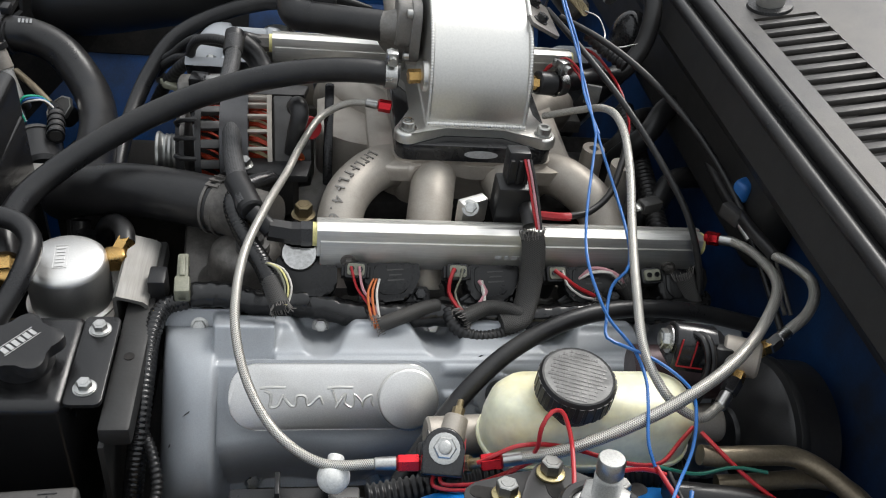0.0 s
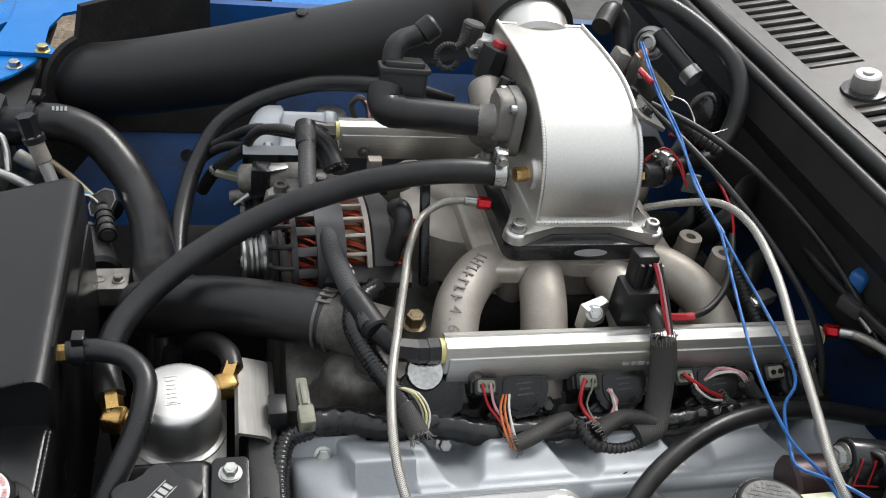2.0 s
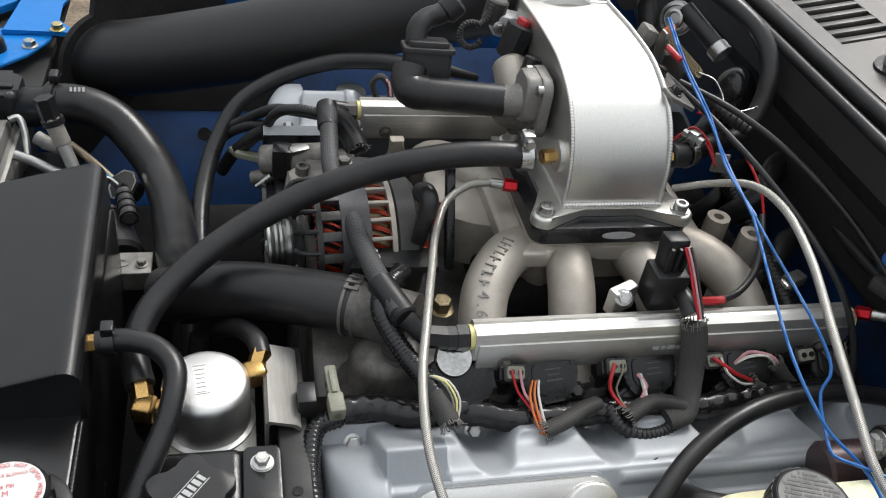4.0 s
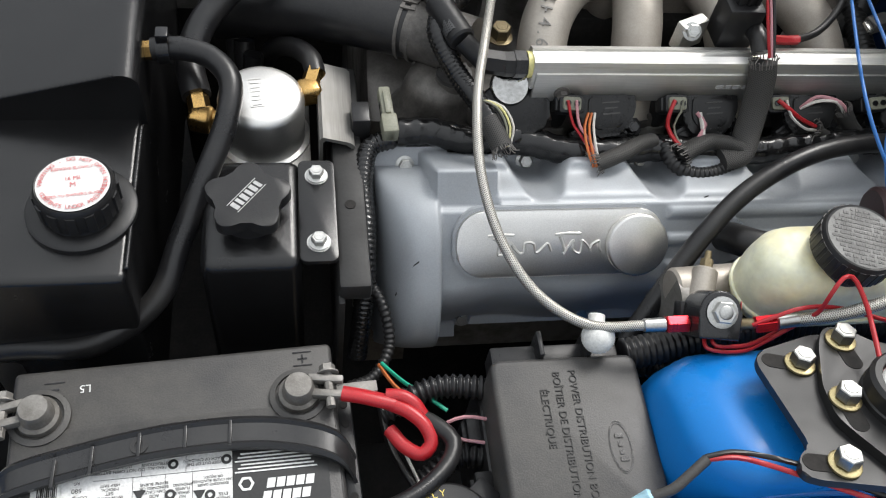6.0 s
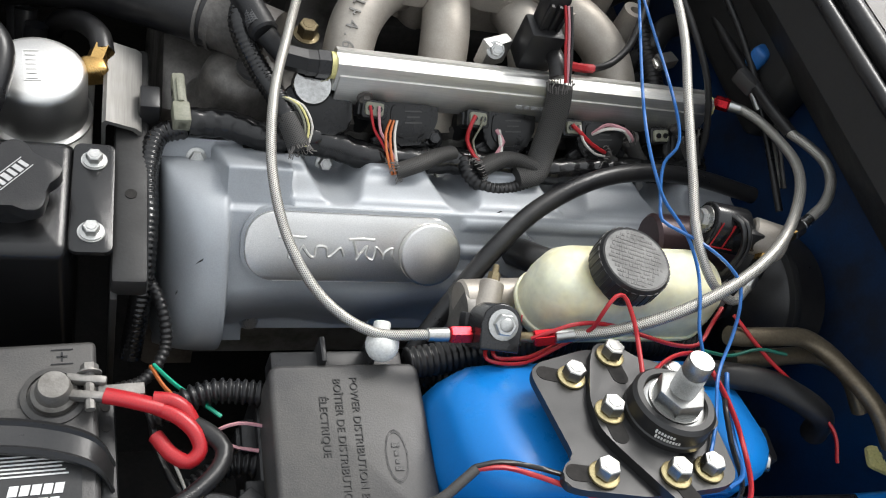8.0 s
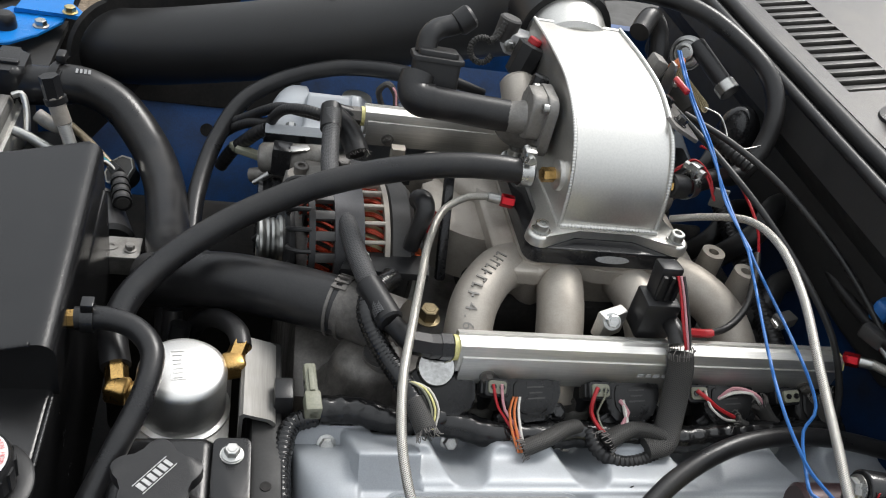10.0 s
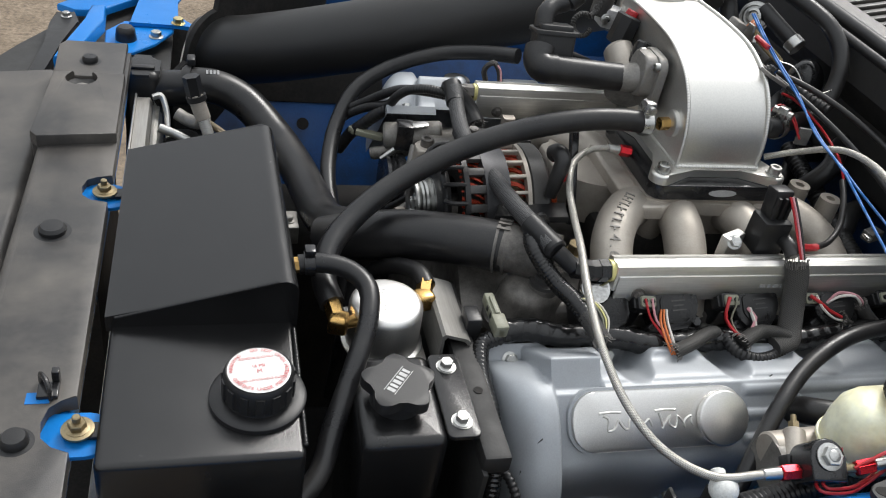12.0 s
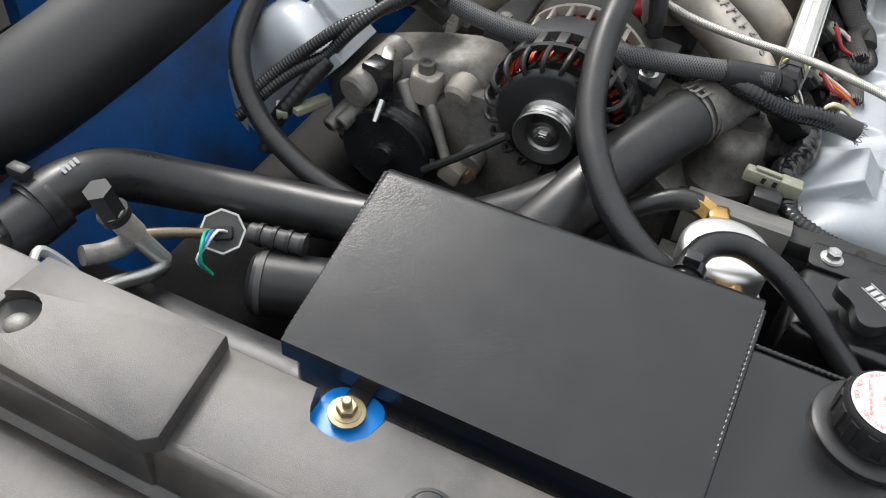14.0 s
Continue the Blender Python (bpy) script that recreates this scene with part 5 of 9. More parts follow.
def front_drive():
    """Power steering pulley, tensioner and cast bracket at the engine's front."""
    t = thing("power_steering_pump", (-0.24, 1.03, 0.85), "cast power steering pump with black belt pulley", "pump")
    ax = along((-0.262, 1.030, 0.908), (-0.20, 1.030, 0.908))
    bm = lathe(B(), [(0, -0.006), (0.010, -0.006), (0.012, 0.0), (0.022, 0.004), (0.040, 0.001), (0.047, 0.0), (0.047, 0.005), (0.043, 0.008), (0.047, 0.011), (0.043, 0.014), (0.047, 0.017), (0.047, 0.026), (0, 0.026)], ax, 44)
    part("pulley", bm, M_GLOSS, t)
    bm = rod(B(), (-0.235, 1.03, 0.905), (-0.15, 1.03, 0.905), 0.035, seg=28, chamfer=0.004)
    part("pump_body", bm, M_CASTDARK, t)
    g = thing("accessory_bracket", (-0.2, 1.0, 0.9), "raw cast aluminium accessory bracket with bolts", "bracket")
    bm = B()
    prism(bm, [(0.93, 0.90), (0.935, 0.985), (0.965, 1.005), (1.01, 0.995), (1.045, 0.985), (1.10, 0.965), (1.13, 0.93), (1.12, 0.86), (1.0, 0.83)], 0.06, axes((-0.150, 0, 0), (0, 1, 0), (0, 0, 1), (-1, 0, 0)), 0.010, 3)
    part("casting", bm, M_CASTDARK, g, sharp=60)
    bm = prism(B(), rounded(0.034, 0.030, 0.010, 5), 0.03, T(-0.214, 1.008, 0.958), 0.004, 3)
    part("boss", bm, M_CAST, g)
    part("socket_bolt", allen(B(), T(-0.216, 1.009, 0.988), 0.0085, 0.011), M_CASTDEEP, g)
    part("boss", rod(B(), (-0.19, 0.968, 0.985), (-0.225, 0.972, 0.972), 0.019, 0.016, 24, 0.004), M_CAST, g)
    # webs that run down to the tensioner
    for a, b, r in (((-0.225, 1.03, 0.975), (-0.245, 0.985, 0.90), 0.007), ((-0.220, 1.005, 0.965), (-0.250, 0.962, 0.905), 0.0065), ((-0.22, 1.05, 0.97), (-0.25, 1.075, 0.91), 0.007)):
        part("web", rod(B(), a, b, r, r * 0.8, 12, 0.001), M_CASTDARK, g)
    part("foot", box(B(), (0.018, 0.024, 0.022), T(-0.252, 0.958, 0.908) @ Matrix.Rotation(radians(20), 4, "X"), 0.004), M_CAST, g)
    part("barrel", rod(B(), (-0.262, 1.066, 0.968), (-0.185, 1.052, 0.980), 0.018, 0.019, 26, 0.003), M_CASTDARK, g)
    bm = prism(B(), [(-0.011, -0.011), (0.011, -0.011), (0.011, 0.011), (-0.011, 0.011)], 0.036, T(-0.237, 1.052, 0.960) @ Matrix.Rotation(radians(-6), 4, "Z"), 0.002)
    part("black_clip", bm, M_GLOSS, g)
    part("metal_tab", prism(B(), rounded(0.026, 0.012, 0.005, 4), 0.002, T(-0.218, 1.050, 0.994) @ Matrix.Rotation(radians(20), 4, "Z"), 0.0004), M_STEEL, g)
    part("stud", rod(B(), (-0.250, 1.040, 0.962), (-0.268, 1.038, 0.948), 0.0045, 0.003, 10), M_STEEL, g)
    for y, z in ((1.074, 0.934), (1.088, 0.926)):
        sp = part("spigot", rod(B(), (-0.225, y - 0.012, z + 0.018), (-0.272, y, z), 0.0085, seg=16, chamfer=0.001), M_CASTDARK, g)
        part("bore", lathe(B(), [(0, 0), (0.005, 0), (0.005, 0.0005), (0, 0.0005)], along((-0.2722, y, z), (-0.29, y + 0.004, z - 0.006)), 14), M_DARK, sp)
    part("tan_bracket", box(B(), (0.04, 0.012, 0.008), T(-0.272, 1.108, 0.945) @ Matrix.Rotation(radians(-25), 4, "Z"), 0.001), M_OLIVE, g, "small tan plastic clip")
    b = thing("belt_tensioner", (-0.24, 0.93, 0.9), "small belt tensioner arm with bolts", "tensioner")
    bm = hose(B(), [(-0.257, 0.905, 0.978), (-0.260, 0.945, 0.940), (-0.262, 0.985, 0.905)], 0.0042, 8, 0.01)
    part("belt_run", bm, M_NEARBLACK, b)
    part("arm", rod(B(), (-0.215, 0.945, 0.915), (-0.245, 0.945, 0.915), 0.013, seg=20, chamfer=0.002), M_CASTDARK, b)
    part("bolt", hexhead(B(), along((-0.245, 0.945, 0.905), (-0.28, 0.945, 0.905)), 0.008, 0.007), M_RUSTY, b)


front_drive()


def far_filler():
    t = thing("filler_neck", (-0.143, 1.165, 0.98), "aluminium filler neck with flat round cap", "filler cap")
    part("neck", rod(B(), (-0.143, 1.165, 0.96), (-0.143, 1.165, 0.996), 0.016, 0.0175, 24), M_ALU, t)
    part("cap", lathe(B(), [(0, 0.021), (0.021, 0.021), (0.0215, 0.026), (0.019, 0.034), (0.014, 0.0365), (0, 0.037)], T(-0.143, 1.165, 0.975), 36), M_ALU, t)


far_filler()


# ---- front of the bay: radiator, tanks ----
def radiator_cover():
    t = thing("radiator_cover", (-0.66, 0.85, 0.985), "dusty black plastic radiator sight cover with push clips", "cover")
    # raised strip with cut-outs for the blue mounts
    pts = [(-0.593, 1.212), (-0.592, 0.902), (-0.608, 0.901), (-0.618, 0.895), (-0.622, 0.880), (-0.620, 0.864), (-0.611, 0.855), (-0.593, 0.853), (-0.592, 0.576), (-0.604, 0.574), (-0.613, 0.566), (-0.617, 0.550), (-0.615, 0.534), (-0.606, 0.524), (-0.592, 0.520),
           (-0.590, 0.34), (-0.668, 0.34), (-0.668, 1.212)]
    part("raised_strip", prism(B(), pts, 0.0145, T(0, 0, 0.9855), 0.0015, 2), M_COVER, t)
    notch = [(-0.644 + 0.021 * math.cos(radians(a)), 1.106 + 0.021 * math.sin(radians(a))) for a in range(60, -241, -20)]
    bm = prism(B(), [(-0.594, 1.122), (-0.593, 0.972), (-0.676, 0.962), (-0.684, 0.972), (-0.678, 1.122)] + notch[::-1], 0.015, T(0, 0, 0.9985), 0.004, 2)
    part("upper_step", bm, M_COVER, t)
    bm = prism(B(), [(-0.598, 1.228), (-0.597, 1.124), (-0.680, 1.124), (-0.684, 1.215), (-0.676, 1.228)], 0.009, T(0, 0, 0.9985), 0.003, 2)
    part("end_section", bm, M_COVER, t)
    # rolled outer edge, a steep step and a groove, then the apron
    sec = [(-0.662, 0.986), (-0.662, 0.9995), (-0.670, 0.9995), (-0.6745, 0.9982), (-0.677, 0.9945), (-0.681, 0.958), (-0.689, 0.955), (-0.694, 0.961), (-0.700, 0.963), (-0.77, 0.956), (-0.86, 0.940), (-0.86, 0.93), (-0.70, 0.945), (-0.672, 0.945)]
    part("apron", prism(B(), [(x, z) for x, z in sec], 0.95, axes((0, 1.225, 0), (1, 0, 0), (0, 0, 1), (0, -1, 0)), 0.0), M_COVER, t, sharp=50)
    sec = [(-0.664, 0.956), (-0.664, 1.0004), (-0.680, 1.0004), (-0.6845, 0.998), (-0.687, 0.994), (-0.690, 0.962), (-0.690, 0.956)]
    part("edge_tab", prism(B(), sec, 0.082, axes((0, 0.637, 0), (1, 0, 0), (0, 0, 1), (0, -1, 0)), 0.002), M_COVER, t)
    part("step_wall", bb(B(), -0.6835, -0.664, 0.970, 1.215, 0.957, 1.002, 0.003), M_COVER, t)
    part("apron_panel", prism(B(), soft_corners([(-0.684, 0.642), (-0.684, 0.30), (-0.85, 0.30), (-0.85, 0.615), (-0.765, 0.625)], 0.008), 0.007, T(0, 0, 0.9565) @ Matrix.Rotation(radians(-4), 4, "Y") @ T(0, 0, -0.046), 0.003), M_COVER, t)
    # flat near-black plate for the darkness of the opening
    bm = prism(B(), rounded(0.045, 0.10, 0.008, 4, -0.738, 0.775), 0.0012, T(0, 0, 0.9585), 0.0)
    part("latch_opening", bm, M_DARK, t)
    bm = B()
    hose(bm, [(-0.725, 0.80, 0.962), (-0.728, 0.77, 0.966), (-0.735, 0.745, 0.962)], 0.005, 8, 0.006, flat=1.6)
    part("latch_hook", bm, M_BLACK, t)
    # shallow dish, its hollow's shade given by near-black colour
    bm = lathe(B(), [(0, 0.001), (0.012, 0.001), (0.0195, 0.004), (0.0195, 0.0), (0, 0.0)], T(-0.644, 1.106, 0.9995), 30)
    rc = part("recess", bm, M_NEARBLACK, t)
    part("recess_screw", lathe(B(), [(0, 0.004), (0.005, 0.0035), (0.0085, 0.0015), (0.0095, 0.0), (0, 0.0)], T(-0.644, 1.106, 1.0005), 24), M_CASTDARK, rc)
    for x, y, r in ((-0.639, 0.80, 0.013), (-0.631, 0.532, 0.0105), (-0.640, 1.166, 0.010), (-0.64, 0.40, 0.010)):
        bm = lathe(B(), [(0, 0.008), (r * 0.8, 0.007), (r, 0.004), (r, 0.0), (r * 1.35, -0.0005), (r * 1.35, -0.002)], T(x, y, 1.0005 + (0.0075 if y > 1 else 0)), 28)
        part("push_clip", bm, M_BLACK, t)
    bm = B()
    bb(bm, -0.622, -0.606, 0.574, 0.590, 0.998, 1.004, 0.001)
    hose(bm, [(-0.620, 0.592, 1.002), (-0.619, 0.590, 1.012), (-0.615, 0.583, 1.014), (-0.612, 0.576, 1.010), (-0.611, 0.573, 1.002)], 0.0035, 8, 0.003, flat=0.6)
    bb(bm, -0.612, -0.606, 0.590, 0.597, 0.998, 1.014, 0.001)
    part("wire_clip", bm, M_GLOSS, t)
    part("clip_slot", bb(B(), -0.630, -0.612, 0.570, 0.582, 0.9985, 1.0004), M_BLUE, t, "small slot showing blue metal")


radiator_cover()


def mount_bolts():
    for x, y, z in ((-0.598, 0.878, 0.992), (-0.589, 0.547, 0.990)):
        t = thing("mount_bolt", (x, y, z), "brass-coloured mounting bolt with washer and black tab on blue metal", "bolt", "mount bolts")
        bm = prism(B(), rounded(0.06, 0.045, 0.015, 5), 0.004, T(x - 0.008, y, z - 0.006), 0.001)
        part("blue_pad", bm, M_BLUE, t)
        bm = prism(B(), rounded(0.04, 0.016, 0.005, 3, 0.016, 0.0), 0.003, T(x, y, z), 0.0008)
        part("tab", bm, M_POWDER, t)
        bm = lathe(B(), [(0, 0.003), (0.0125, 0.003), (0.0125, 0.005), (0.008, 0.006), (0, 0.006)], T(x, y, z), 24)
        part("washer", bm, M_DULLGOLD, t)
        bm = hexhead(B(), T(x, y, z + 0.005), 0.007, 0.006)
        rod(bm, (x, y, z + 0.01), (x, y, z + 0.019), 0.0034, seg=12, chamfer=0.0008)
        part("nut", bm, M_DULLGOLD, t)


mount_bolts()


def radiator():
    t = thing("radiator", (-0.56, 0.9, 0.7), "aluminium radiator with black plastic end tank", "radiator")
    bm = bb(B(), -0.586, -0.558, 0.50, 1.205, 0.45, 0.925, 0.002)
    part("core", bm, M_FINS, t)
    bm = bb(B(), -0.5895, -0.5870, 0.935, 1.195, 0.93, 0.949, 0.0008)
    part("top_rail", bm, M_BRACKET, t, "bare bent aluminium edge")
    bm = prism(B(), [(-0.5865, 0.944), (-0.570, 0.944), (-0.567, 0.938), (-0.567, 0.925), (-0.5865, 0.925)], 0.25, axes((0, 1.192, 0), (1, 0, 0), (0, 0, 1), (0, -1, 0)), 0.0)
    part("header_plate", bm, M_BRACKET, t)
    repeat("fin", prism(B(), [(-0.566, 0.0), (-0.556, -0.02), (-0.556, -0.0225), (-0.566, -0.0025)], 0.70, axes((0, 1.205, 0), (1, 0, 0), (0, 0, 1), (0, -1, 0)), 0.0), M_ALU, t, [T(0, 0, 0.932 - 0.006 * k) for k in range(10)])
    part("side_pipe", hose(B(), [(-0.566, 1.185, 0.948), (-0.556, 1.188, 0.950), (-0.549, 1.178, 0.938), (-0.545, 1.150, 0.905)], 0.006, 10, 0.004, flat=0.7), M_ALU, t)
    bm = B()
    prism(bm, rounded(0.05, 0.064, 0.014, 6, -0.582, 1.236), 0.407, T(0, 0, 0.565), 0.010, 4)
    rod(bm, (-0.575, 1.235, 0.935), (-0.505, 1.215, 0.952), 0.027, 0.024, 24)
    part("end_tank", bm, M_BLACK, t)
    bm = box(B(), (0.036, 0.010, 0.006), T(-0.582, 1.225, 0.973), 0.002)
    part("tank_rib", bm, M_BLACK, t)


radiator()


def coolant_tank():
    t = thing("coolant_tank", (-0.498, 0.72, 0.80), "wrinkle-black welded coolant tank with wedge top and round cap", "coolant tank")
    x0, x1 = -0.574, -0.419
    bm = B()
    prism(bm, rounded(x1 + 0.004 - x0, 0.432, 0.006, 3, (x0 + x1 + 0.004) / 2, 0.718), 0.205, T(0, 0, 0.795), 0.005, 3)
    part("lower_box", bm, M_POWDER, t)
    bm = B()
    prism(bm, [(x0 - 0.004, 0.995), (x1, 0.995), (x1, 1.0525), (x0 - 0.004, 1.0115)], 0.282, axes((0, 0.940, 0), (1, 0, 0), (0, 0, 1), (0, -1, 0)), 0.0)
    ridge = [e for e in bm.edges if min(v.co.z for v in e.verts) > 1.04]
    bmesh.ops.bevel(bm, geom=ridge, offset=0.017, segments=8, affect="EDGES", profile=0.5)
    for v in bm.verts:
        if v.co.x > x1 - 0.03:
            v.co.x += 0.008 * (0.940 - v.co.y) / 0.282
    front = [e for e in bm.edges if all(abs(v.co.x - x0) < 0.001 and v.co.z > 1.0 for v in e.verts)]
    bmesh.ops.bevel(bm, geom=front, offset=0.008, segments=4, affect="EDGES", profile=0.5)
    part("wedge", bm, M_POWDER, t)
    for a, b in (((x1 - 0.010, 0.658, 1.049), (x0 + 0.004, 0.658, 1.0105)), ((x1 + 0.004, 0.512, 1.0), (x1 + 0.004, 0.65, 1.0)), ((x1 - 0.012, 0.94, 1.048), (x0 + 0.004, 0.94, 1.0105))):
        part("weld_bead", hose(B(), [a, b], 0.0021, 10, 0.004, 0.0004, 0.0042), M_POWDER, t, sharp=80)
    # filler neck and cap
    cx, cy = -0.4505, 0.566
    bm = lathe(B(), [(0, 0), (0.040, 0), (0.040, 0.004), (0.038, 0.0055), (0.028, 0.0055), (0.026, 0.012), (0, 0.012)], T(cx, cy, 1.0), 44)
    part("filler_neck", bm, M_BLACK, t)
    bm = lathe(B(), [(0, 0.008), (0.0275, 0.008), (0.0288, 0.010), (0.0288, 0.028), (0.0278, 0.031), (0.0268, 0.0325), (0.0258, 0.0318), (0, 0.0318)], T(cx, cy, 1.0), 48)
    cap = part("cap", bm, M_BLACK, t, "ribbed black pressure cap")
    part("grip_ring", prism(B(), gear(0.0287, 0.0014, 14, 0.6), 0.018, T(cx, cy, 1.0095), 0.0), M_BLACK, cap)
    bm = lathe(B(), [(0, 0.0325), (0.0256, 0.0325), (0.0256, 0.0327), (0, 0.0332)], T(cx, cy, 1.0), 44)
    part("label_disc", bm, M_LABEL, cap, "white label disc with red print")
    m = T(cx, cy, 1.0336) @ Matrix.Rotation(radians(8), 4, "Z")

    def ring_text(body, r, a0, a1, size, flip):
        for k, ch in enumerate(body):
            if ch == " ":
                continue
            a = radians(a0 + (a1 - a0) * k / (len(body) - 1))
            turn = a - math.pi / 2 if not flip else a + math.pi / 2
            lettering("cap_letter", ch, size, m @ T(r * math.cos(a), r * math.sin(a), 0) @ Matrix.Rotation(turn, 4, "Z"), M_REDINK, cap, 0.0001)

    ring_text("WARNING - DO NOT OPEN HOT", 0.0222, 175, -15, 0.0046, False)
    ring_text("CONTENTS UNDER PRESSURE", 0.0222, 200, 345, 0.0046, True)
    lettering("cap_text", "REMOVE SLOWLY", 0.0036, m @ T(0, 0.0135, 0), M_REDINK, cap, 0.0001)
    lettering("cap_text", "16 PSI", 0.0045, m @ T(0, 0.004, 0), M_REDINK, cap, 0.0001)
    lettering("cap_text", "M", 0.006, m @ T(0, -0.002, 0), M_REDINK, cap, 0.0001)
    lettering("cap_text", "REFER TO OWNER'S GUIDE", 0.0032, m @ T(0, -0.0115, 0), M_REDINK, cap, 0.0001)
    # hose nipple
    bm = rod(B(), (x1 - 0.004, 0.712, 1.024), (x1 + 0.016, 0.712, 1.026), 0.0080, seg=6)
    part("brass_nipple", bm, M_BRASS, t)


coolant_tank()


def breather():
    t = thing("breather_can", (-0.320, 0.698, 0.945), "polished aluminium breather can with brass elbows on an aluminium plate", "breather can")
    c = T(-0.3205, 0.690, 0.9455)
    bm = lathe(B(), [(0, 0), (0.0415, 0), (0.0415, 0.002), (0.0372, 0.003), (0.0372, 0.0445), (0.0362, 0.0485), (0.0335, 0.0515), (0.0295, 0.0530), (0, 0.0535)], c, 56)
    part("can", bm, M_POLISH, t)
    m = c @ T(0.0, 0.0, 0.0536) @ Matrix.Rotation(radians(97), 4, "Z")
    part("printed_mark", bars(B(), m, [(-0.0125 + 0.0050 * k, 0.004, 0.0037 - 0.0008 * (k % 2), 0.0075) for k in range(6)] + [(0, -0.0020, 0.032, 0.0007), (0, 0.0095, 0.032, 0.0007), (-0.0162, 0.00375, 0.0007, 0.0122), (0.0162, 0.00375, 0.0007, 0.0122)], 0.0003), M_POLISH, t)
    bm = bb(B(), -0.356, -0.279, 0.652, 0.742, 0.939, 0.9452, 0.001)
    part("base_plate", bm, M_BRACKET, t)
    for s, p in ((1, (-0.289, 0.705, 0.985), ), (-1, (-0.360, 0.672, 0.986))):
        bm = rod(B(), (-0.3205 + s * 0.024, 0.690 + (p[1] - 0.690) * 0.8, p[2]), (p[0] + s * 0.004, p[1], p[2]), 0.0065, seg=14)
        p2 = Vector((p[0] + s * 0.010, p[1], p[2]))
        q = p2 + (Vector((0.006, 0.020, 0.005)) if s > 0 else Vector((-0.004, 0.021, 0.006)))
        box(bm, (0.0195, 0.0195, 0.0195), T(*p2) @ Matrix.Rotation(radians(15 * s), 4, "Z"), 0.004, 3)
        rod(bm, p2, q, 0.0096, seg=6)
        part("brass_elbow", bm, M_BRASS, t, "brass hose elbow")
    # folded aluminium bracket beside the can
    bm = B()
    prism(bm, [(-0.272, 0.94), (-0.272, 0.988), (-0.269, 0.991), (-0.246, 0.984), (-0.242, 0.980), (-0.240, 0.955), (-0.243, 0.955), (-0.245, 0.977), (-0.249, 0.981), (-0.267, 0.987), (-0.269, 0.984), (-0.269, 0.94)][::-1], 0.09,
          axes((0, 0.735, 0.0), (1, 0, 0), (0, 0, 1), (0, -1, 0)), 0.0)
    part("folded_bracket", bm, M_FOLDED, t)


breather()


def oil_tank():
    t = thing("overflow_tank", (-0.335, 0.56, 0.80), "wrinkle-black overflow tank with star-shaped black cap", "tank")
    bm = B()
    prism(bm, rounded(0.078, 0.108, 0.010, 4, -0.328, 0.576), 0.185, T(0, 0, 0.798), 0.009, 3)
    part("body", bm, M_POWDER, t)
    out = []
    for k in range(90):
        a = 2 * math.pi * k / 90
        r = 0.0296 + 0.0046 * math.cos(5 * a - 1.45)
        out.append((r * math.cos(a), r * math.sin(a)))
    c = T(-0.3295, 0.572, 0.996)
    knob = part("star_cap", prism(B(), out, 0.0110, c, 0.0009, 2), M_BLACK, t, "five-lobed black anodised cap")
    part("cap_neck", rod(B(), (-0.3295, 0.572, 0.98), (-0.3295, 0.572, 0.997), 0.024, seg=28), M_BLACK, t)
    m = c @ T(0, 0, 0.0110) @ Matrix.Rotation(radians(52), 4, "Z")
    part("printed_mark", bars(B(), m, [(-0.0135 + 0.0054 * k, 0.001, 0.0038 - 0.0008 * (k % 2), 0.0075) for k in range(6)] + [(0, 0.0062, 0.034, 0.0006), (0, -0.0042, 0.034, 0.0006)], 0.0003), M_GREYINK, knob)
    bm = prism(B(), rounded(0.030, 0.102, 0.006, 4, -0.276, 0.5755), 0.004, T(0, 0, 0.980), 0.001)
    pl = part("side_plate", bm, M_POWDER, t)
    for y in (0.609, 0.542):
        bm = lathe(B(), [(0, 0), (0.0095, 0), (0.0095, 0.001), (0, 0.001)], T(-0.276, y, 0.984), 20)
        hexhead(bm, T(-0.276, y, 0.985), 0.0062, 0.006)
        part("bolt", bm, M_STEEL, pl)
    f = thing("support_rail", (-0.25, 0.62, 0.8), "black painted steel support rail with a round hole", "rail")
    bm = B()
    bb(bm, -0.262, -0.236, 0.505, 0.745, 0.955, 0.976, 0.004)
    bb(bm, -0.262, -0.257, 0.50, 0.745, 0.80, 0.96, 0.001)
    part("rail", bm, M_NEARBLACK, f)
    # hole drawn as a dark disc on the rail
    part("hole", lathe(B(), [(0, 0), (0.0045, 0), (0.0045, 0.0006), (0, 0.0006)], T(-0.249, 0.585, 0.9762), 18), M_DARK, f)


oil_tank()


def grey_plug():
    t = thing("harness_plug", (-0.212, 0.672, 0.99), "grey-green wire harness plug beside a black block", "connector")
    m = T(-0.213, 0.672, 0.992) @ Matrix.Rotation(radians(4), 4, "Z") @ Matrix.Rotation(radians(6), 4, "X")
    part("shell", box(B(), (0.0105, 0.050, 0.013), m, 0.002), M_OLIVE, t)
    part("collar", box(B(), (0.0140, 0.020, 0.016), m @ T(0, -0.015, 0), 0.002), M_OLIVE, t)
    part("latch", box(B(), (0.005, 0.024, 0.003), m @ T(0, 0.006, 0.008), 0.001), M_OLIVE, t)
    for dy in (-0.002, 0.008):
        part("slot", box(B(), (0.0116, 0.0035, 0.006), m @ T(0, dy, 0.001)), M_NEARBLACK, t)
    part("black_block", box(B(), (0.016, 0.024, 0.03), T(-0.236, 0.672, 0.98), 0.002), M_BLACK, t)


grey_plug()


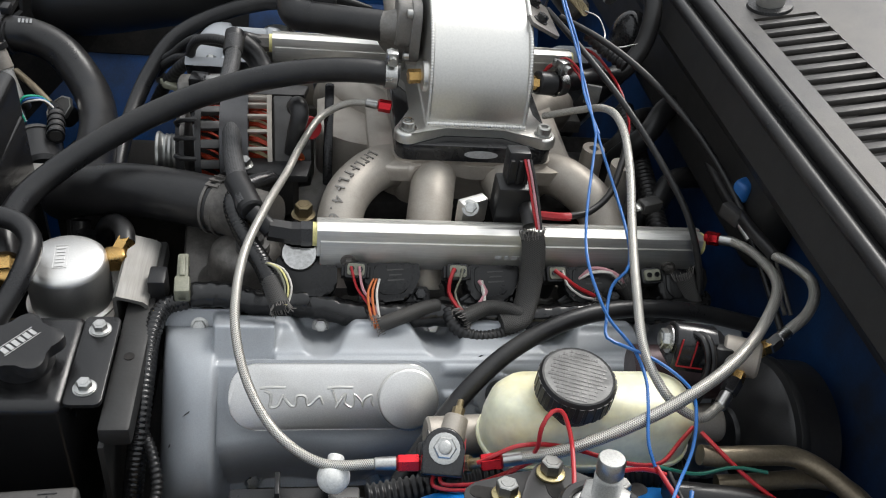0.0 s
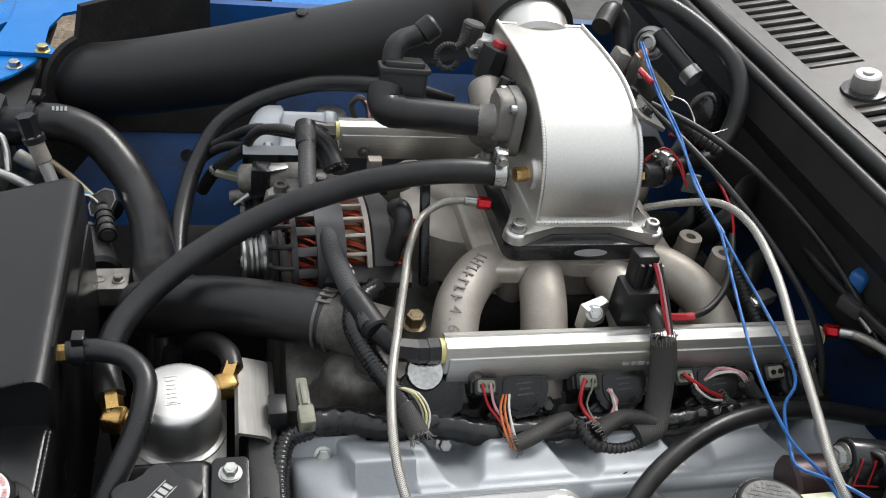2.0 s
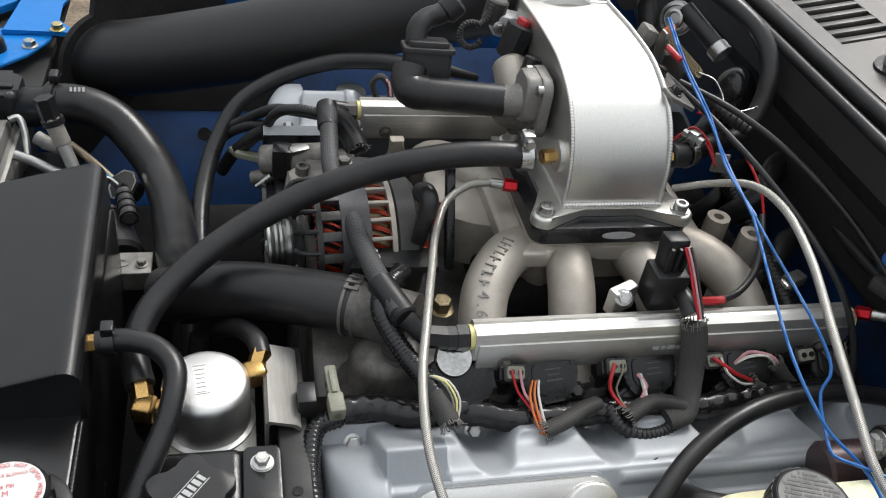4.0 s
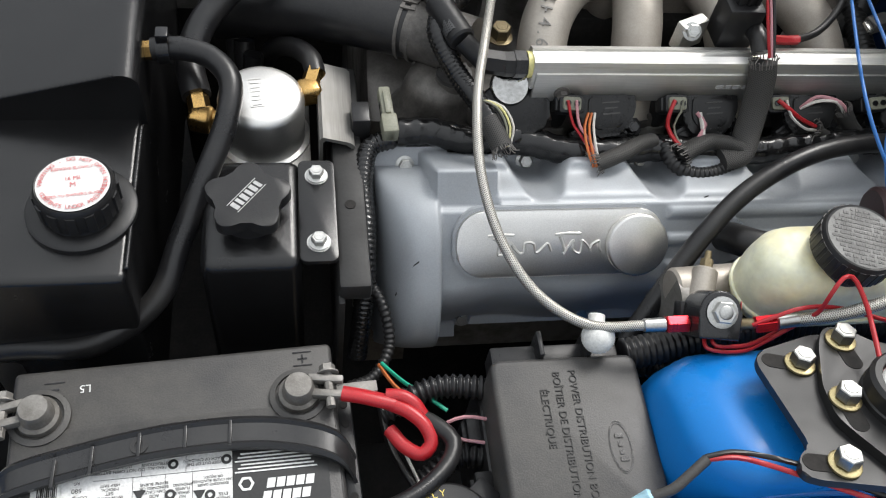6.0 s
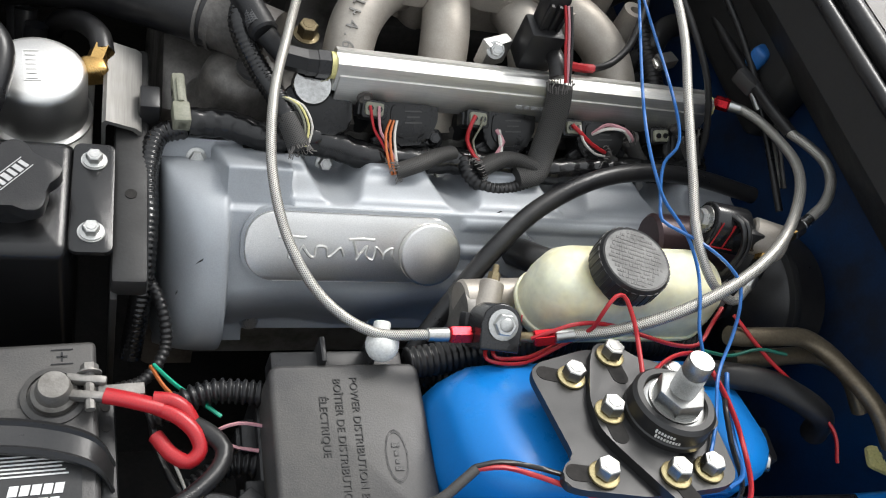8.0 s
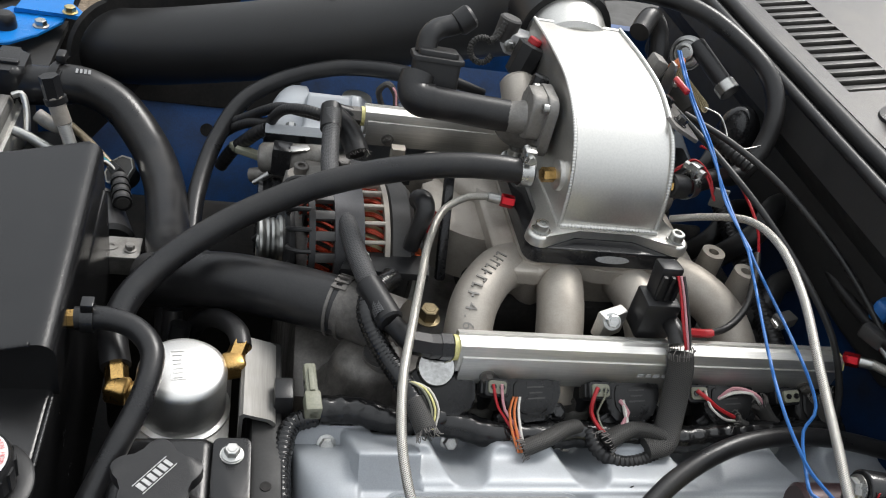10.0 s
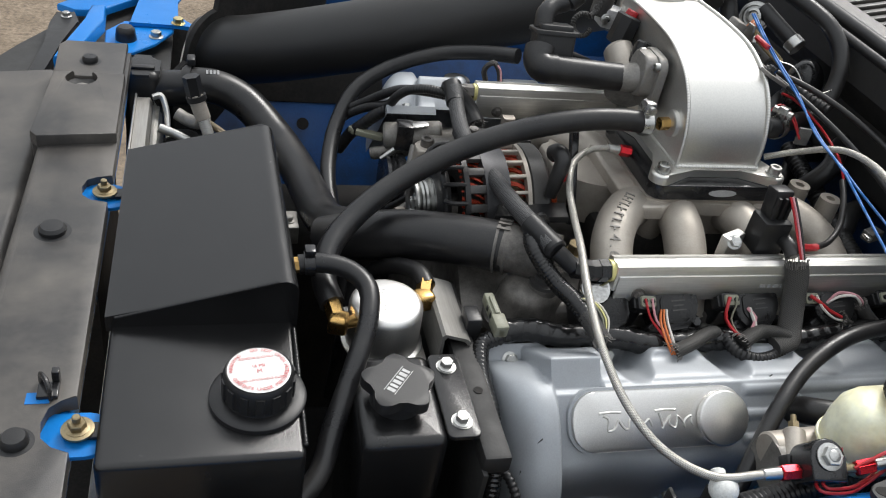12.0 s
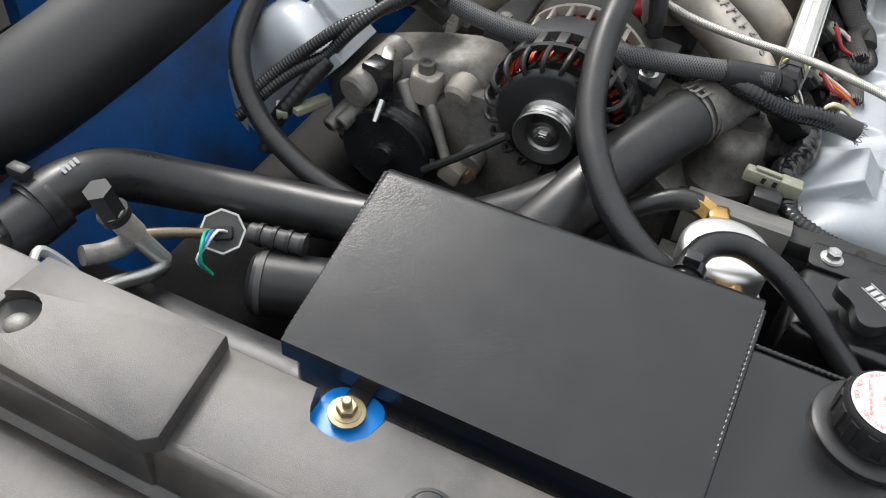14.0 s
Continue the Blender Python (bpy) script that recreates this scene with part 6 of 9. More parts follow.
# ---- near side: battery, fuse box, washer, brake parts ----
def battery():
    t = thing("battery", (-0.377, 0.38, 0.775), "black car battery with printed warning label and rubber strap", "battery")
    x0, x1, y0, y1 = -0.490, -0.265, 0.300, 0.464
    bm = bb(B(), x0, x1, y0, y1, 0.775, 0.953, 0.004, 3)
    part("case", bm, M_BLACKDUST, t)
    bm = prism(B(), rounded(x1 - x0 - 0.006, 0.115, 0.004, 3, (x0 + x1) / 2, 0.358), 0.0022, T(0, 0, 0.9525), 0.0008)
    part("label_recess", bm, M_BLACKDUST, t)
    # side ledge with holes
    bm = bb(B(), x1 - 0.002, x1 + 0.011, y0 + 0.01, y1 - 0.03, 0.925, 0.944, 0.003)
    ledge = part("ledge", bm, M_BLACK, t)
    # dark discs for the ledge holes
    hole = lathe(B(), [(0, 0), (0.003, 0), (0.003, 0.0006), (0, 0.0006)], ONE, 12)
    repeat("hole", hole, M_DARK, ledge, [T(x1 + 0.005, y, 0.9442) for y in (0.415, 0.40, 0.345, 0.33)])
    # posts and clamps
    for (x, y), sign, lab in (((-0.292, 0.422), 1, "positive terminal clamp, dull lead"), ((-0.470, 0.426), -1, "negative terminal clamp, dull lead")):
        bm = lathe(B(), [(0, 0), (0.021, 0), (0.021, 0.003), (0.017, 0.004), (0.017, 0.001), (0, 0.001)], T(x, y, 0.953), 30)
        part("terminal_collar", bm, M_BLACKDUST, t)
        bm = lathe(B(), [(0, 0), (0.0145, 0), (0.0145, 0.006), (0.012, 0.008), (0.0105, 0.017), (0.0095, 0.0185), (0, 0.019)], T(x, y, 0.954), 28)
        tc = part("terminal", bm, M_CASTDARK, t, lab)
        bm = B()
        for dy in (-0.006, 0.006):
            box(bm, (0.026, 0.006, 0.008), T(x + sign * 0.020, y + dy, 0.963) @ Matrix.Rotation(radians(-10 * sign), 4, "Z"), 0.0015)
        rod(bm, (x + sign * 0.022, y - 0.016, 0.963), (x + sign * 0.022, y + 0.016, 0.963), 0.0035, seg=8)
        hexhead(bm, along((x + sign * 0.022, y + 0.010, 0.963), (x + sign * 0.022, y + 0.03, 0.963)), 0.006, 0.006)
        box(bm, (0.03, 0.009, 0.003), T(x + sign * 0.042, y - 0.003, 0.962), 0.001)
        part("clamp_bolt", bm, M_CASTDARK, tc)
    for x, y, plus in ((-0.287, 0.4520, True), (-0.462, 0.4470, False)):
        rows = [(0, 0.0055, 0.014, 0.0008), (0, -0.0055, 0.014, 0.0008), (0, 0, 0.007, 0.0012)] + ([(0, 0, 0.0012, 0.007)] if plus else [])
        part("polarity_mark", bars(B(), T(x, y, 0.9532), rows, 0.0004), M_GLOSS, t)
    lettering("stamp_text", "L5", 0.0085, T(-0.441, 0.446, 0.9534) @ Matrix.Rotation(math.pi, 4, "Z"), M_LABEL, t, 0.0002)
    # label: seen upside down from the near side
    m = T(-0.374, 0.362, 0.9552) @ Matrix.Rotation(radians(178.5), 4, "Z")
    bm = box(B(), (0.196, 0.052, 0.0004), m)
    lab = part("label", bm, M_INK, t, "black and white printed warning label")
    z = m @ T(0, 0, 0.0003)
    for x, y, w, h in ((0.088, 0.0, 0.019, 0.047), (0.0686, -0.0095, 0.0205, 0.027), (0.0686, 0.0115, 0.0205, 0.009), (0.013, -0.006, 0.0907, 0.036)):
        part("white_panel", box(B(), (w, h, 0.0003), z @ T(x, y, 0)), M_LABEL, lab)
    w = z @ T(0, 0, 0.0003)
    rows = [(0.0812 + 0.0012 * k, -0.004, 0.0005 + 0.0003 * (k * 7 % 3), 0.032) for k in range(11)]
    tagged(part("bar_code", bars(B(), w, rows, 0.0001), M_INK, lab), "", kind="stuff")
    rows = [(0.013, -0.0115, 0.0907, 0.0003), (-0.0015, -0.018, 0.0003, 0.013), (0.0275, -0.018, 0.0003, 0.013), (0.033, 0.0, 0.0003, 0.023), (0.012, 0.0, 0.0003, 0.023), (-0.006, 0.0, 0.0003, 0.023)]
    tagged(part("table_lines", bars(B(), w, rows, 0.0001), M_INK, lab), "", kind="stuff")
    rows = [(-0.062, -0.0075 - 0.0026 * k, 0.056 - 0.004 * (k % 3), 0.0011) for k in range(6)]
    tagged(part("small_print", bars(B(), w, rows, 0.0001), M_LABEL, lab), "", kind="stuff")
    # plain strokes in place of the maker's mark
    for k in range(5):
        part("mark_bar", prism(B(), [(0, 0), (0.0055, 0), (0.0068, 0.0068), (0.0013, 0.0068)], 0.0001, w @ T(-0.085 + 0.0066 * k, 0.0075, 0)), M_LABEL, lab)
        part("mark_bar", prism(B(), [(0, 0), (0.0055, 0), (0.0068, 0.0068), (0.0013, 0.0068)], 0.0001, w @ T(-0.088 + 0.0066 * k, -0.0015, 0)), M_LABEL, lab)
    part("recycling_mark", lathe(B(), [(0.0035, 0), (0.0055, 0), (0.0055, 0.0001), (0.0035, 0.0001), (0.0035, 0)], w @ T(-0.0415, 0.001, 0), 6), M_LABEL, lab)
    lettering("warning_text", "DANGER/POISON", 0.0062, w @ T(0.020, 0.0155, 0), M_LABEL, lab, 0.0001)
    part("warning_triangle", prism(B(), [(-0.003, -0.0022), (0.003, -0.0022), (0, 0.003)], 0.0001, w @ T(-0.0075, 0.0155, 0)), M_LABEL, lab)
    lettering("label_text", "PART NO", 0.0034, w @ T(0.0686, 0.0185, 0), M_LABEL, lab, 0.0001)
    for body, x, y, h in (("85", 0.0686, -0.016, 0.0044), ("580", 0.0686, -0.006, 0.0044), ("RC", 0.0686, -0.011, 0.0028), ("CCA @ 0\u00b0F", 0.0686, -0.001, 0.0028), ("58PRM", 0.0686, 0.0115, 0.0046),
                          ("SHIELD\nEYES.", -0.026, 0.0075, 0.0030), ("EXPLOSIVE GASES\nCAN CAUSE BLINDNESS\nOR INJURY.", -0.0195, -0.004, 0.0026), ("NO\nSPARKS\nFLAMES\nSMOKING", 0.0005, 0.001, 0.0028),
                          ("SULFURIC\nACID\nCAN CAUSE\nBLINDNESS OR\nSEVERE BURNS", 0.0190, 0.0, 0.0028), ("FLUSH EYES\nIMMEDIATELY\nWITH WATER\nGET\nMEDICAL\nHELP FAST", 0.0475, -0.0005, 0.0028),
                          ("KEEP OUT OF THE\nREACH OF CHILDREN", -0.0135, -0.018, 0.0028), ("READ ALL\nINSTRUCTIONS", 0.0175, -0.018, 0.0028), ("DO NOT OPEN BATTERY\nDO NOT TIP", 0.0425, -0.018, 0.0030)):
        lettering("label_text", body, h, w @ T(x, y, 0.0001), M_INK, lab, 0.0001)
    for x, y in ((-0.0105, 0.0055), (0.0285, 0.0015)):
        part("warning_symbol", prism(B(), [(-0.0042, -0.0035), (0.0042, -0.0035), (0, 0.0042)], 0.0001, w @ T(x, y, 0.0002)), M_INK, lab)
    for x, y in ((-0.0175, 0.006), (0.0085, 0.003), (-0.0285, -0.018), (0.007, -0.018)):
        part("warning_symbol", lathe(B(), [(0.0016, 0), (0.0036, 0), (0.0036, 0.0001), (0.0016, 0.0001), (0.0016, 0)], w @ T(x, y, 0.0002), 20), M_INK, lab)
    t.matrix_basis = T(-0.377, 0.38, 0.775) @ Matrix.Rotation(radians(3.5), 4, "Z")
    # moulded rubber strap, bowed over the top
    s = thing("battery_strap", (-0.377, 0.385, 0.955), "black rubber battery hold-down strap bowed over the top", "strap")
    line = spline([(-0.500, 0.368, 0.935), (-0.487, 0.372, 0.959), (-0.44, 0.384, 0.963), (-0.377, 0.394, 0.965), (-0.31, 0.395, 0.963), (-0.268, 0.383, 0.960), (-0.255, 0.372, 0.940)], 0.006)
    bm = B()
    rows = []
    for k, p in enumerate(line):
        w2 = 0.0118
        rows.append([bm.verts.new((p.x, p.y + dy * w2, p.z + dz)) for dy, dz in ((-1, -0.002), (1, -0.002), (1, 0.002), (0.75, 0.0045), (0.55, 0.002), (-0.55, 0.002), (-0.75, 0.0045), (-1, 0.002))])
    for a, b in zip(rows, rows[1:]):
        for k in range(8):
            bm.faces.new((a[k], a[(k + 1) % 8], b[(k + 1) % 8], b[k]))
    bm.faces.new(rows[0]), bm.faces.new(rows[-1][::-1])
    part("band", bm, M_STRAP, s)
    for x in (-0.455, -0.432, -0.402, -0.372, -0.342):
        y = 0.3955 - 1.75 * (x + 0.345) ** 2
        part("cross_rib", bb(B(), x - 0.0012, x + 0.0012, y - 0.0095, y + 0.0095, 0.963, 0.9685, 0.0005), M_STRAP, s)
    part("boss", lathe(B(), [(0.003, 0.003), (0.006, 0.003), (0.006, 0.0), (0, 0.0)], T(-0.402, 0.3905, 0.9645), 18), M_RUBBER, s)


battery()


def fuse_box():
    t = thing("fuse_box", (-0.103, 0.365, 0.85), "black plastic power distribution box with moulded lettering", "fuse box")
    x0, x1, y0, y1 = -0.158, -0.047, 0.297, 0.430
    bm = prism(B(), rounded(x1 - x0, y1 - y0, 0.008, 4, (x0 + x1) / 2, (y0 + y1) / 2), 0.062, T(0, 0, 0.928), 0.004, 3)
    lid = part("lid", bm, M_BLACKDUST, t)
    bm = bb(B(), x0 - 0.003, x1 + 0.003, y0 - 0.004, y1 + 0.006, 0.83, 0.945, 0.004)
    part("base", bm, M_BLACK, t)
    bm = bb(B(), x0 + 0.004, x1 - 0.008, y1 - 0.004, y1 + 0.016, 0.955, 0.980, 0.003)
    part("hinge_ledge", bm, M_BLACK, lid)
    for x in (-0.118, -0.082):
        bm = bb(B(), x - 0.002, x + 0.002, y1 + 0.0, y1 + 0.020, 0.97, 0.994, 0.001)
        part("hinge_tab", bm, M_BLACK, lid)
    for z, y in ((0.945, 0.352), (0.94, 0.40)):
        bm = bb(B(), x0 - 0.013, x0 + 0.001, y - 0.012, y + 0.012, z - 0.02, z, 0.002)
        bb(bm, x0 - 0.016, x0 - 0.010, y - 0.008, y + 0.008, z - 0.028, z - 0.006, 0.001)
        part("latch", bm, M_BLACK, t)
    # lettering runs away from the near side
    q = Matrix.Rotation(radians(-91), 4, "Z")
    for body, x, size in (("POWER DISTRIBUTION BOX", -0.0735, 0.0078), ("BO\u00ceTIER DE DISTRIBUTION", -0.0855, 0.0078), ("\u00c9LECTRIQUE", -0.0965, 0.0078)):
        y = {"P": 0.366, "B": 0.368, "\u00c9": 0.380}[body[0]]
        lettering("moulded_text", body, size, T(x - 0.026, y + 0.002, 0.9903) @ q, M_NEARBLACK, lid, 0.0004, 1.02)
    for s0, s1 in ((0.0145, 0.0135), (0.0155, 0.0150)):
        n = 32
        bm = B()
        a = [bm.verts.new(T(-0.0745, 0.358, 0.9905) @ Vector((0.42 * s0 * 1.25 * math.cos(2 * math.pi * k / n), s0 * 1.25 * math.sin(2 * math.pi * k / n), 0))) for k in range(n)]
        b = [bm.verts.new(T(-0.0745, 0.358, 0.9905) @ Vector((0.42 * s1 * 1.25 * math.cos(2 * math.pi * k / n), s1 * 1.25 * math.sin(2 * math.pi * k / n), 0))) for k in range(n)]
        for k in range(n):
            bm.faces.new((a[k], a[(k + 1) % n], b[(k + 1) % n], b[k]))
        part("oval_mark", bm, M_GLOSS, lid)
    bm = bars(B(), T(-0.0745, 0.358, 0.9904) @ q, [(-0.008, 0, 0.003, 0.006), (-0.002, 0, 0.004, 0.003), (0.004, 0, 0.003, 0.003), (0.009, 0.001, 0.003, 0.006)], 0.0003)
    part("oval_strokes", bm, M_GLOSS, lid)


fuse_box()


def washer_filler():
    t = thing("washer_filler", (-0.197, 0.318, 0.90), "black washer fluid filler cap with yellow print", "washer cap")
    m = T(-0.197, 0.319, 0.955) @ Matrix.Rotation(radians(-6), 4, "X")
    bm = rod(B(), (-0.197, 0.322, 0.86), (-0.197, 0.319, 0.957), 0.021, 0.024, 28)
    part("neck", bm, M_BLUESHADE, t, "dusky filler neck")
    bm = lathe(B(), [(0, 0), (0.030, 0), (0.0315, 0.002), (0.0315, 0.010), (0.029, 0.0125), (0.026, 0.012), (0, 0.012)], m, 44)
    box(bm, (0.018, 0.02, 0.004), m @ Matrix.Rotation(radians(40), 4, "Z") @ T(0.036, 0, 0.004), 0.0015)
    cap = part("cap", bm, M_BLACK, t)
    top = m @ T(0, 0, 0.0123) @ Matrix.Rotation(radians(-45), 4, "Z")

    def arc(body, a0, a1, r):
        for k, ch in enumerate(body):
            if ch == " ":
                continue
            a = radians(a0 + (a1 - a0) * k / (len(body) - 1))
            lettering("cap_letter", ch, 0.0068, top @ T(r * math.cos(a), r * math.sin(a), 0) @ Matrix.Rotation(a - math.pi / 2, 4, "Z"), M_YELINK, cap, 0.0001)

    arc("WASHER FLUID", 65, -95, 0.0228)
    arc("ONLY", 185, 140, 0.0228)
    bm = bars(B(), top @ Matrix.Rotation(radians(20), 4, "Z"), [(0, -0.006, 0.014, 0.0012), (-0.0075, 0.0, 0.0012, 0.012), (0.0075, 0.0, 0.0012, 0.012), (0, 0.006, 0.016, 0.0012), (-0.003, 0.009, 0.0012, 0.004), (0.003, 0.010, 0.0012, 0.004), (0.0, -0.001, 0.009, 0.0012)], 0.0002)
    part("wiper_symbol", bm, M_YELINK, cap)


washer_filler()


TOWER = axes((0.075, 0.345, 1.058), (1, 0, 0), Vector((0, 1, -0.27)).normalized(), Vector((0, 0.27, 1)).normalized())


def caster_plate():
    t = thing("caster_camber_plate", (0.075, 0.345, 1.055), "black anodised adjustable strut plate with large centre nut", "strut plate")
    m = TOWER
    low = [(-0.061, 0.051), (-0.0665, 0.0405), (-0.0614, -0.0224), (-0.0625, -0.0285), (-0.0700, -0.0325), (-0.0755, -0.0409), (-0.0745, -0.0478), (-0.0667, -0.0518), (-0.0207, -0.0611), (0.0369, -0.058), (0.0475, -0.054), (0.0530, -0.046), (0.057, -0.02), (0.060, 0.02), (0.052, 0.046), (0.02, 0.058), (-0.0139, 0.0643)]
    bm = prism(B(), soft_corners(low, 0.007), 0.006, m, 0.0010, 1)
    part("lower_plate", bm, M_ANODISED, t)
    up = [(-0.0124, 0.0604), (-0.0025, 0.0650), (0.006, 0.062), (0.0172, 0.0512), (0.03, 0.041), (0.045, 0.025), (0.057, 0.005), (0.058, -0.009), (0.0515, -0.0165), (0.0284, -0.0239), (0.013, -0.031), (0.0045, -0.043), (0.0078, -0.0612), (0.0045, -0.0690), (-0.0039, -0.0725), (-0.0095, -0.0685), (-0.0328, -0.0250), (-0.0385, -0.0112), (-0.0354, 0.0127), (-0.0212, 0.0458)]
    bm = prism(B(), soft_corners(up, 0.006), 0.007, m @ T(0, 0, 0.0062), 0.0010, 1)
    part("upper_plate", bm, M_ANODISED, t)
    for u, v, z, a in ((-0.0375, 0.0367, 0.006, 163), (-0.0473, -0.0432, 0.006, 168), (0.0309, -0.045, 0.006, 150), (0.0418, 0.0347, 0.006, 20),
                       (-0.0038, 0.0495, 0.0132, -90), (-0.0269, -0.0002, 0.0132, -90), (-0.0019, -0.0520, 0.0132, -76)):
        c, d = math.cos(radians(a)), math.sin(radians(a))
        # not cut through: a dark inlay gives the slot its depth
        part("slot", prism(B(), rounded(0.034, 0.0125, 0.006, 5), 0.0004, m @ T(u + 0.008 * c, v + 0.008 * d, z) @ Matrix.Rotation(radians(a), 4, "Z"), 0.0), M_DARK, t)
        bm = lathe(B(), [(0, 0), (0.0103, 0), (0.0103, 0.0016), (0.0095, 0.0022), (0, 0.0022)], m @ T(u, v, z + 0.0005), 24)
        w = part("washer", bm, M_GOLD, t, "yellow zinc washer")
        bm = hexhead(B(), m @ T(u, v, z + 0.0024) @ Matrix.Rotation(u * 40, 4, "Z"), 0.0078, 0.0080, collar=False)
        part("bolt", bm, M_ZINC, w)
    part("pinch_bolt", hexhead(B(), m @ T(0.0437, -0.009, 0.0132), 0.006, 0.006), M_ZINC, t)
    c = m @ T(0.0150, -0.0050, 0.0132)
    bm = lathe(B(), [(0, 0), (0.0305, 0), (0.0305, 0.004), (0.0295, 0.005), (0.0295, 0.0155), (0.0270, 0.0180), (0.0228, 0.0180), (0.0210, 0.0130), (0, 0.0130)], c, 48)
    cup = part("bearing_cup", bm, M_ANODISED, t, "black round bearing cup with white print")
    for k, (a0, n, z) in enumerate(((222, 7, 0.0110), (224, 9, 0.0072))):
        for j in range(n):
            a = radians(a0 + 3.9 * j)
            r3 = c.to_3x3()
            q = axes(c @ Vector((0.0296 * math.cos(a), 0.0296 * math.sin(a), z)), r3 @ Vector((-math.sin(a), math.cos(a), 0)), r3 @ Vector((0, 0, 1)), r3 @ Vector((math.cos(a), math.sin(a), 0)))
            part("printed_bar", bars(B(), q, [(0, 0, 0.0013, 0.0022 if j else 0.0030)], 0.0002), M_LABEL, cup)
    s = c @ Matrix.Rotation(radians(-3), 4, "Y") @ Matrix.Rotation(radians(4), 4, "X")
    bm = lathe(B(), [(0, 0.0125), (0.0215, 0.0125), (0.0215, 0.0150), (0.0198, 0.0160), (0, 0.0160)], s, 36)
    part("spacer_ring", bm, M_STEEL, t)
    bm = lathe(B(), [(0, 0.0160), (0.0185, 0.0160), (0.0185, 0.0185), (0, 0.0185)], s, 30)
    prism(bm, [(0.0172 * math.cos(radians(60 * k)), 0.0172 * math.sin(radians(60 * k))) for k in range(6)], 0.0125, s @ T(0, 0, 0.0180), 0.0018)
    part("centre_nut", bm, M_ZINC, t)
    rows = []
    for k in range(9):
        rows += [(0.0092, 0.0305 + 0.0019 * k), (0.0076, 0.0314 + 0.0019 * k)]
    part("stud_thread", lathe(B(), [(0, 0.029)] + rows + [(0.0076, 0.0478), (0, 0.0478)], s, 28), M_ZINC, t)
    part("stud", lathe(B(), [(0, 0.0476), (0.0082, 0.0476), (0.0088, 0.0484), (0.0088, 0.0590), (0.0080, 0.0602), (0, 0.0604)], s, 28), M_ZINC, t)


caster_plate()


def brake_reservoir():
    t = thing("brake_reservoir", (0.115, 0.468, 1.0), "yellowed translucent brake fluid reservoir with black cap", "brake reservoir")
    bm = B()
    rows = []
    for z, w, d, r in ((0.985, 0.140, 0.045, 0.02), (0.998, 0.166, 0.058, 0.027), (1.012, 0.172, 0.064, 0.031), (1.030, 0.172, 0.064, 0.031), (1.046, 0.166, 0.060, 0.029), (1.057, 0.152, 0.048, 0.023), (1.061, 0.13, 0.03, 0.014)):
        rows.append([bm.verts.new((x, y, z)) for x, y in rounded(w, d, r, 8, 0.124, 0.470)])
    n = len(rows[0])
    for a, b in zip(rows, rows[1:]):
        for k in range(n):
            bm.faces.new((a[k], a[(k + 1) % n], b[(k + 1) % n], b[k]))
    bm.faces.new(rows[-1]), bm.faces.new(rows[0][::-1])
    part("tank", bm, M_RES, t, sharp=70)
    bm = prism(B(), rounded(0.176, 0.068, 0.033, 8, 0.124, 0.470), 0.003, T(0, 0, 1.008), 0.001)
    part("seam", bm, M_RES, t)
    m = T(0.101, 0.464, 1.054) @ Matrix.Rotation(radians(3), 4, "X")
    bm = lathe(B(), [(0, 0), (0.022, 0), (0.024, 0.010), (0.0285, 0.012), (0.0295, 0.014), (0.0295, 0.030), (0.0275, 0.033), (0.0262, 0.0325), (0, 0.0325)], m, 48)
    cap = part("cap", bm, M_BLACK, t, "ribbed black screw cap with moulded text")
    part("grip_ring", prism(B(), gear(0.0293, 0.0006, 28, 0.7), 0.0165, m @ T(0, 0, 0.0138), 0.0), M_BLACK, cap)
    part("cap_top", lathe(B(), [(0, 0.0324), (0.0258, 0.0324), (0.0258, 0.0328), (0, 0.0328)], m, 44), M_CAPTOP, cap, "worn grey cap top")
    rows, rng = [], random.Random(5)
    for j in range(13):
        y = -0.0222 + 0.0037 * j
        half = math.sqrt(max(0, 0.0238**2 - y * y)) * rng.uniform(0.82, 1.0)
        x = -half
        while x < half - 0.002:
            w = min(rng.uniform(0.0009, 0.0022), half - x)
            rows.append((x + w / 2, y, w, rng.uniform(0.0018, 0.0023)))
            x += w + (0.0005 if rng.random() < 0.8 else 0.0019)
    tagged(part("moulded_text", bars(B(), m @ T(0, 0, 0.0327) @ Matrix.Rotation(radians(-18), 4, "Z"), rows, 0.0004), M_INK, cap), "", kind="stuff")


brake_reservoir()


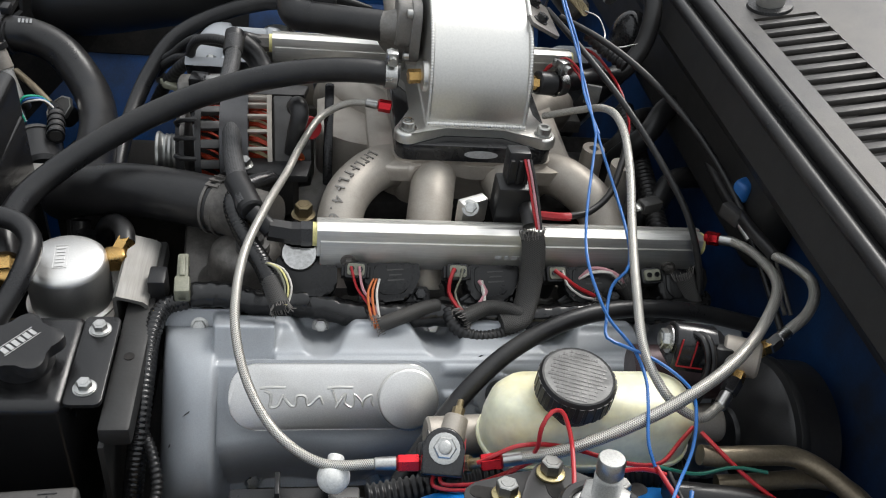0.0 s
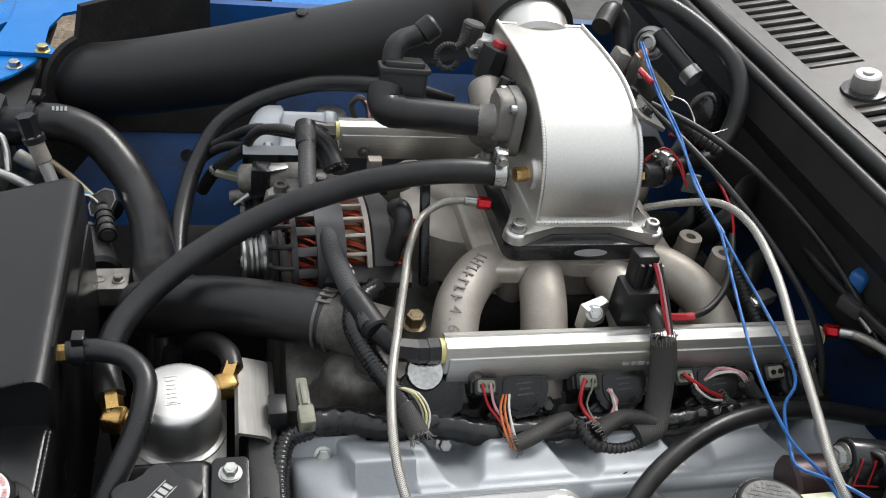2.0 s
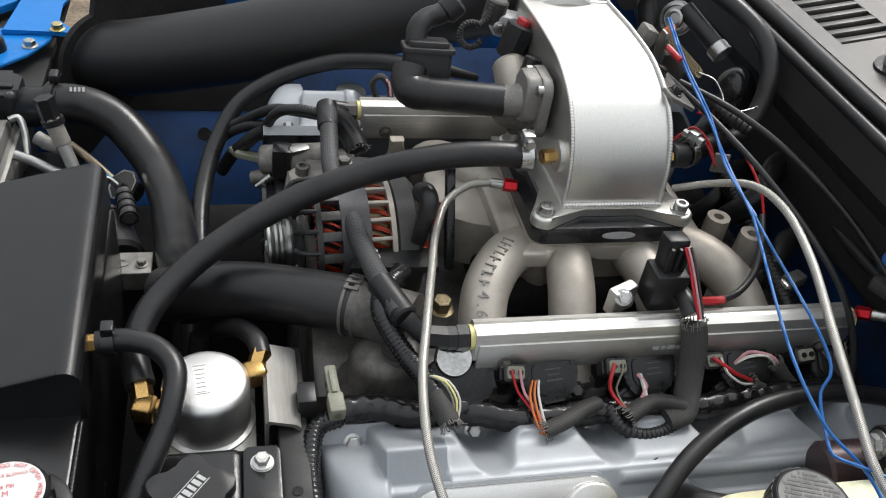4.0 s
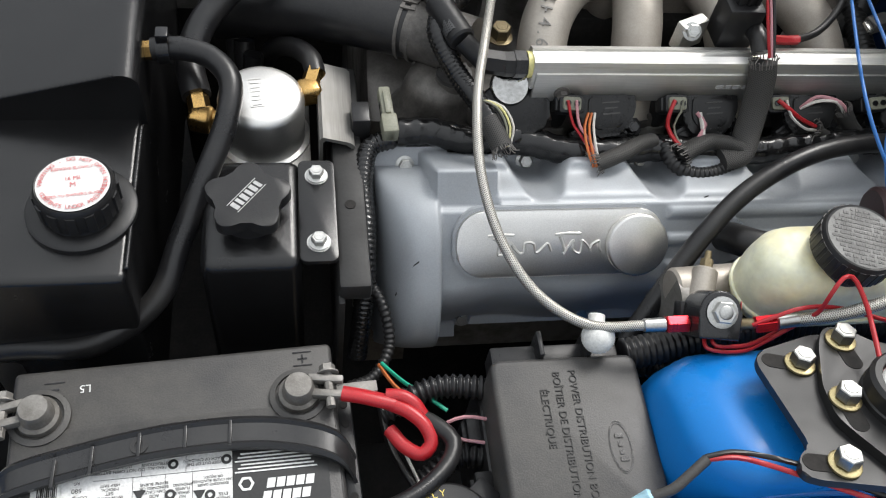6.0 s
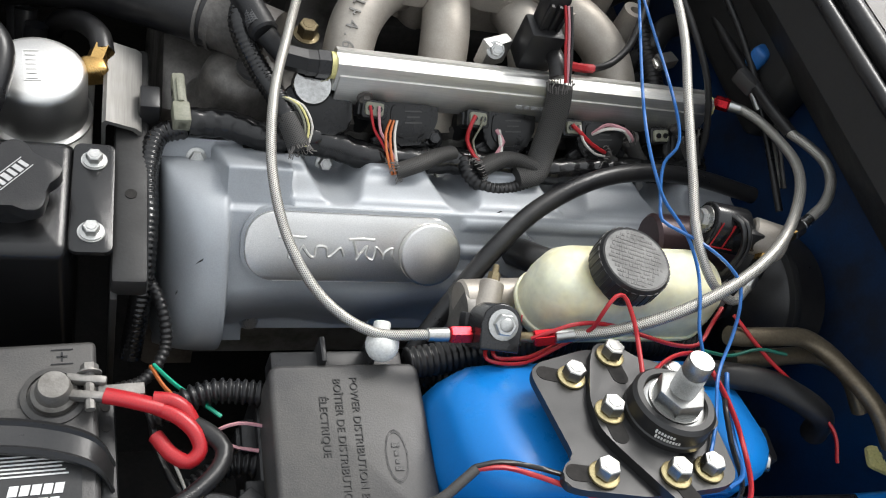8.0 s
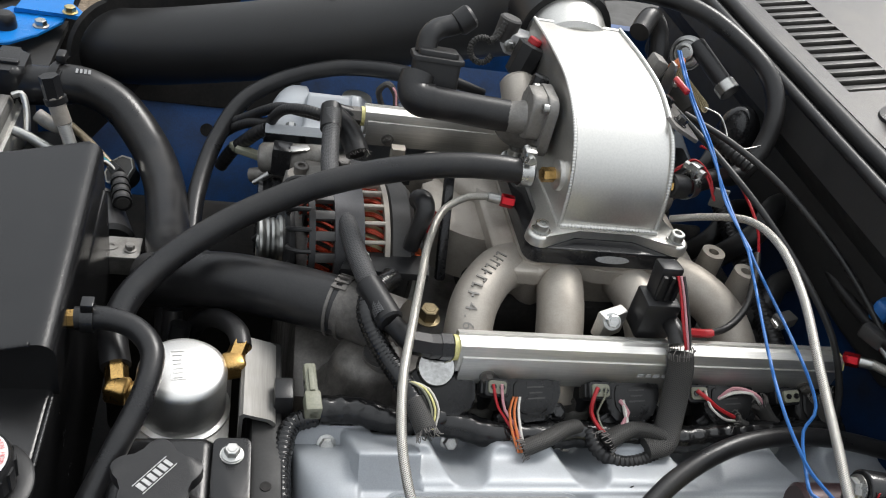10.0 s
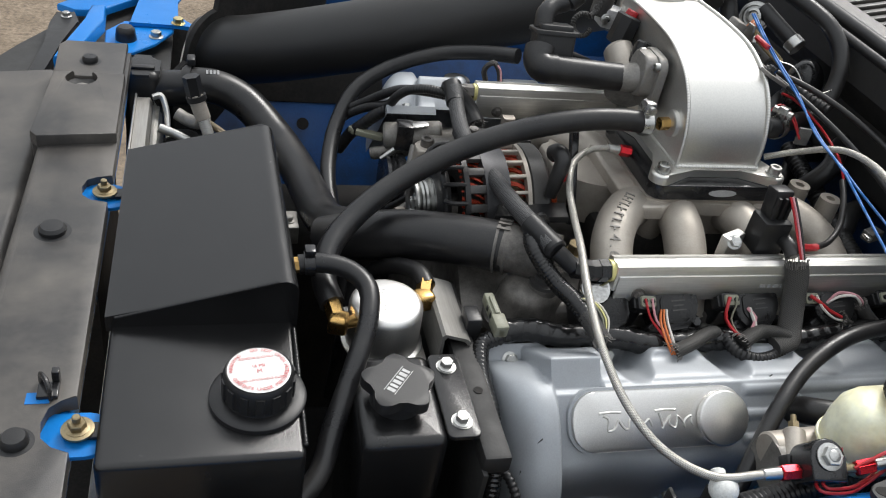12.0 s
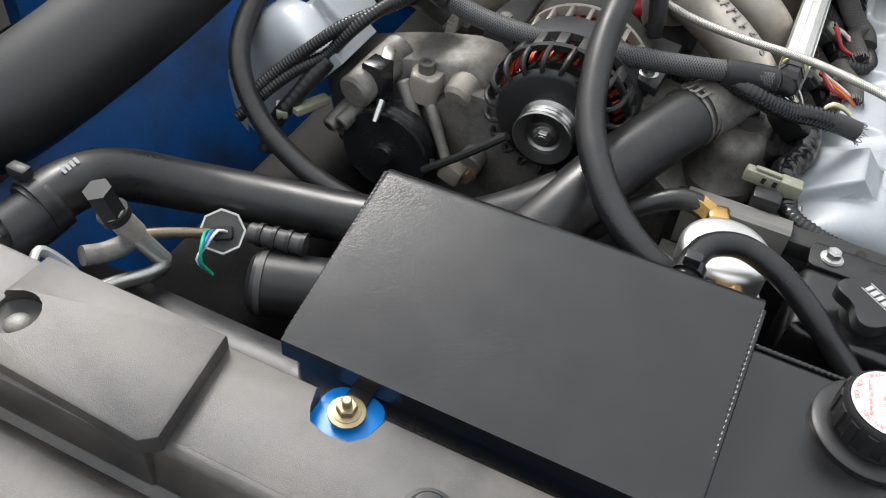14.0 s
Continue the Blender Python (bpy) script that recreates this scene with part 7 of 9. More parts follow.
def master_cylinder():
    t = thing("master_cylinder", (0.06, 0.49, 0.97), "cast aluminium brake master cylinder with threaded port", "master cylinder")
    bm = rod(B(), (0.0, 0.487, 0.985), (0.26, 0.50, 0.985), 0.017, seg=24, chamfer=0.002)
    part("barrel", bm, M_CAST, t)
    bm = rod(B(), (0.010, 0.455, 0.986), (0.0242, 0.4935, 1.0035), 0.0128, 0.0098, 24, 0.0015)
    part("port_tower", bm, M_CAST, t)
    bm = rod(B(), (0.0242, 0.4935, 1.0035), (0.0265, 0.5000, 1.0062), 0.0052, seg=6)
    rod(bm, (0.0262, 0.4990, 1.0060), (0.0285, 0.5060, 1.0090), 0.0030, 0.0026, seg=12)
    part("bleed_screw", bm, M_DULLGOLD, t)
    part("stub", rod(B(), (0.013, 0.463, 1.002), (0.011, 0.460, 1.012), 0.0034, seg=12), M_CAST, t)
    bm = lathe(B(), [(0, 0), (0.025, 0), (0.025, 0.008), (0, 0.008)], along((0.008, 0.480, 0.975), (-0.005, 0.480, 0.975)), 26)
    part("end_plug", bm, M_CASTDARK, t)
    b = thing("brake_booster", (0.3, 0.52, 0.98), "black domed brake booster against the firewall", "brake booster")
    ax = along((0.285, 0.512, 0.955), (0.375, 0.512, 0.955))
    bm = lathe(B(), [(0, 0), (0.026, 0), (0.042, 0.010), (0.064, 0.024), (0.068, 0.032), (0.066, 0.07), (0, 0.075)], ax, 44)
    part("dome", bm, M_RUBBER, b)
    part("crimped_rim", lathe(B(), [(0.066, 0.028), (0.071, 0.030), (0.0722, 0.034), (0.071, 0.038), (0.066, 0.040), (0.066, 0.028)], ax, 44), M_BLACK, b)
    part("centre_boss", lathe(B(), [(0, -0.004), (0.022, -0.004), (0.024, 0.002), (0.027, 0.004), (0, 0.004)], ax, 30), M_BLACK, b)


master_cylinder()


def far_tube():
    t = thing("steering_shaft_cover", (0.2, 0.545, 1.02), "dull purple-brown painted round canister by the firewall", "canister")
    bm = rod(B(), (0.183, 0.537, 1.010), (0.262, 0.530, 1.017), 0.024, seg=28, chamfer=0.003)
    part("canister", bm, mat("dark_maroon_metal", (0.05, 0.028, 0.03), 0.35, metal=0.4, grain=500, bump=0.1, dirt=0.4), t)


far_tube()


def solenoid(name, p, m, label):
    """A small black fuel solenoid: a coil in a domed bracket, with a hexagon bolt on its face."""
    t = thing(name, p, label, "solenoid", "line solenoids")
    dome = [(0.0155 * math.cos(a), 0.003 + 0.0155 * math.sin(a)) for a in [math.pi * k / 16 for k in range(17)]]
    outline = [(0.0155, -0.014), (0.0145, -0.0165)][::-1] + dome + [(-0.0155, -0.014), (-0.0145, -0.0165)]
    bm = prism(B(), outline, 0.034, m, 0.002, 3)
    part("body", bm, M_GLOSS, t)
    bm = box(B(), (0.002, 0.022, 0.001), m @ T(0.0152, 0, 0.018))
    box(bm, (0.0006, 0.024, 0.0012), m @ T(0.0156, 0, 0.030))
    box(bm, (0.0006, 0.0012, 0.022), m @ T(0.0156, -0.012, 0.019))
    part("red_outline", bm, M_REDWIRE, t)
    bm = lathe(B(), [(0, 0), (0.0092, 0), (0.0092, 0.0010), (0, 0.0010)], m @ T(0, 0.003, 0.034), 24)
    hexhead(bm, m @ T(0, 0.003, 0.035), 0.0085, 0.006)
    lathe(bm, [(0, 0), (0.0050, 0), (0.0050, 0.002), (0.0042, 0.0026), (0, 0.0026)], m @ T(0, 0.003, 0.041), 20)
    part("bolt", bm, M_STEEL, t)
    bm = box(B(), (0.036, 0.018, 0.016), m @ T(0.0, 0.0, -0.006), 0.002)
    part("valve_block", bm, M_BLACK, t)
    return t


near_solenoid = solenoid("line_solenoid", (-0.010, 0.427, 1.018), T(0.004, 0.447, 1.013) @ Matrix.Rotation(radians(-8), 4, "Z") @ Matrix.Rotation(radians(33), 4, "X"), "black line solenoid with bolt between red hose fittings")
part("nipple", rod(rod(B(), (-0.0145, 0.4362, 1.020), (0.002, 0.438, 1.016), 0.0042, seg=12), (-0.0125, 0.4362, 1.020), (-0.0085, 0.4365, 1.019), 0.0062, seg=6), M_STEEL, near_solenoid, "plated hose nipple")
part("nipple", rod(rod(B(), (0.008, 0.4350, 1.018), (0.032, 0.4275, 1.031), 0.0040, seg=12), (0.0185, 0.4320, 1.0235), (0.0235, 0.4302, 1.0262), 0.0068, seg=6), M_DULLGOLD, near_solenoid, "yellowed brass hose nipple")
lie = Vector((-0.985, 0.11, 0.06)).normalized()
side = Vector((-0.08, -0.85, 0.25))
side = (side - lie * side.dot(lie)).normalized()
solenoid("line_solenoid", (0.228, 0.506, 1.070), axes((0.226, 0.507, 1.071), side, lie.cross(side), lie), "black line solenoid with red outline beside the booster")


def valve_body():
    t = thing("hose_manifold", (0.25, 0.50, 1.055), "round aluminium hose block with brass ports", "valve block")
    bm = rod(B(), (0.236, 0.503, 1.070), (0.262, 0.490, 1.074), 0.0155, seg=28, chamfer=0.002)
    part("block", bm, M_CAST, t)
    for p, q in (((0.258, 0.494, 1.078), (0.270, 0.498, 1.083)), ((0.250, 0.492, 1.070), (0.240, 0.478, 1.064))):
        bm = rod(B(), p, q, 0.0065, seg=6)
        part("brass_port", bm, M_BRASS, t)


valve_body()


def white_ball():
    bm = B()
    bmesh.ops.create_uvsphere(bm, u_segments=24, v_segments=16, radius=0.0125, matrix=T(-0.0765, 0.438, 1.002))
    rod(bm, (-0.0765, 0.444, 1.000), (-0.074, 0.456, 1.004), 0.0065, seg=12, chamfer=0.001)
    solo("hose_guide", bm, M_WHITE, "round white plastic knob holding the braided line", "hose guide")


white_ball()


# ---- large hoses and pipes ----
def intake_pipe():
    t = thing("intake_pipe", (-0.2, 1.3, 0.95), "wide matt black intake pipe running across the far side", "intake pipe")
    bm = hose(B(), [(-0.490, 1.392, 0.930), (-0.44, 1.35, 0.950), (-0.297, 1.293, 1.004), (-0.18, 1.263, 1.047), (-0.06, 1.243, 1.088), (0.03, 1.205, 1.130), (0.068, 1.15, 1.168)], 0.053, 36, 0.012)
    part("pipe", bm, M_PIPE, t, sharp=60)
    bm = hose(B(), [(0.068, 1.165, 1.152), (0.071, 1.125, 1.178), (0.072, 1.074, 1.172)], 0.0545, 36, 0.006)
    part("silicone_coupler", bm, M_RUBBER, t)
    part("port_spigot", rod(B(), (-0.006, 1.205, 1.125), (-0.004, 1.198, 1.148), 0.012, 0.013, 18, 0.002), M_GLOSS, t)
    m = along((-0.178, 1.262, 1.093), (-0.180, 1.250, 1.128))
    part("bolt", hexhead(lathe(B(), [(0, 0), (0.013, 0), (0.013, 0.006), (0, 0.006)], m, 24), m @ T(0, 0, 0.006), 0.008, 0.008), M_GLOSS, t)


intake_pipe()


def radiator_hose():
    t = thing("radiator_hose", (-0.35, 1.0, 0.9), "thick black rubber upper radiator hose", "radiator hose")
    bm = hose(B(), [(-0.525, 1.225, 0.950), (-0.485, 1.217, 0.953), (-0.445, 1.205, 0.940), (-0.400, 1.155, 0.912), (-0.375, 1.085, 0.905), (-0.362, 1.0, 0.912), (-0.352, 0.92, 0.930), (-0.335, 0.865, 0.958), (-0.312, 0.828, 0.980)], 0.0245, 26, 0.01)
    part("upper_run", bm, M_RUBBER, t)
    bm = hose(B(), [(-0.365, 0.845, 0.955), (-0.335, 0.830, 0.972), (-0.29, 0.808, 0.992), (-0.24, 0.782, 1.006), (-0.20, 0.763, 1.012), (-0.176, 0.752, 1.014)], 0.0275, 28, 0.008)
    part("lower_run", bm, M_RUBBER, t)
    bm = lathe(B(), [(0.027, 0), (0.0285, 0), (0.0285, 0.010), (0.027, 0.010)], along((-0.522, 1.223, 0.95), (-0.49, 1.217, 0.953)), 30)
    box(bm, (0.012, 0.02, 0.012), T(-0.515, 1.235, 0.983), 0.003)
    part("spring_clamp", bm, M_BLACK, t)
    m = along((-0.192, 0.760, 1.012), (-0.178, 0.753, 1.0135))
    bm = B()
    for z in (0.0, 0.011):
        lathe(bm, [(0.0275, z), (0.0295, z), (0.0295, z + 0.003), (0.0275, z + 0.003)], m, 30)
    for a in (60, 75, 90, 105):
        box(bm, (0.003, 0.003, 0.014), m @ Matrix.Rotation(radians(a), 4, "Z") @ T(0.0292, 0, 0.007))
    part("spring_clamp", bm, M_CASTDEEP, t)
    bm = bars(B(), axes((-0.493, 1.211, 0.978), (1, 0, 0), (0, 0.8, 0.6), (0, -0.6, 0.8)), [(0.005 * k, 0, 0.003, 0.006) for k in range(4)], 0.0003)
    part("printed_mark", bm, M_GREYINK, t)


radiator_hose()


def simple_hose(name, pts, r, material, label, category="hose", group="", ribs=0.0, pitch=0.005, seg=14, step=0.008):
    return solo(name, hose(B(), pts, r, seg, step, ribs, pitch), material, label, category, group, sharp=60)


def breather_hose():
    t = thing("breather_hose", (-0.2, 0.84, 1.07), "black rubber hose from the elbow to the breather can", "hose")
    bm = hose(B(), [(-0.010, 0.840, 1.124), (-0.045, 0.841, 1.127), (-0.10, 0.843, 1.122), (-0.17, 0.846, 1.102), (-0.235, 0.842, 1.076), (-0.295, 0.825, 1.048), (-0.345, 0.79, 1.026), (-0.372, 0.755, 1.012), (-0.380, 0.722, 1.000), (-0.374, 0.692, 0.992)], 0.0125, 20, 0.006)
    part("hose", bm, M_RUBBER, t)
    clamp(t, (-0.018, 0.840, 1.1245), (1, 0, 0), 0.0128)


breather_hose()


def tank_hose():
    t = thing("overflow_hose", (-0.37, 0.6, 0.98), "black rubber overflow hose looping down from the coolant tank", "hose")
    bm = hose(B(), [(-0.407, 0.712, 1.026), (-0.385, 0.712, 1.028), (-0.360, 0.704, 1.026), (-0.344, 0.682, 1.022), (-0.346, 0.650, 1.012), (-0.362, 0.610, 0.992), (-0.384, 0.565, 0.962), (-0.403, 0.525, 0.938), (-0.450, 0.500, 0.915), (-0.52, 0.503, 0.905), (-0.60, 0.495, 0.900)], 0.0098, 18, 0.007)
    part("hose", bm, M_RUBBER, t)
    bm = B()
    lathe(bm, [(0.0098, 0), (0.0125, 0), (0.0125, 0.010), (0.0098, 0.010)], along((-0.402, 0.712, 1.027), (-0.385, 0.712, 1.028)), 20)
    bb(bm, -0.402, -0.392, 0.706, 0.718, 1.036, 1.046, 0.001)
    part("spring_clamp", bm, M_GLOSS, t)


tank_hose()

simple_hose("heater_hose", [(-0.330, 0.94, 0.895), (-0.335, 1.0, 0.90), (-0.332, 1.075, 0.915), (-0.315, 1.14, 0.945), (-0.285, 1.18, 0.980), (-0.235, 1.198, 1.007), (-0.17, 1.19, 1.035), (-0.12, 1.165, 1.052), (-0.075, 1.12, 1.07)], 0.0108, M_RUBBER, "black rubber hose arching over the far valve cover")
simple_hose("can_drain_hose", [(-0.273, 0.722, 0.989), (-0.276, 0.738, 0.991), (-0.291, 0.770, 0.977), (-0.312, 0.805, 0.942), (-0.325, 0.82, 0.90)], 0.0095, M_RUBBER, "short black rubber hose from the brass elbow")


def pcv_assembly():
    t = thing("pcv_valve_block", (-0.09, 0.98, 1.12), "black plastic vent block with rubber pipe to the elbow", "vent valve")
    bm = hose(B(), [(-0.024, 0.914, 1.143), (-0.06, 0.920, 1.1425), (-0.100, 0.928, 1.142), (-0.112, 0.932, 1.1415)], 0.0165, 22, 0.006)
    part("rubber_pipe", bm, M_RUBBER, t)
    bm = hose(B(), [(-0.100, 0.929, 1.142), (-0.114, 0.932, 1.142), (-0.119, 0.940, 1.146), (-0.116, 0.952, 1.158)], 0.0175, 22, 0.004)
    part("pipe_corner", bm, M_RUBBER, t, sharp=60)
    m = T(-0.096, 0.966, 1.158) @ Matrix.Rotation(radians(-4), 4, "Z") @ Matrix.Rotation(radians(-14), 4, "X")
    part("block", prism(B(), rounded(0.048, 0.034, 0.006, 4), 0.034, m @ T(0, 0, -0.020), 0.003), M_BLACK, t)
    part("block_lid", prism(B(), rounded(0.054, 0.040, 0.006, 4), 0.005, m @ T(0, 0, 0.012), 0.002), M_BLACK, t)
    part("lid_dome", prism(B(), rounded(0.042, 0.030, 0.006, 4), 0.006, m @ T(0, 0, 0.017), 0.003), M_BLACK, t)
    bm = hose(B(), [(-0.108, 0.975, 1.172), (-0.105, 0.985, 1.186), (-0.094, 0.995, 1.192), (-0.078, 1.000, 1.196), (-0.062, 1.004, 1.206)], 0.0112, 16, 0.004)
    part("outlet", bm, M_RUBBER, t, sharp=60)
    part("outlet_cap", rod(B(), (-0.076, 1.000, 1.195), (-0.060, 1.004, 1.208), 0.0135, seg=20, chamfer=0.003), M_BLACK, t)
    bm = rod(B(), (-0.078, 0.985, 1.140), (-0.031, 0.992, 1.126), 0.0075, 0.004, 12)
    part("spigot", bm, M_BLACK, t)


pcv_assembly()


def idle_valve():
    t = thing("idle_air_valve", (-0.01, 1.0, 1.13), "cast idle air valve with black plugs beside the elbow", "idle valve")
    bm = rod(B(), (0.006, 0.945, 1.125), (-0.003, 0.985, 1.152), 0.022, 0.018, 28, 0.004)
    part("barrel", bm, M_CAST, t)
    part("barrel_foot", rod(B(), (-0.004, 0.925, 1.115), (0.006, 0.950, 1.128), 0.026, 0.021, 28, 0.004), M_CASTDARK, t)
    part("plug", rod(B(), (0.008, 0.945, 1.146), (0.015, 0.952, 1.174), 0.0105, seg=20, chamfer=0.002), M_GLOSS, t)
    cn = part("connector", rod(B(), (0.002, 0.995, 1.150), (0.013, 1.0, 1.186), 0.016, 0.017, 8, 0.002), M_BLACK, t)
    part("red_seal", rod(B(), (0.012, 1.0, 1.185), (0.0145, 1.001, 1.192), 0.0075, seg=16, chamfer=0.001), M_REDWIRE, cn)
    part("sensor", rod(B(), (-0.008, 1.048, 1.165), (-0.003, 1.05, 1.192), 0.012, 0.013, 18, 0.002), M_BLACKDUST, t)
    part("sensor_body", box(B(), (0.034, 0.028, 0.026), T(0.012, 1.05, 1.163) @ Matrix.Rotation(radians(10), 4, "Y"), 0.004), M_GREYINK, t)
    part("sensor_screw", hexhead(B(), along((-0.002, 1.036, 1.165), (-0.004, 1.02, 1.168)), 0.005, 0.004), M_STEEL, t)
    c, loop = Vector((-0.034, 1.03, 1.158)), []
    for k in range(9):
        a = radians(40 + 300 * k / 8)
        loop.append(c + Vector((0.013 * math.cos(a), 0.004 * math.sin(a), 0.013 * math.sin(a))))
    part("loom_loop", hose(B(), loop, 0.0034, 10, 0.003, 0.0008, 0.003), M_SLEEVE, t)
    part("loom_tail", hose(B(), [loop[0], c + Vector((0.016, 0.01, 0.02)), (-0.006, 1.048, 1.178)], 0.003, 8, 0.004), M_SLEEVE, t)
    part("loom_tail", hose(B(), [(-0.012, 1.04, 1.19), (-0.018, 1.035, 1.175), (-0.028, 1.03, 1.170)], 0.0035, 8, 0.004, 0.0006, 0.004), M_SLEEVE, t)


idle_valve()


# ---- right rear corner ----
simple_hose("vacuum_hose_loop", [(0.150, 0.845, 1.122), (0.18, 0.868, 1.113), (0.215, 0.888, 1.110), (0.248, 0.900, 1.110), (0.272, 0.915, 1.135), (0.281, 0.932, 1.170), (0.278, 0.965, 1.198), (0.255, 1.02, 1.215), (0.215, 1.07, 1.225), (0.16, 1.12, 1.215), (0.11, 1.16, 1.19)], 0.0105, M_RUBBER, "black rubber vacuum hose looping behind the elbow", step=0.007)
cl = thing("hose_fitting", (0.15, 0.842, 1.124), "steel clamp and black fitting on the elbow's rear bung", "hose clamp")
clamp(cl, (0.163, 0.852, 1.119), (0.8, 0.5, -0.1), 0.0125)
part("black_fitting", rod(B(), (0.136, 0.842, 1.124), (0.158, 0.848, 1.120), 0.0125, seg=18, chamfer=0.002), M_BLACK, cl)


def throttle():
    t = thing("throttle_linkage", (0.17, 1.0, 1.15), "steel throttle linkage with spring and round sensor", "throttle linkage")
    m = along((0.214, 1.045, 1.180), (0.196, 1.030, 1.188))
    part("sensor_disc", lathe(B(), [(0, 0), (0.0185, 0), (0.0185, 0.003), (0.015, 0.004), (0.014, 0.001), (0.011, 0.001), (0.0105, 0.008), (0.0075, 0.009), (0.006, 0.004), (0, 0.004)], m, 30), M_ZINC, t)
    part("disc_washer", lathe(B(), [(0.0185, -0.005), (0.0205, -0.005), (0.0205, -0.002), (0.0185, -0.002), (0.0185, -0.005)], m, 30), M_STEEL, t)
    part("shaft", rod(B(), (0.132, 1.005, 1.165), (0.158, 1.0, 1.165), 0.014, seg=20, chamfer=0.002), M_CASTDARK, t)
    part("shaft_arm", box(B(), (0.016, 0.022, 0.034), T(0.148, 0.985, 1.180) @ Matrix.Rotation(radians(20), 4, "Y"), 0.003), M_CASTDARK, t)
    part("lever", prism(B(), [(-0.008, -0.02), (0.008, -0.02), (0.012, 0.0), (0.006, 0.024), (-0.006, 0.024), (-0.012, 0.0)], 0.003, axes((0.165, 0.975, 1.172), (0, 1, 0), (0, 0, 1), (1, 0, 0)), 0.0006), M_STEEL, t)
    part("lever_nut", hexhead(B(), along((0.168, 0.972, 1.176), (0.18, 0.968, 1.178)), 0.006, 0.006), M_STEEL, t)
    part("orange_tab", rod(B(), (0.170, 0.985, 1.186), (0.186, 0.998, 1.190), 0.005, seg=10), M_ORANGEWIRE, t)
    line = []
    for k in range(200):
        a = 2 * math.pi * k / 9
        c = Vector((0.178, 0.985, 1.182)).lerp(Vector((0.210, 0.955, 1.158)), k / 199)
        line.append(c + Vector((math.cos(a) * 0.6, math.sin(a) * 0.5, math.sin(a) * 0.8)) * 0.0062)
    part("return_spring", hose(B(), line, 0.0011, 5, 0.004), M_DULLGOLD, t)
    part("spring_hook", hose(B(), [(0.210, 0.955, 1.158), (0.222, 0.94, 1.158), (0.228, 0.925, 1.148), (0.226, 0.905, 1.140), (0.240, 0.90, 1.142), (0.262, 0.905, 1.145)], 0.0009, 5, 0.004), M_STEEL, t)
    part("cable_end", rod(B(), (0.222, 1.045, 1.192), (0.246, 0.990, 1.170), 0.0105, seg=16, chamfer=0.001), M_BLACK, t)
    part("cable_collar", rod(B(), (0.244, 0.994, 1.171), (0.250, 0.982, 1.166), 0.0125, seg=18, chamfer=0.001), M_STEEL, t)
    bm = B()
    bmesh.ops.create_uvsphere(bm, u_segments=28, v_segments=18, radius=0.034, matrix=T(0.283, 0.985, 1.112) @ Matrix.Diagonal((0.72, 0.8, 1.1, 1)))
    part("black_bulb", bm, M_GLOSS, t)
    part("grey_duct", rod(B(), (0.185, 1.02, 1.165), (0.215, 0.985, 1.140), 0.016, seg=20, chamfer=0.003), M_BLACKDUST, t)
    part("rubber_elbow", hose(B(), [(0.15, 1.05, 1.195), (0.17, 1.075, 1.205), (0.185, 1.075, 1.19), (0.19, 1.06, 1.16)], 0.012, 14, 0.005), M_RUBBER, t)
    part("cable_boot", hose(B(), [(0.206, 0.918, 1.147), (0.224, 0.898, 1.138), (0.244, 0.878, 1.131)], 0.0068, 12, 0.004, 0.0014, 0.007), M_RUBBER, t)


throttle()


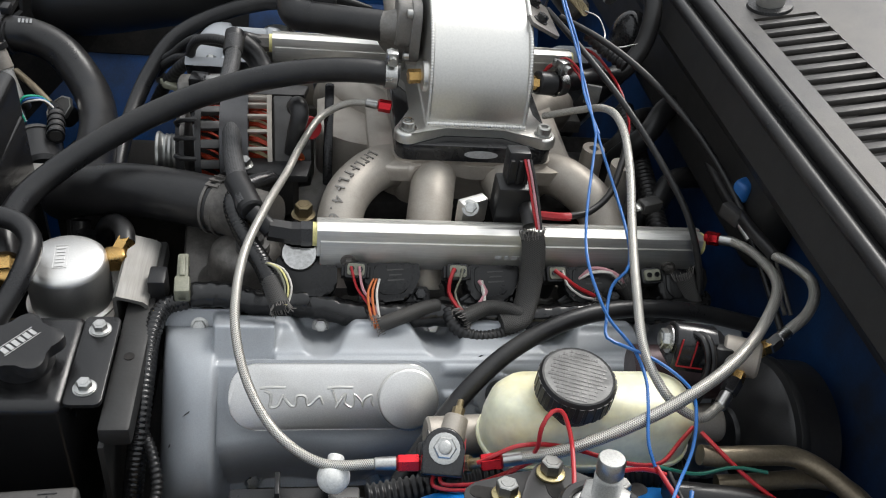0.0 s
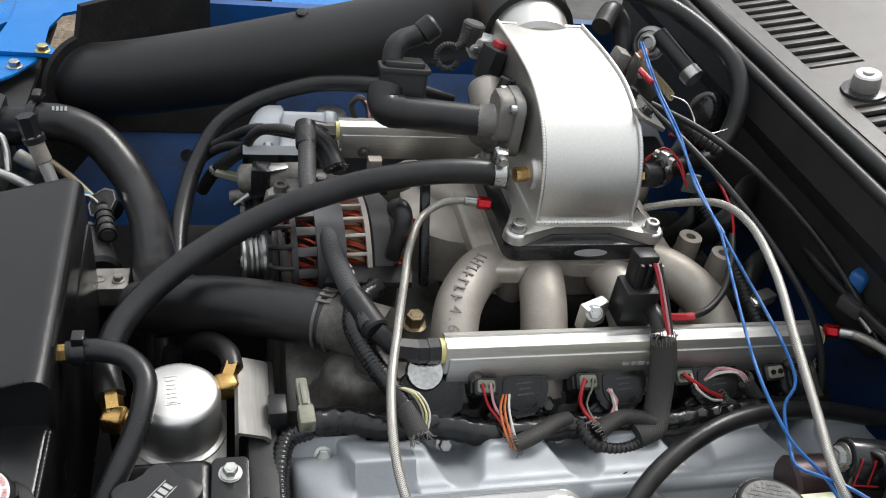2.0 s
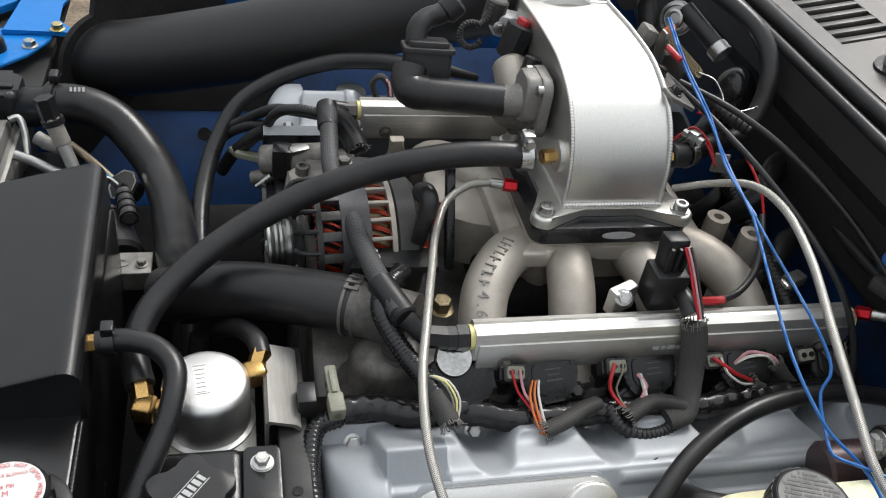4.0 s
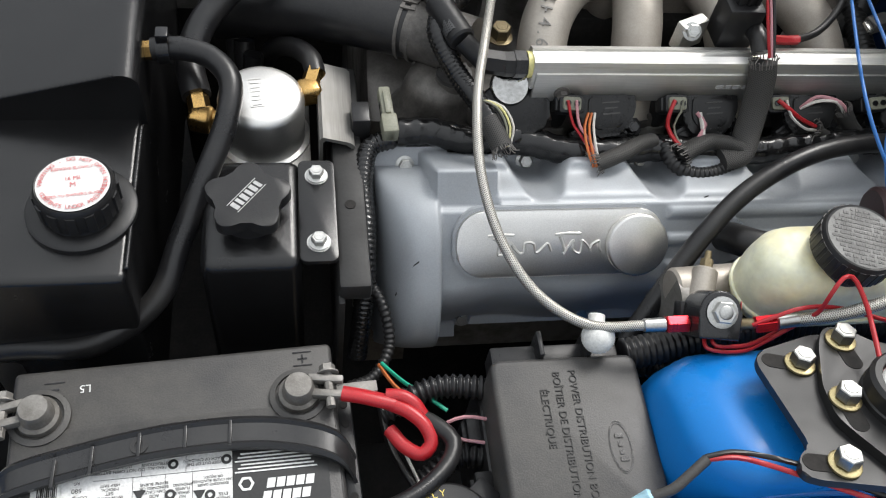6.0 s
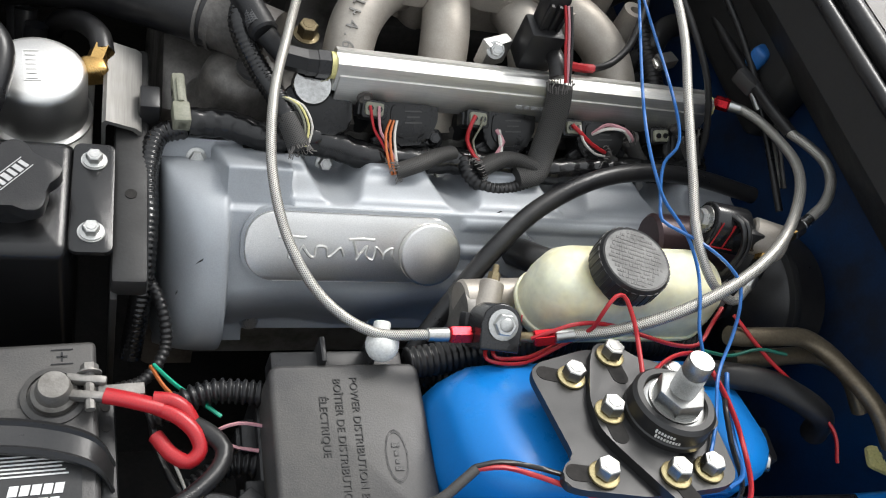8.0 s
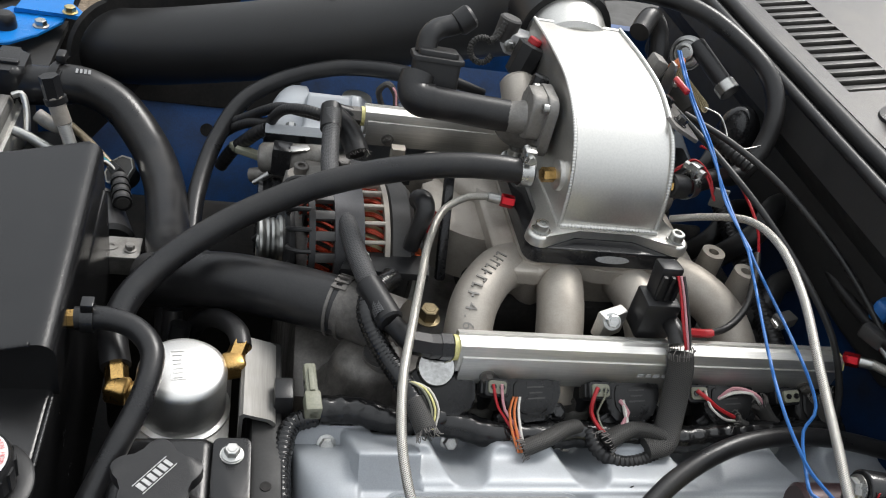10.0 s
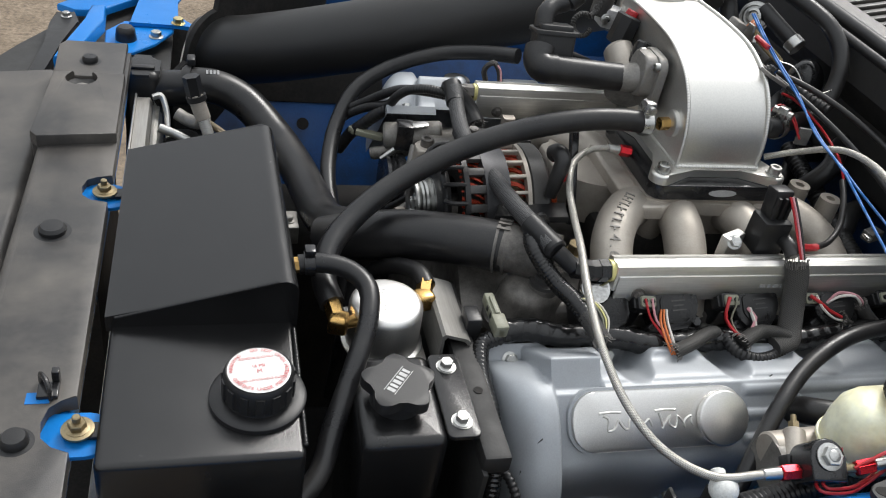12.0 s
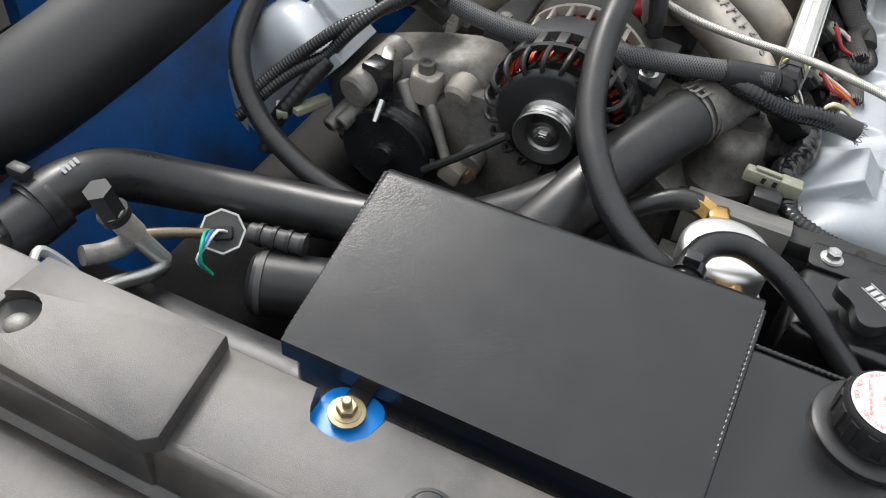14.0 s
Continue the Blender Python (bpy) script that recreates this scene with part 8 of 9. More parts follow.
def rear_cables():
    simple_hose("throttle_cable", [(0.160, 0.935, 1.165), (0.185, 0.86, 1.155), (0.215, 0.79, 1.135), (0.245, 0.725, 1.105), (0.270, 0.685, 1.07), (0.285, 0.66, 1.03), (0.292, 0.65, 1.0)], 0.0034, M_RUBBER, "thin black throttle cable falling past the fuel rail", "cable")
    simple_hose("throttle_cable", [(0.175, 0.93, 1.16), (0.215, 0.885, 1.155), (0.255, 0.84, 1.140), (0.30, 0.77, 1.11), (0.325, 0.705, 1.08), (0.335, 0.64, 1.05), (0.34, 0.57, 1.02)], 0.0036, M_RUBBER, "thin black throttle cable running to the firewall", "cable")
    for k, dx in enumerate((0.0, 0.006)):
        simple_hose("brake_pipe", [(0.340 + dx, 0.97, 1.06), (0.345 + dx, 0.86, 1.055), (0.350 + dx, 0.74, 1.05), (0.353 + dx, 0.66, 1.045), (0.355 + dx, 0.60, 1.02)], 0.0022, M_CASTDARK, "thin steel pipe along the firewall", "pipe", "brake pipes")
    bm = box(B(), (0.022, 0.018, 0.024), T(0.334, 0.712, 1.086) @ Matrix.Rotation(radians(30), 4, "Z"), 0.006, 3)
    solo("tape_tag", bm, M_BLUEWIRE, "crumpled bright blue tape round the cable", "tape")
    t = thing("sensor_plug", (0.32, 0.69, 1.06), "grey plastic sensor plug hanging by the firewall", "connector")
    part("shell", box(B(), (0.014, 0.026, 0.016), T(0.320, 0.692, 1.070) @ Matrix.Rotation(radians(25), 4, "Z"), 0.003), M_BLACKDUST, t)
    part("tip", rod(B(), (0.324, 0.680, 1.067), (0.330, 0.665, 1.060), 0.004, seg=10), M_STEEL, t)
    t = thing("harness_connector", (0.235, 0.72, 1.03), "small grey wiring connector behind the rail", "connector")
    part("shell", box(B(), (0.024, 0.014, 0.012), T(0.248, 0.728, 1.052) @ Matrix.Rotation(radians(20), 4, "Z"), 0.002), M_BLACKDUST, t)
    part("metal_clip", box(B(), (0.006, 0.012, 0.004), T(0.232, 0.718, 1.056), 0.001), M_STEEL, t)
    bm = box(B(), (0.016, 0.004, 0.022), T(0.205, 0.852, 1.108) @ Matrix.Rotation(radians(-15), 4, "Z"), 0.0008)
    solo("paper_tag", bm, M_CAPTOP, "grey tag hanging on the rear harness", "tag")
    simple_hose("black_loom", [(0.30, 0.98, 1.02), (0.30, 0.85, 0.99), (0.295, 0.74, 0.97), (0.29, 0.62, 0.955), (0.30, 0.5, 0.96)], 0.012, M_RUBBER, "black taped wire loom along the firewall", "wire loom", ribs=0.001, pitch=0.006)
    for y, z in ((0.93, 1.06), (1.0, 1.0), (1.08, 1.05), (0.86, 1.0)):
        simple_hose("firewall_hose", [(0.372, y, z), (0.33, y - 0.01, z), (0.30, y - 0.04, z - 0.02), (0.27, y - 0.03, z - 0.07), (0.26, y, z - 0.14)], 0.013, M_RUBBER, "black rubber hose at the firewall", "hose", "firewall hoses")


rear_cables()
for k in range(2):
    simple_hose("wire", [(0.145 + 0.004 * k, 0.868, 1.118), (0.153, 0.866, 1.128 + 0.003 * k), (0.172, 0.872, 1.139 - 0.005 * k), (0.190 - 0.004 * k, 0.862, 1.127), (0.200, 0.85, 1.105)], 0.0014, M_REDWIRE, "short red wire by the rear hose clamp", "wire", "loose wires", seg=6, step=0.006)


# ---- braided lines with fittings ----
def line_fitting(parent, p, q, red=True):
    """A two-piece hose end from p (nut) to q (socket)."""
    p, q = Vector(p), Vector(q)
    mid = p.lerp(q, 0.5)
    part("hose_nut", rod(B(), p, mid, 0.0068, seg=6, chamfer=0.001), M_RED if red else M_GLOSS, parent, "red anodised hose nut" if red else "black hose nut")
    part("hose_socket", rod(B(), mid, q, 0.0054, 0.0050, 14, 0.001), M_STEEL, parent)


def braided(label, pts, r, ends):
    t = thing("braided_line", pts[len(pts) // 2], label, "braided hose", "braided lines")
    part("hose", hose(B(), pts, r, 14, 0.005), M_BRAID, t, sharp=70)
    for p, q, red in ends:
        line_fitting(t, p, q, red)


braided("steel-braided line looping over the near valve cover", [(-0.038, 0.862, 1.078), (-0.060, 0.861, 1.076), (-0.086, 0.845, 1.069), (-0.106, 0.80, 1.063), (-0.119, 0.75, 1.063), (-0.137, 0.68, 1.070), (-0.153, 0.61, 1.067), (-0.155, 0.55, 1.050), (-0.142, 0.505, 1.028), (-0.118, 0.468, 1.014), (-0.085, 0.443, 1.012), (-0.045, 0.4368, 1.0188)], 0.0039,
        [((-0.012, 0.858, 1.076), (-0.040, 0.862, 1.078), True), ((-0.0133, 0.4362, 1.020), (-0.0475, 0.4370, 1.0186), True)])
braided("steel-braided line from the rail end round to the solenoid", [(0.316, 0.672, 1.052), (0.322, 0.650, 1.06), (0.320, 0.615, 1.072), (0.306, 0.568, 1.088), (0.273, 0.518, 1.10), (0.226, 0.468, 1.100), (0.180, 0.440, 1.090), (0.13, 0.424, 1.073), (0.085, 0.420, 1.053), (0.058, 0.424, 1.040)], 0.0047,
        [((0.298, 0.688, 1.043), (0.318, 0.669, 1.053), True), ((0.030, 0.426, 1.032), (0.060, 0.424, 1.041), True)])
braided("steel-braided line hanging from the elbow to the hose block", [(0.150, 0.835, 1.088), (0.176, 0.815, 1.108), (0.192, 0.775, 1.135), (0.190, 0.72, 1.150), (0.178, 0.65, 1.150), (0.164, 0.58, 1.135), (0.155, 0.52, 1.118), (0.154, 0.475, 1.098), (0.170, 0.448, 1.078), (0.198, 0.442, 1.062), (0.222, 0.458, 1.058)], 0.0038,
        [((0.240, 0.478, 1.064), (0.220, 0.456, 1.057), False)])
braided("steel-braided line rising behind the hose block", [(0.288, 0.508, 1.089), (0.310, 0.523, 1.092), (0.329, 0.546, 1.093), (0.337, 0.569, 1.092), (0.334, 0.592, 1.088), (0.326, 0.615, 1.082)], 0.0048,
        [((0.268, 0.496, 1.082), (0.290, 0.509, 1.089), False)])


loom_lead = simple_hose("wire_loom", [(-0.136, 0.795, 1.023), (-0.141, 0.785, 1.024), (-0.150, 0.765, 1.028), (-0.154, 0.752, 1.036)], 0.0088, M_RUBBER, "short ribbed loom on the copper lead", "wire loom", "wire looms", 0.0014, 0.005, 12)


simple_hose("rubber_hose", [(0.327, 0.613, 1.082), (0.324, 0.66, 1.076), (0.333, 0.75, 1.062), (0.343, 0.82, 1.055), (0.350, 0.92, 1.05)], 0.0062, M_RUBBER, "thin black rubber hose along the firewall")


def nylon_line():
    t = thing("fuel_hose", (-0.17, 0.85, 1.04), "black nylon-braided fuel hose between the two rails", "fuel hose")
    bm = hose(B(), [(-0.188, 1.022, 1.066), (-0.190, 0.985, 1.050), (-0.192, 0.93, 1.045), (-0.182, 0.86, 1.046), (-0.174, 0.79, 1.05), (-0.164, 0.735, 1.054), (-0.155, 0.705, 1.052)], 0.0098, 16, 0.006)
    part("hose", bm, M_NYLON, t, sharp=70)
    bm = rod(B(), (-0.168, 0.745, 1.054), (-0.150, 0.700, 1.050), 0.0122, seg=16, chamfer=0.002)
    rod(bm, (-0.150, 0.702, 1.049), (-0.132, 0.689, 1.037), 0.009, seg=14)
    part("hose_end", bm, M_BLACK, t)
    bm = rod(B(), (-0.135, 0.689, 1.038), (-0.112, 0.689, 1.034), 0.0105, seg=6)
    rod(bm, (-0.114, 0.689, 1.034), (-0.094, 0.689, 1.034), 0.0110, seg=6)
    part("rail_fitting", bm, M_BLACK, t)
    part("end_nut", rod(B(), (-0.105, 0.689, 1.034), (-0.095, 0.689, 1.034), 0.0120, seg=6), M_GLOSS, t, "black anodised end nut")
    bm = hose(B(), [(-0.160, 1.062, 1.041), (-0.180, 1.060, 1.046), (-0.190, 1.046, 1.055), (-0.189, 1.024, 1.066)], 0.0092, 14, 0.004)
    rod(bm, (-0.189, 1.034, 1.066), (-0.190, 1.0, 1.054), 0.0118, seg=14, chamfer=0.002)
    part("hose_end", bm, M_BLACK, t)
    bm = rod(B(), (-0.174, 1.062, 1.041), (-0.150, 1.062, 1.041), 0.0105, seg=6)
    part("rail_fitting", bm, M_CASTDEEP, t)


nylon_line()


# ---- wiring ----
def loom(pts, r, label, ribs=0.0009, pitch=0.0045, material=None):
    return simple_hose("wire_loom", pts, r, material or M_RUBBER, label, "wire loom", "wire looms", ribs, pitch, 12)


loom([(-0.245, 0.500, 0.87), (-0.238, 0.535, 0.93), (-0.236, 0.575, 0.958), (-0.236, 0.62, 0.968), (-0.228, 0.648, 0.975), (-0.208, 0.655, 0.978)], 0.0085, "black convoluted wire loom beside the valve cover", material=M_TAPE)
loom([(-0.205, 0.662, 0.978), (-0.173, 0.663, 0.978), (-0.144, 0.653, 0.978), (-0.115, 0.652, 0.980), (-0.097, 0.654, 0.980)], 0.0125, "black taped loom along the valve cover edge", 0.0008, 0.014, M_TAPE)
loom([(-0.137, 0.782, 1.030), (-0.154, 0.757, 1.040), (-0.166, 0.735, 1.045), (-0.169, 0.716, 1.043), (-0.161, 0.697, 1.033), (-0.150, 0.679, 1.024), (-0.138, 0.657, 1.020), (-0.126, 0.630, 1.012)], 0.0092, "black ribbed loom dropping past the rail end", 0.0006, 0.004, M_TAPE)
loom([(-0.11, 0.654, 0.976), (-0.08, 0.648, 0.978), (-0.058, 0.642, 0.976), (-0.02, 0.640, 0.975), (0.031, 0.643, 0.976), (0.08, 0.640, 0.976), (0.12, 0.636, 0.978), (0.16, 0.640, 0.98), (0.22, 0.645, 0.98), (0.30, 0.645, 0.985)], 0.0125, "long black taped loom along the valve cover", 0.0008, 0.016, M_TAPE)
loom([(0.036, 0.640, 0.984), (0.041, 0.622, 0.980), (0.058, 0.611, 0.977), (0.08, 0.613, 0.976), (0.10, 0.622, 0.978)], 0.0065, "black convoluted loom branch on the valve cover", 0.0010)
loom([(-0.238, 0.545, 0.93), (-0.225, 0.520, 0.925), (-0.220, 0.490, 0.905), (-0.235, 0.465, 0.90), (-0.255, 0.455, 0.905)], 0.0045, "thin black convoluted wire branch")
for y, z, x0, x1 in ((0.425, 0.952, -0.235, -0.150), (0.378, 0.930, -0.205, -0.150), (0.435, 0.95, -0.14, 0.02), (0.447, 0.985, -0.05, 0.21)):
    loom([(x0, y - 0.01, z - 0.012), ((x0 + x1) / 2, y + 0.004, z - 0.002), (x1, y, z)], 0.0085 if x0 < -0.1 else 0.012, "thick black corrugated cable conduit", 0.0022, 0.0052)


def frayed(parent, p, d, r, n, seed):
    """Loose threads at the cut end of a woven sleeve."""
    rng = random.Random(seed)
    p, d = Vector(p), Vector(d).normalized()
    u = d.orthogonal().normalized()
    v = d.cross(u)
    bm = B()
    for k in range(n):
        a = 2 * math.pi * (k + rng.random() * 0.6) / n
        o = math.cos(a) * u + math.sin(a) * v
        q = p + o * r * 0.95
        s = 0.6 + 0.8 * rng.random()
        hose(bm, [q - d * 0.003, q + (d * 0.003 + o * 0.0012) * s, q + (d * 0.005 + o * 0.003 * rng.uniform(-0.5, 1.2) + u * rng.uniform(-0.003, 0.003)) * s], 0.00045, 4, 0.003)
    tagged(part("frayed_threads", bm, M_FLUFF, parent, "pale frayed threads"), "pale frayed threads", kind="stuff")


def sleeve(pts, r, label, ends, flat=0.62, material=None):
    t = thing("mesh_sleeve", pts[len(pts) // 2], label, "cable sleeve", "mesh sleeves")
    part("sleeve", hose(B(), pts, r, 16, 0.004, flat=flat), material or M_SLEEVE, t, sharp=70)
    for k in ends:
        a, b = (pts[0], pts[1]) if k == 0 else (pts[-1], pts[-2])
        frayed(t, a, Vector(a) - Vector(b), r * 0.9, 26, k + int(1000 * abs(pts[0][0])))
    return t


sleeve([(0.113, 0.673, 1.053), (0.1155, 0.668, 1.042), (0.116, 0.656, 1.014), (0.111, 0.640, 0.995), (0.104, 0.626, 0.986), (0.085, 0.622, 0.984)], 0.0125, "worn black mesh cable sleeve hanging over the rail", (0,))
sleeve([(0.048, 0.626, 0.985), (0.060, 0.632, 0.988), (0.075, 0.638, 0.989), (0.092, 0.637, 0.988), (0.106, 0.632, 0.986)], 0.0125, "frayed black mesh sleeve end on the valve cover", (0,))
sleeve([(-0.031, 0.621, 0.981), (-0.018, 0.624, 0.985), (-0.005, 0.630, 0.986), (0.012, 0.640, 0.985), (0.025, 0.645, 0.984)], 0.0115, "frayed black mesh sleeve end on the valve cover", (0,))
sleeve([(0.276, 0.665, 1.012), (0.280, 0.659, 1.003), (0.285, 0.651, 0.992), (0.291, 0.641, 0.978)], 0.0115, "worn grey-black mesh sleeve near the rail end", (0,))
sleeve([(0.183, 0.650, 0.992), (0.195, 0.650, 0.985), (0.21, 0.648, 0.98)], 0.0095, "frayed black mesh sleeve behind the braided line", (0,))
sleeve([(0.214, 0.664, 1.002), (0.222, 0.658, 0.992), (0.232, 0.652, 0.984)], 0.0085, "frayed black mesh sleeve behind the braided line", (0,))
sleeve([(-0.122, 0.617, 1.008), (-0.126, 0.629, 1.012), (-0.131, 0.642, 1.016)], 0.0094, "frayed end of the loom beside the rail", (0,), 1.0)
sleeve([(-0.153, 1.018, 1.016), (-0.158, 1.030, 1.024), (-0.168, 1.040, 1.036), (-0.184, 1.044, 1.048)], 0.0140, "short open-ended black sleeve under the far rail", (0,), 1.0, M_RUBBER)


def wire(pts, material, label, r=0.00135):
    return simple_hose("wire", pts, r, material, label, "wire", "loose wires", seg=6, step=0.006)


wire([(-0.058, 0.662, 1.018), (-0.056, 0.657, 1.012), (-0.052, 0.650, 1.002), (-0.042, 0.640, 0.992), (-0.033, 0.628, 0.983)], M_REDWIRE, "short red injector wire")
wire([(-0.050, 0.662, 1.018), (-0.049, 0.656, 1.011), (-0.046, 0.648, 1.001), (-0.037, 0.640, 0.992), (-0.031, 0.628, 0.985)], M_PINKWIRE, "short pink injector wire")
for j, c in enumerate((M_ORANGEWIRE, M_ORANGEWIRE, M_WHITEWIRE)):
    wire([(-0.036 + 0.003 * j, 0.660, 1.004), (-0.041 + 0.004 * j, 0.648, 1.0), (-0.040 + 0.004 * j, 0.630, 0.991), (-0.034 + 0.003 * j, 0.618, 0.980)], c, "orange and white coil wire", 0.0013)
wire([(0.041, 0.662, 1.018), (0.037, 0.655, 1.010), (0.036, 0.648, 1.0), (0.043, 0.638, 0.992), (0.052, 0.631, 0.988)], M_REDWIRE, "short red injector wire", 0.002)
wire([(0.049, 0.662, 1.018), (0.047, 0.655, 1.011), (0.042, 0.648, 1.0), (0.046, 0.638, 0.992), (0.052, 0.629, 0.987)], M_OLIVE, "short yellow-green injector wire", 0.0011)
for j, c in enumerate((M_PINKWIRE, M_WHITEWIRE)):
    wire([(0.066 + 0.003 * j, 0.660, 1.004), (0.073 - 0.003 * j, 0.650, 0.999), (0.066 + 0.004 * j, 0.640, 0.994), (0.064 - 0.003 * j, 0.632, 0.990), (0.056, 0.628, 0.986)], c, "pink and white twisted coil wire", 0.002)
wire([(0.140, 0.662, 1.018), (0.150, 0.655, 1.014), (0.163, 0.651, 1.006), (0.183, 0.650, 0.996)], M_REDWIRE, "short red injector wire", 0.002)
wire([(0.148, 0.662, 1.018), (0.152, 0.650, 1.010), (0.168, 0.644, 1.0), (0.184, 0.648, 0.993)], M_WHITEWIRE, "short pale injector wire")
for j, c in enumerate((M_WHITEWIRE, M_PINKWIRE)):
    wire([(0.168, 0.664, 1.005), (0.180, 0.664 + 0.003 * j, 1.014 + 0.003 * j), (0.198 + 0.003 * j, 0.662, 1.016), (0.208 + 0.003 * j, 0.660, 1.008), (0.215, 0.662, 1.0)], c, "pale looping coil wire", 0.0018)
for j, c in enumerate((M_OLIVE, M_YELRING, M_WHITEWIRE)):
    wire([(-0.136 + 0.002 * j, 0.652, 1.028), (-0.126 + 0.003 * j, 0.645, 1.028), (-0.118 + 0.003 * j, 0.630, 1.020), (-0.119 + 0.002 * j, 0.618, 1.008)], c, "thin pale wire from the frayed loom", 0.0010)
for j, c in enumerate((M_REDWIRE, M_PINKWIRE, M_BLACKDUST)):
    wire([(0.102 + 0.003 * j, 0.712, 1.112), (0.106 + 0.003 * j, 0.703, 1.10), (0.112 + 0.003 * j, 0.685, 1.075), (0.117 + 0.002 * j, 0.674, 1.058)], c, "thin wire from the black solenoid")
# red-jacketed wire and black hose on the rail
wire([(0.125, 0.70, 1.056), (0.145, 0.702, 1.053), (0.158, 0.704, 1.052)], M_REDWIRE, "short red heat-shrink on the rail", 0.0042)
simple_hose("vacuum_line", [(0.156, 0.704, 1.052), (0.18, 0.715, 1.05), (0.205, 0.735, 1.058), (0.222, 0.765, 1.075), (0.232, 0.79, 1.085)], 0.0036, M_RUBBER, "thin black vacuum line behind the rail", "vacuum line")
wire([(0.232, 0.785, 1.084), (0.240, 0.82, 1.098), (0.235, 0.87, 1.115), (0.215, 0.905, 1.13), (0.19, 0.90, 1.14)], M_REDWIRE, "red wire behind the intake manifold", 0.0016)

for j in range(2):
    d = 0.003 * j
    wire([(0.178 + d, 1.0, 1.20), (0.172 + d, 0.93, 1.182), (0.176 + d, 0.86, 1.160), (0.178 - d, 0.80, 1.140), (0.172 + d, 0.73, 1.132)], M_BLUEWIRE, "thin blue wire hanging beside the elbow", 0.0014)
wire([(0.172, 0.73, 1.132), (0.122, 0.558, 1.125), (0.126, 0.524, 1.112), (0.132, 0.506, 1.104), (0.147, 0.481, 1.096), (0.151, 0.457, 1.09), (0.147, 0.434, 1.086), (0.142, 0.407, 1.076), (0.145, 0.394, 1.068)], M_BLUEWIRE, "thin blue wire running down over the reservoir", 0.0014)
wire([(0.174, 0.73, 1.132), (0.162, 0.561, 1.112), (0.144, 0.542, 1.106), (0.131, 0.507, 1.1), (0.128, 0.491, 1.098), (0.14, 0.483, 1.097), (0.155, 0.472, 1.098), (0.171, 0.454, 1.098), (0.182, 0.441, 1.092), (0.182, 0.426, 1.084), (0.178, 0.409, 1.07), (0.16, 0.382, 1.06), (0.13, 0.338, 1.072), (0.109, 0.31, 1.078)], M_BLUEWIRE, "thin blue wire looping past the rail", 0.0014)
wire([(0.168, 0.93, 1.185), (0.160, 0.95, 1.19)], M_REDWIRE, "short red crimp on the blue wires", 0.0035)

# red wires round the solenoid and strut plate
wire([(0, 0.438, 1.012), (-0.0014, 0.4265, 1.02), (-0.0052, 0.4219, 1.02), (-0.005, 0.4158, 1.02), (0.0036, 0.4124, 1.02), (0.023, 0.4119, 1.02), (0.0377, 0.4171, 1.02), (0.0497, 0.421, 1.025), (0.0641, 0.4259, 1.03), (0.0758, 0.4289, 1.035)], M_REDWIRE, "thin red wire looped under the line solenoid", 0.0016)
wire([(0.006, 0.438, 1.012), (0.0036, 0.4252, 1.022), (-0.0003, 0.4206, 1.022), (0.0015, 0.416, 1.022), (0.0099, 0.4148, 1.022), (0.0252, 0.4154, 1.022), (0.0408, 0.4206, 1.022), (0.054, 0.4271, 1.02), (0.075, 0.445, 1.01)], M_REDWIRE, "thin red wire looped under the line solenoid", 0.0016)
wire([(0.0264, 0.424, 1.035), (0.0433, 0.4259, 1.045), (0.0529, 0.4268, 1.05), (0.0701, 0.4287, 1.05), (0.0911, 0.4258, 1.05), (0.1175, 0.416, 1.05), (0.1403, 0.4091, 1.05), (0.1587, 0.4099, 1.05), (0.1815, 0.4298, 1.05), (0.1959, 0.4428, 1.05)], M_REDWIRE, "red wire across the master cylinder", 0.0017)
wire([(0.0661, 0.423, 1.045), (0.0678, 0.4221, 1.055), (0.0676, 0.4246, 1.075), (0.075, 0.4316, 1.083), (0.0818, 0.4322, 1.083), (0.0843, 0.4159, 1.082), (0.0807, 0.3855, 1.08), (0.0755, 0.362, 1.08)], M_REDWIRE, "red wire looped over the strut plate", 0.0017)
wire([(0.0755, 0.362, 1.08), (0.0931, 0.3769, 1.075), (0.1167, 0.3904, 1.068), (0.142, 0.3975, 1.06), (0.1577, 0.3966, 1.055)], M_REDWIRE, "red wire looped over the strut plate", 0.0017)
wire([(0.195, 0.43, 1.06), (0.225, 0.40, 1.045), (0.26, 0.375, 1.03), (0.285, 0.345, 1.02), (0.29, 0.325, 1.005)], M_REDWIRE, "red wire hanging by the brake pipes", 0.0017)
wire([(0.150, 0.40, 1.06), (0.185, 0.40, 1.05), (0.215, 0.405, 1.05), (0.24, 0.40, 1.05)], M_DKGREEN, "dark green wire behind the strut plate", 0.0014)
wire([(0.175, 0.385, 1.05), (0.165, 0.36, 1.05), (0.158, 0.33, 1.05), (0.150, 0.305, 1.055), (0.13, 0.295, 1.06)], M_BLUEWIRE, "blue wire beside the strut plate", 0.0019)
wire([(0.150, 0.40, 1.06), (0.162, 0.36, 1.055), (0.160, 0.325, 1.055), (0.150, 0.29, 1.055), (0.118, 0.272, 1.06), (0.08, 0.272, 1.066), (0.035, 0.290, 1.066), (0.008, 0.302, 1.066), (-0.014, 0.312, 1.065), (-0.034, 0.318, 1.066), (-0.052, 0.319, 1.063)], M_REDWIRE, "red wire along the strut plate edge", 0.0019)
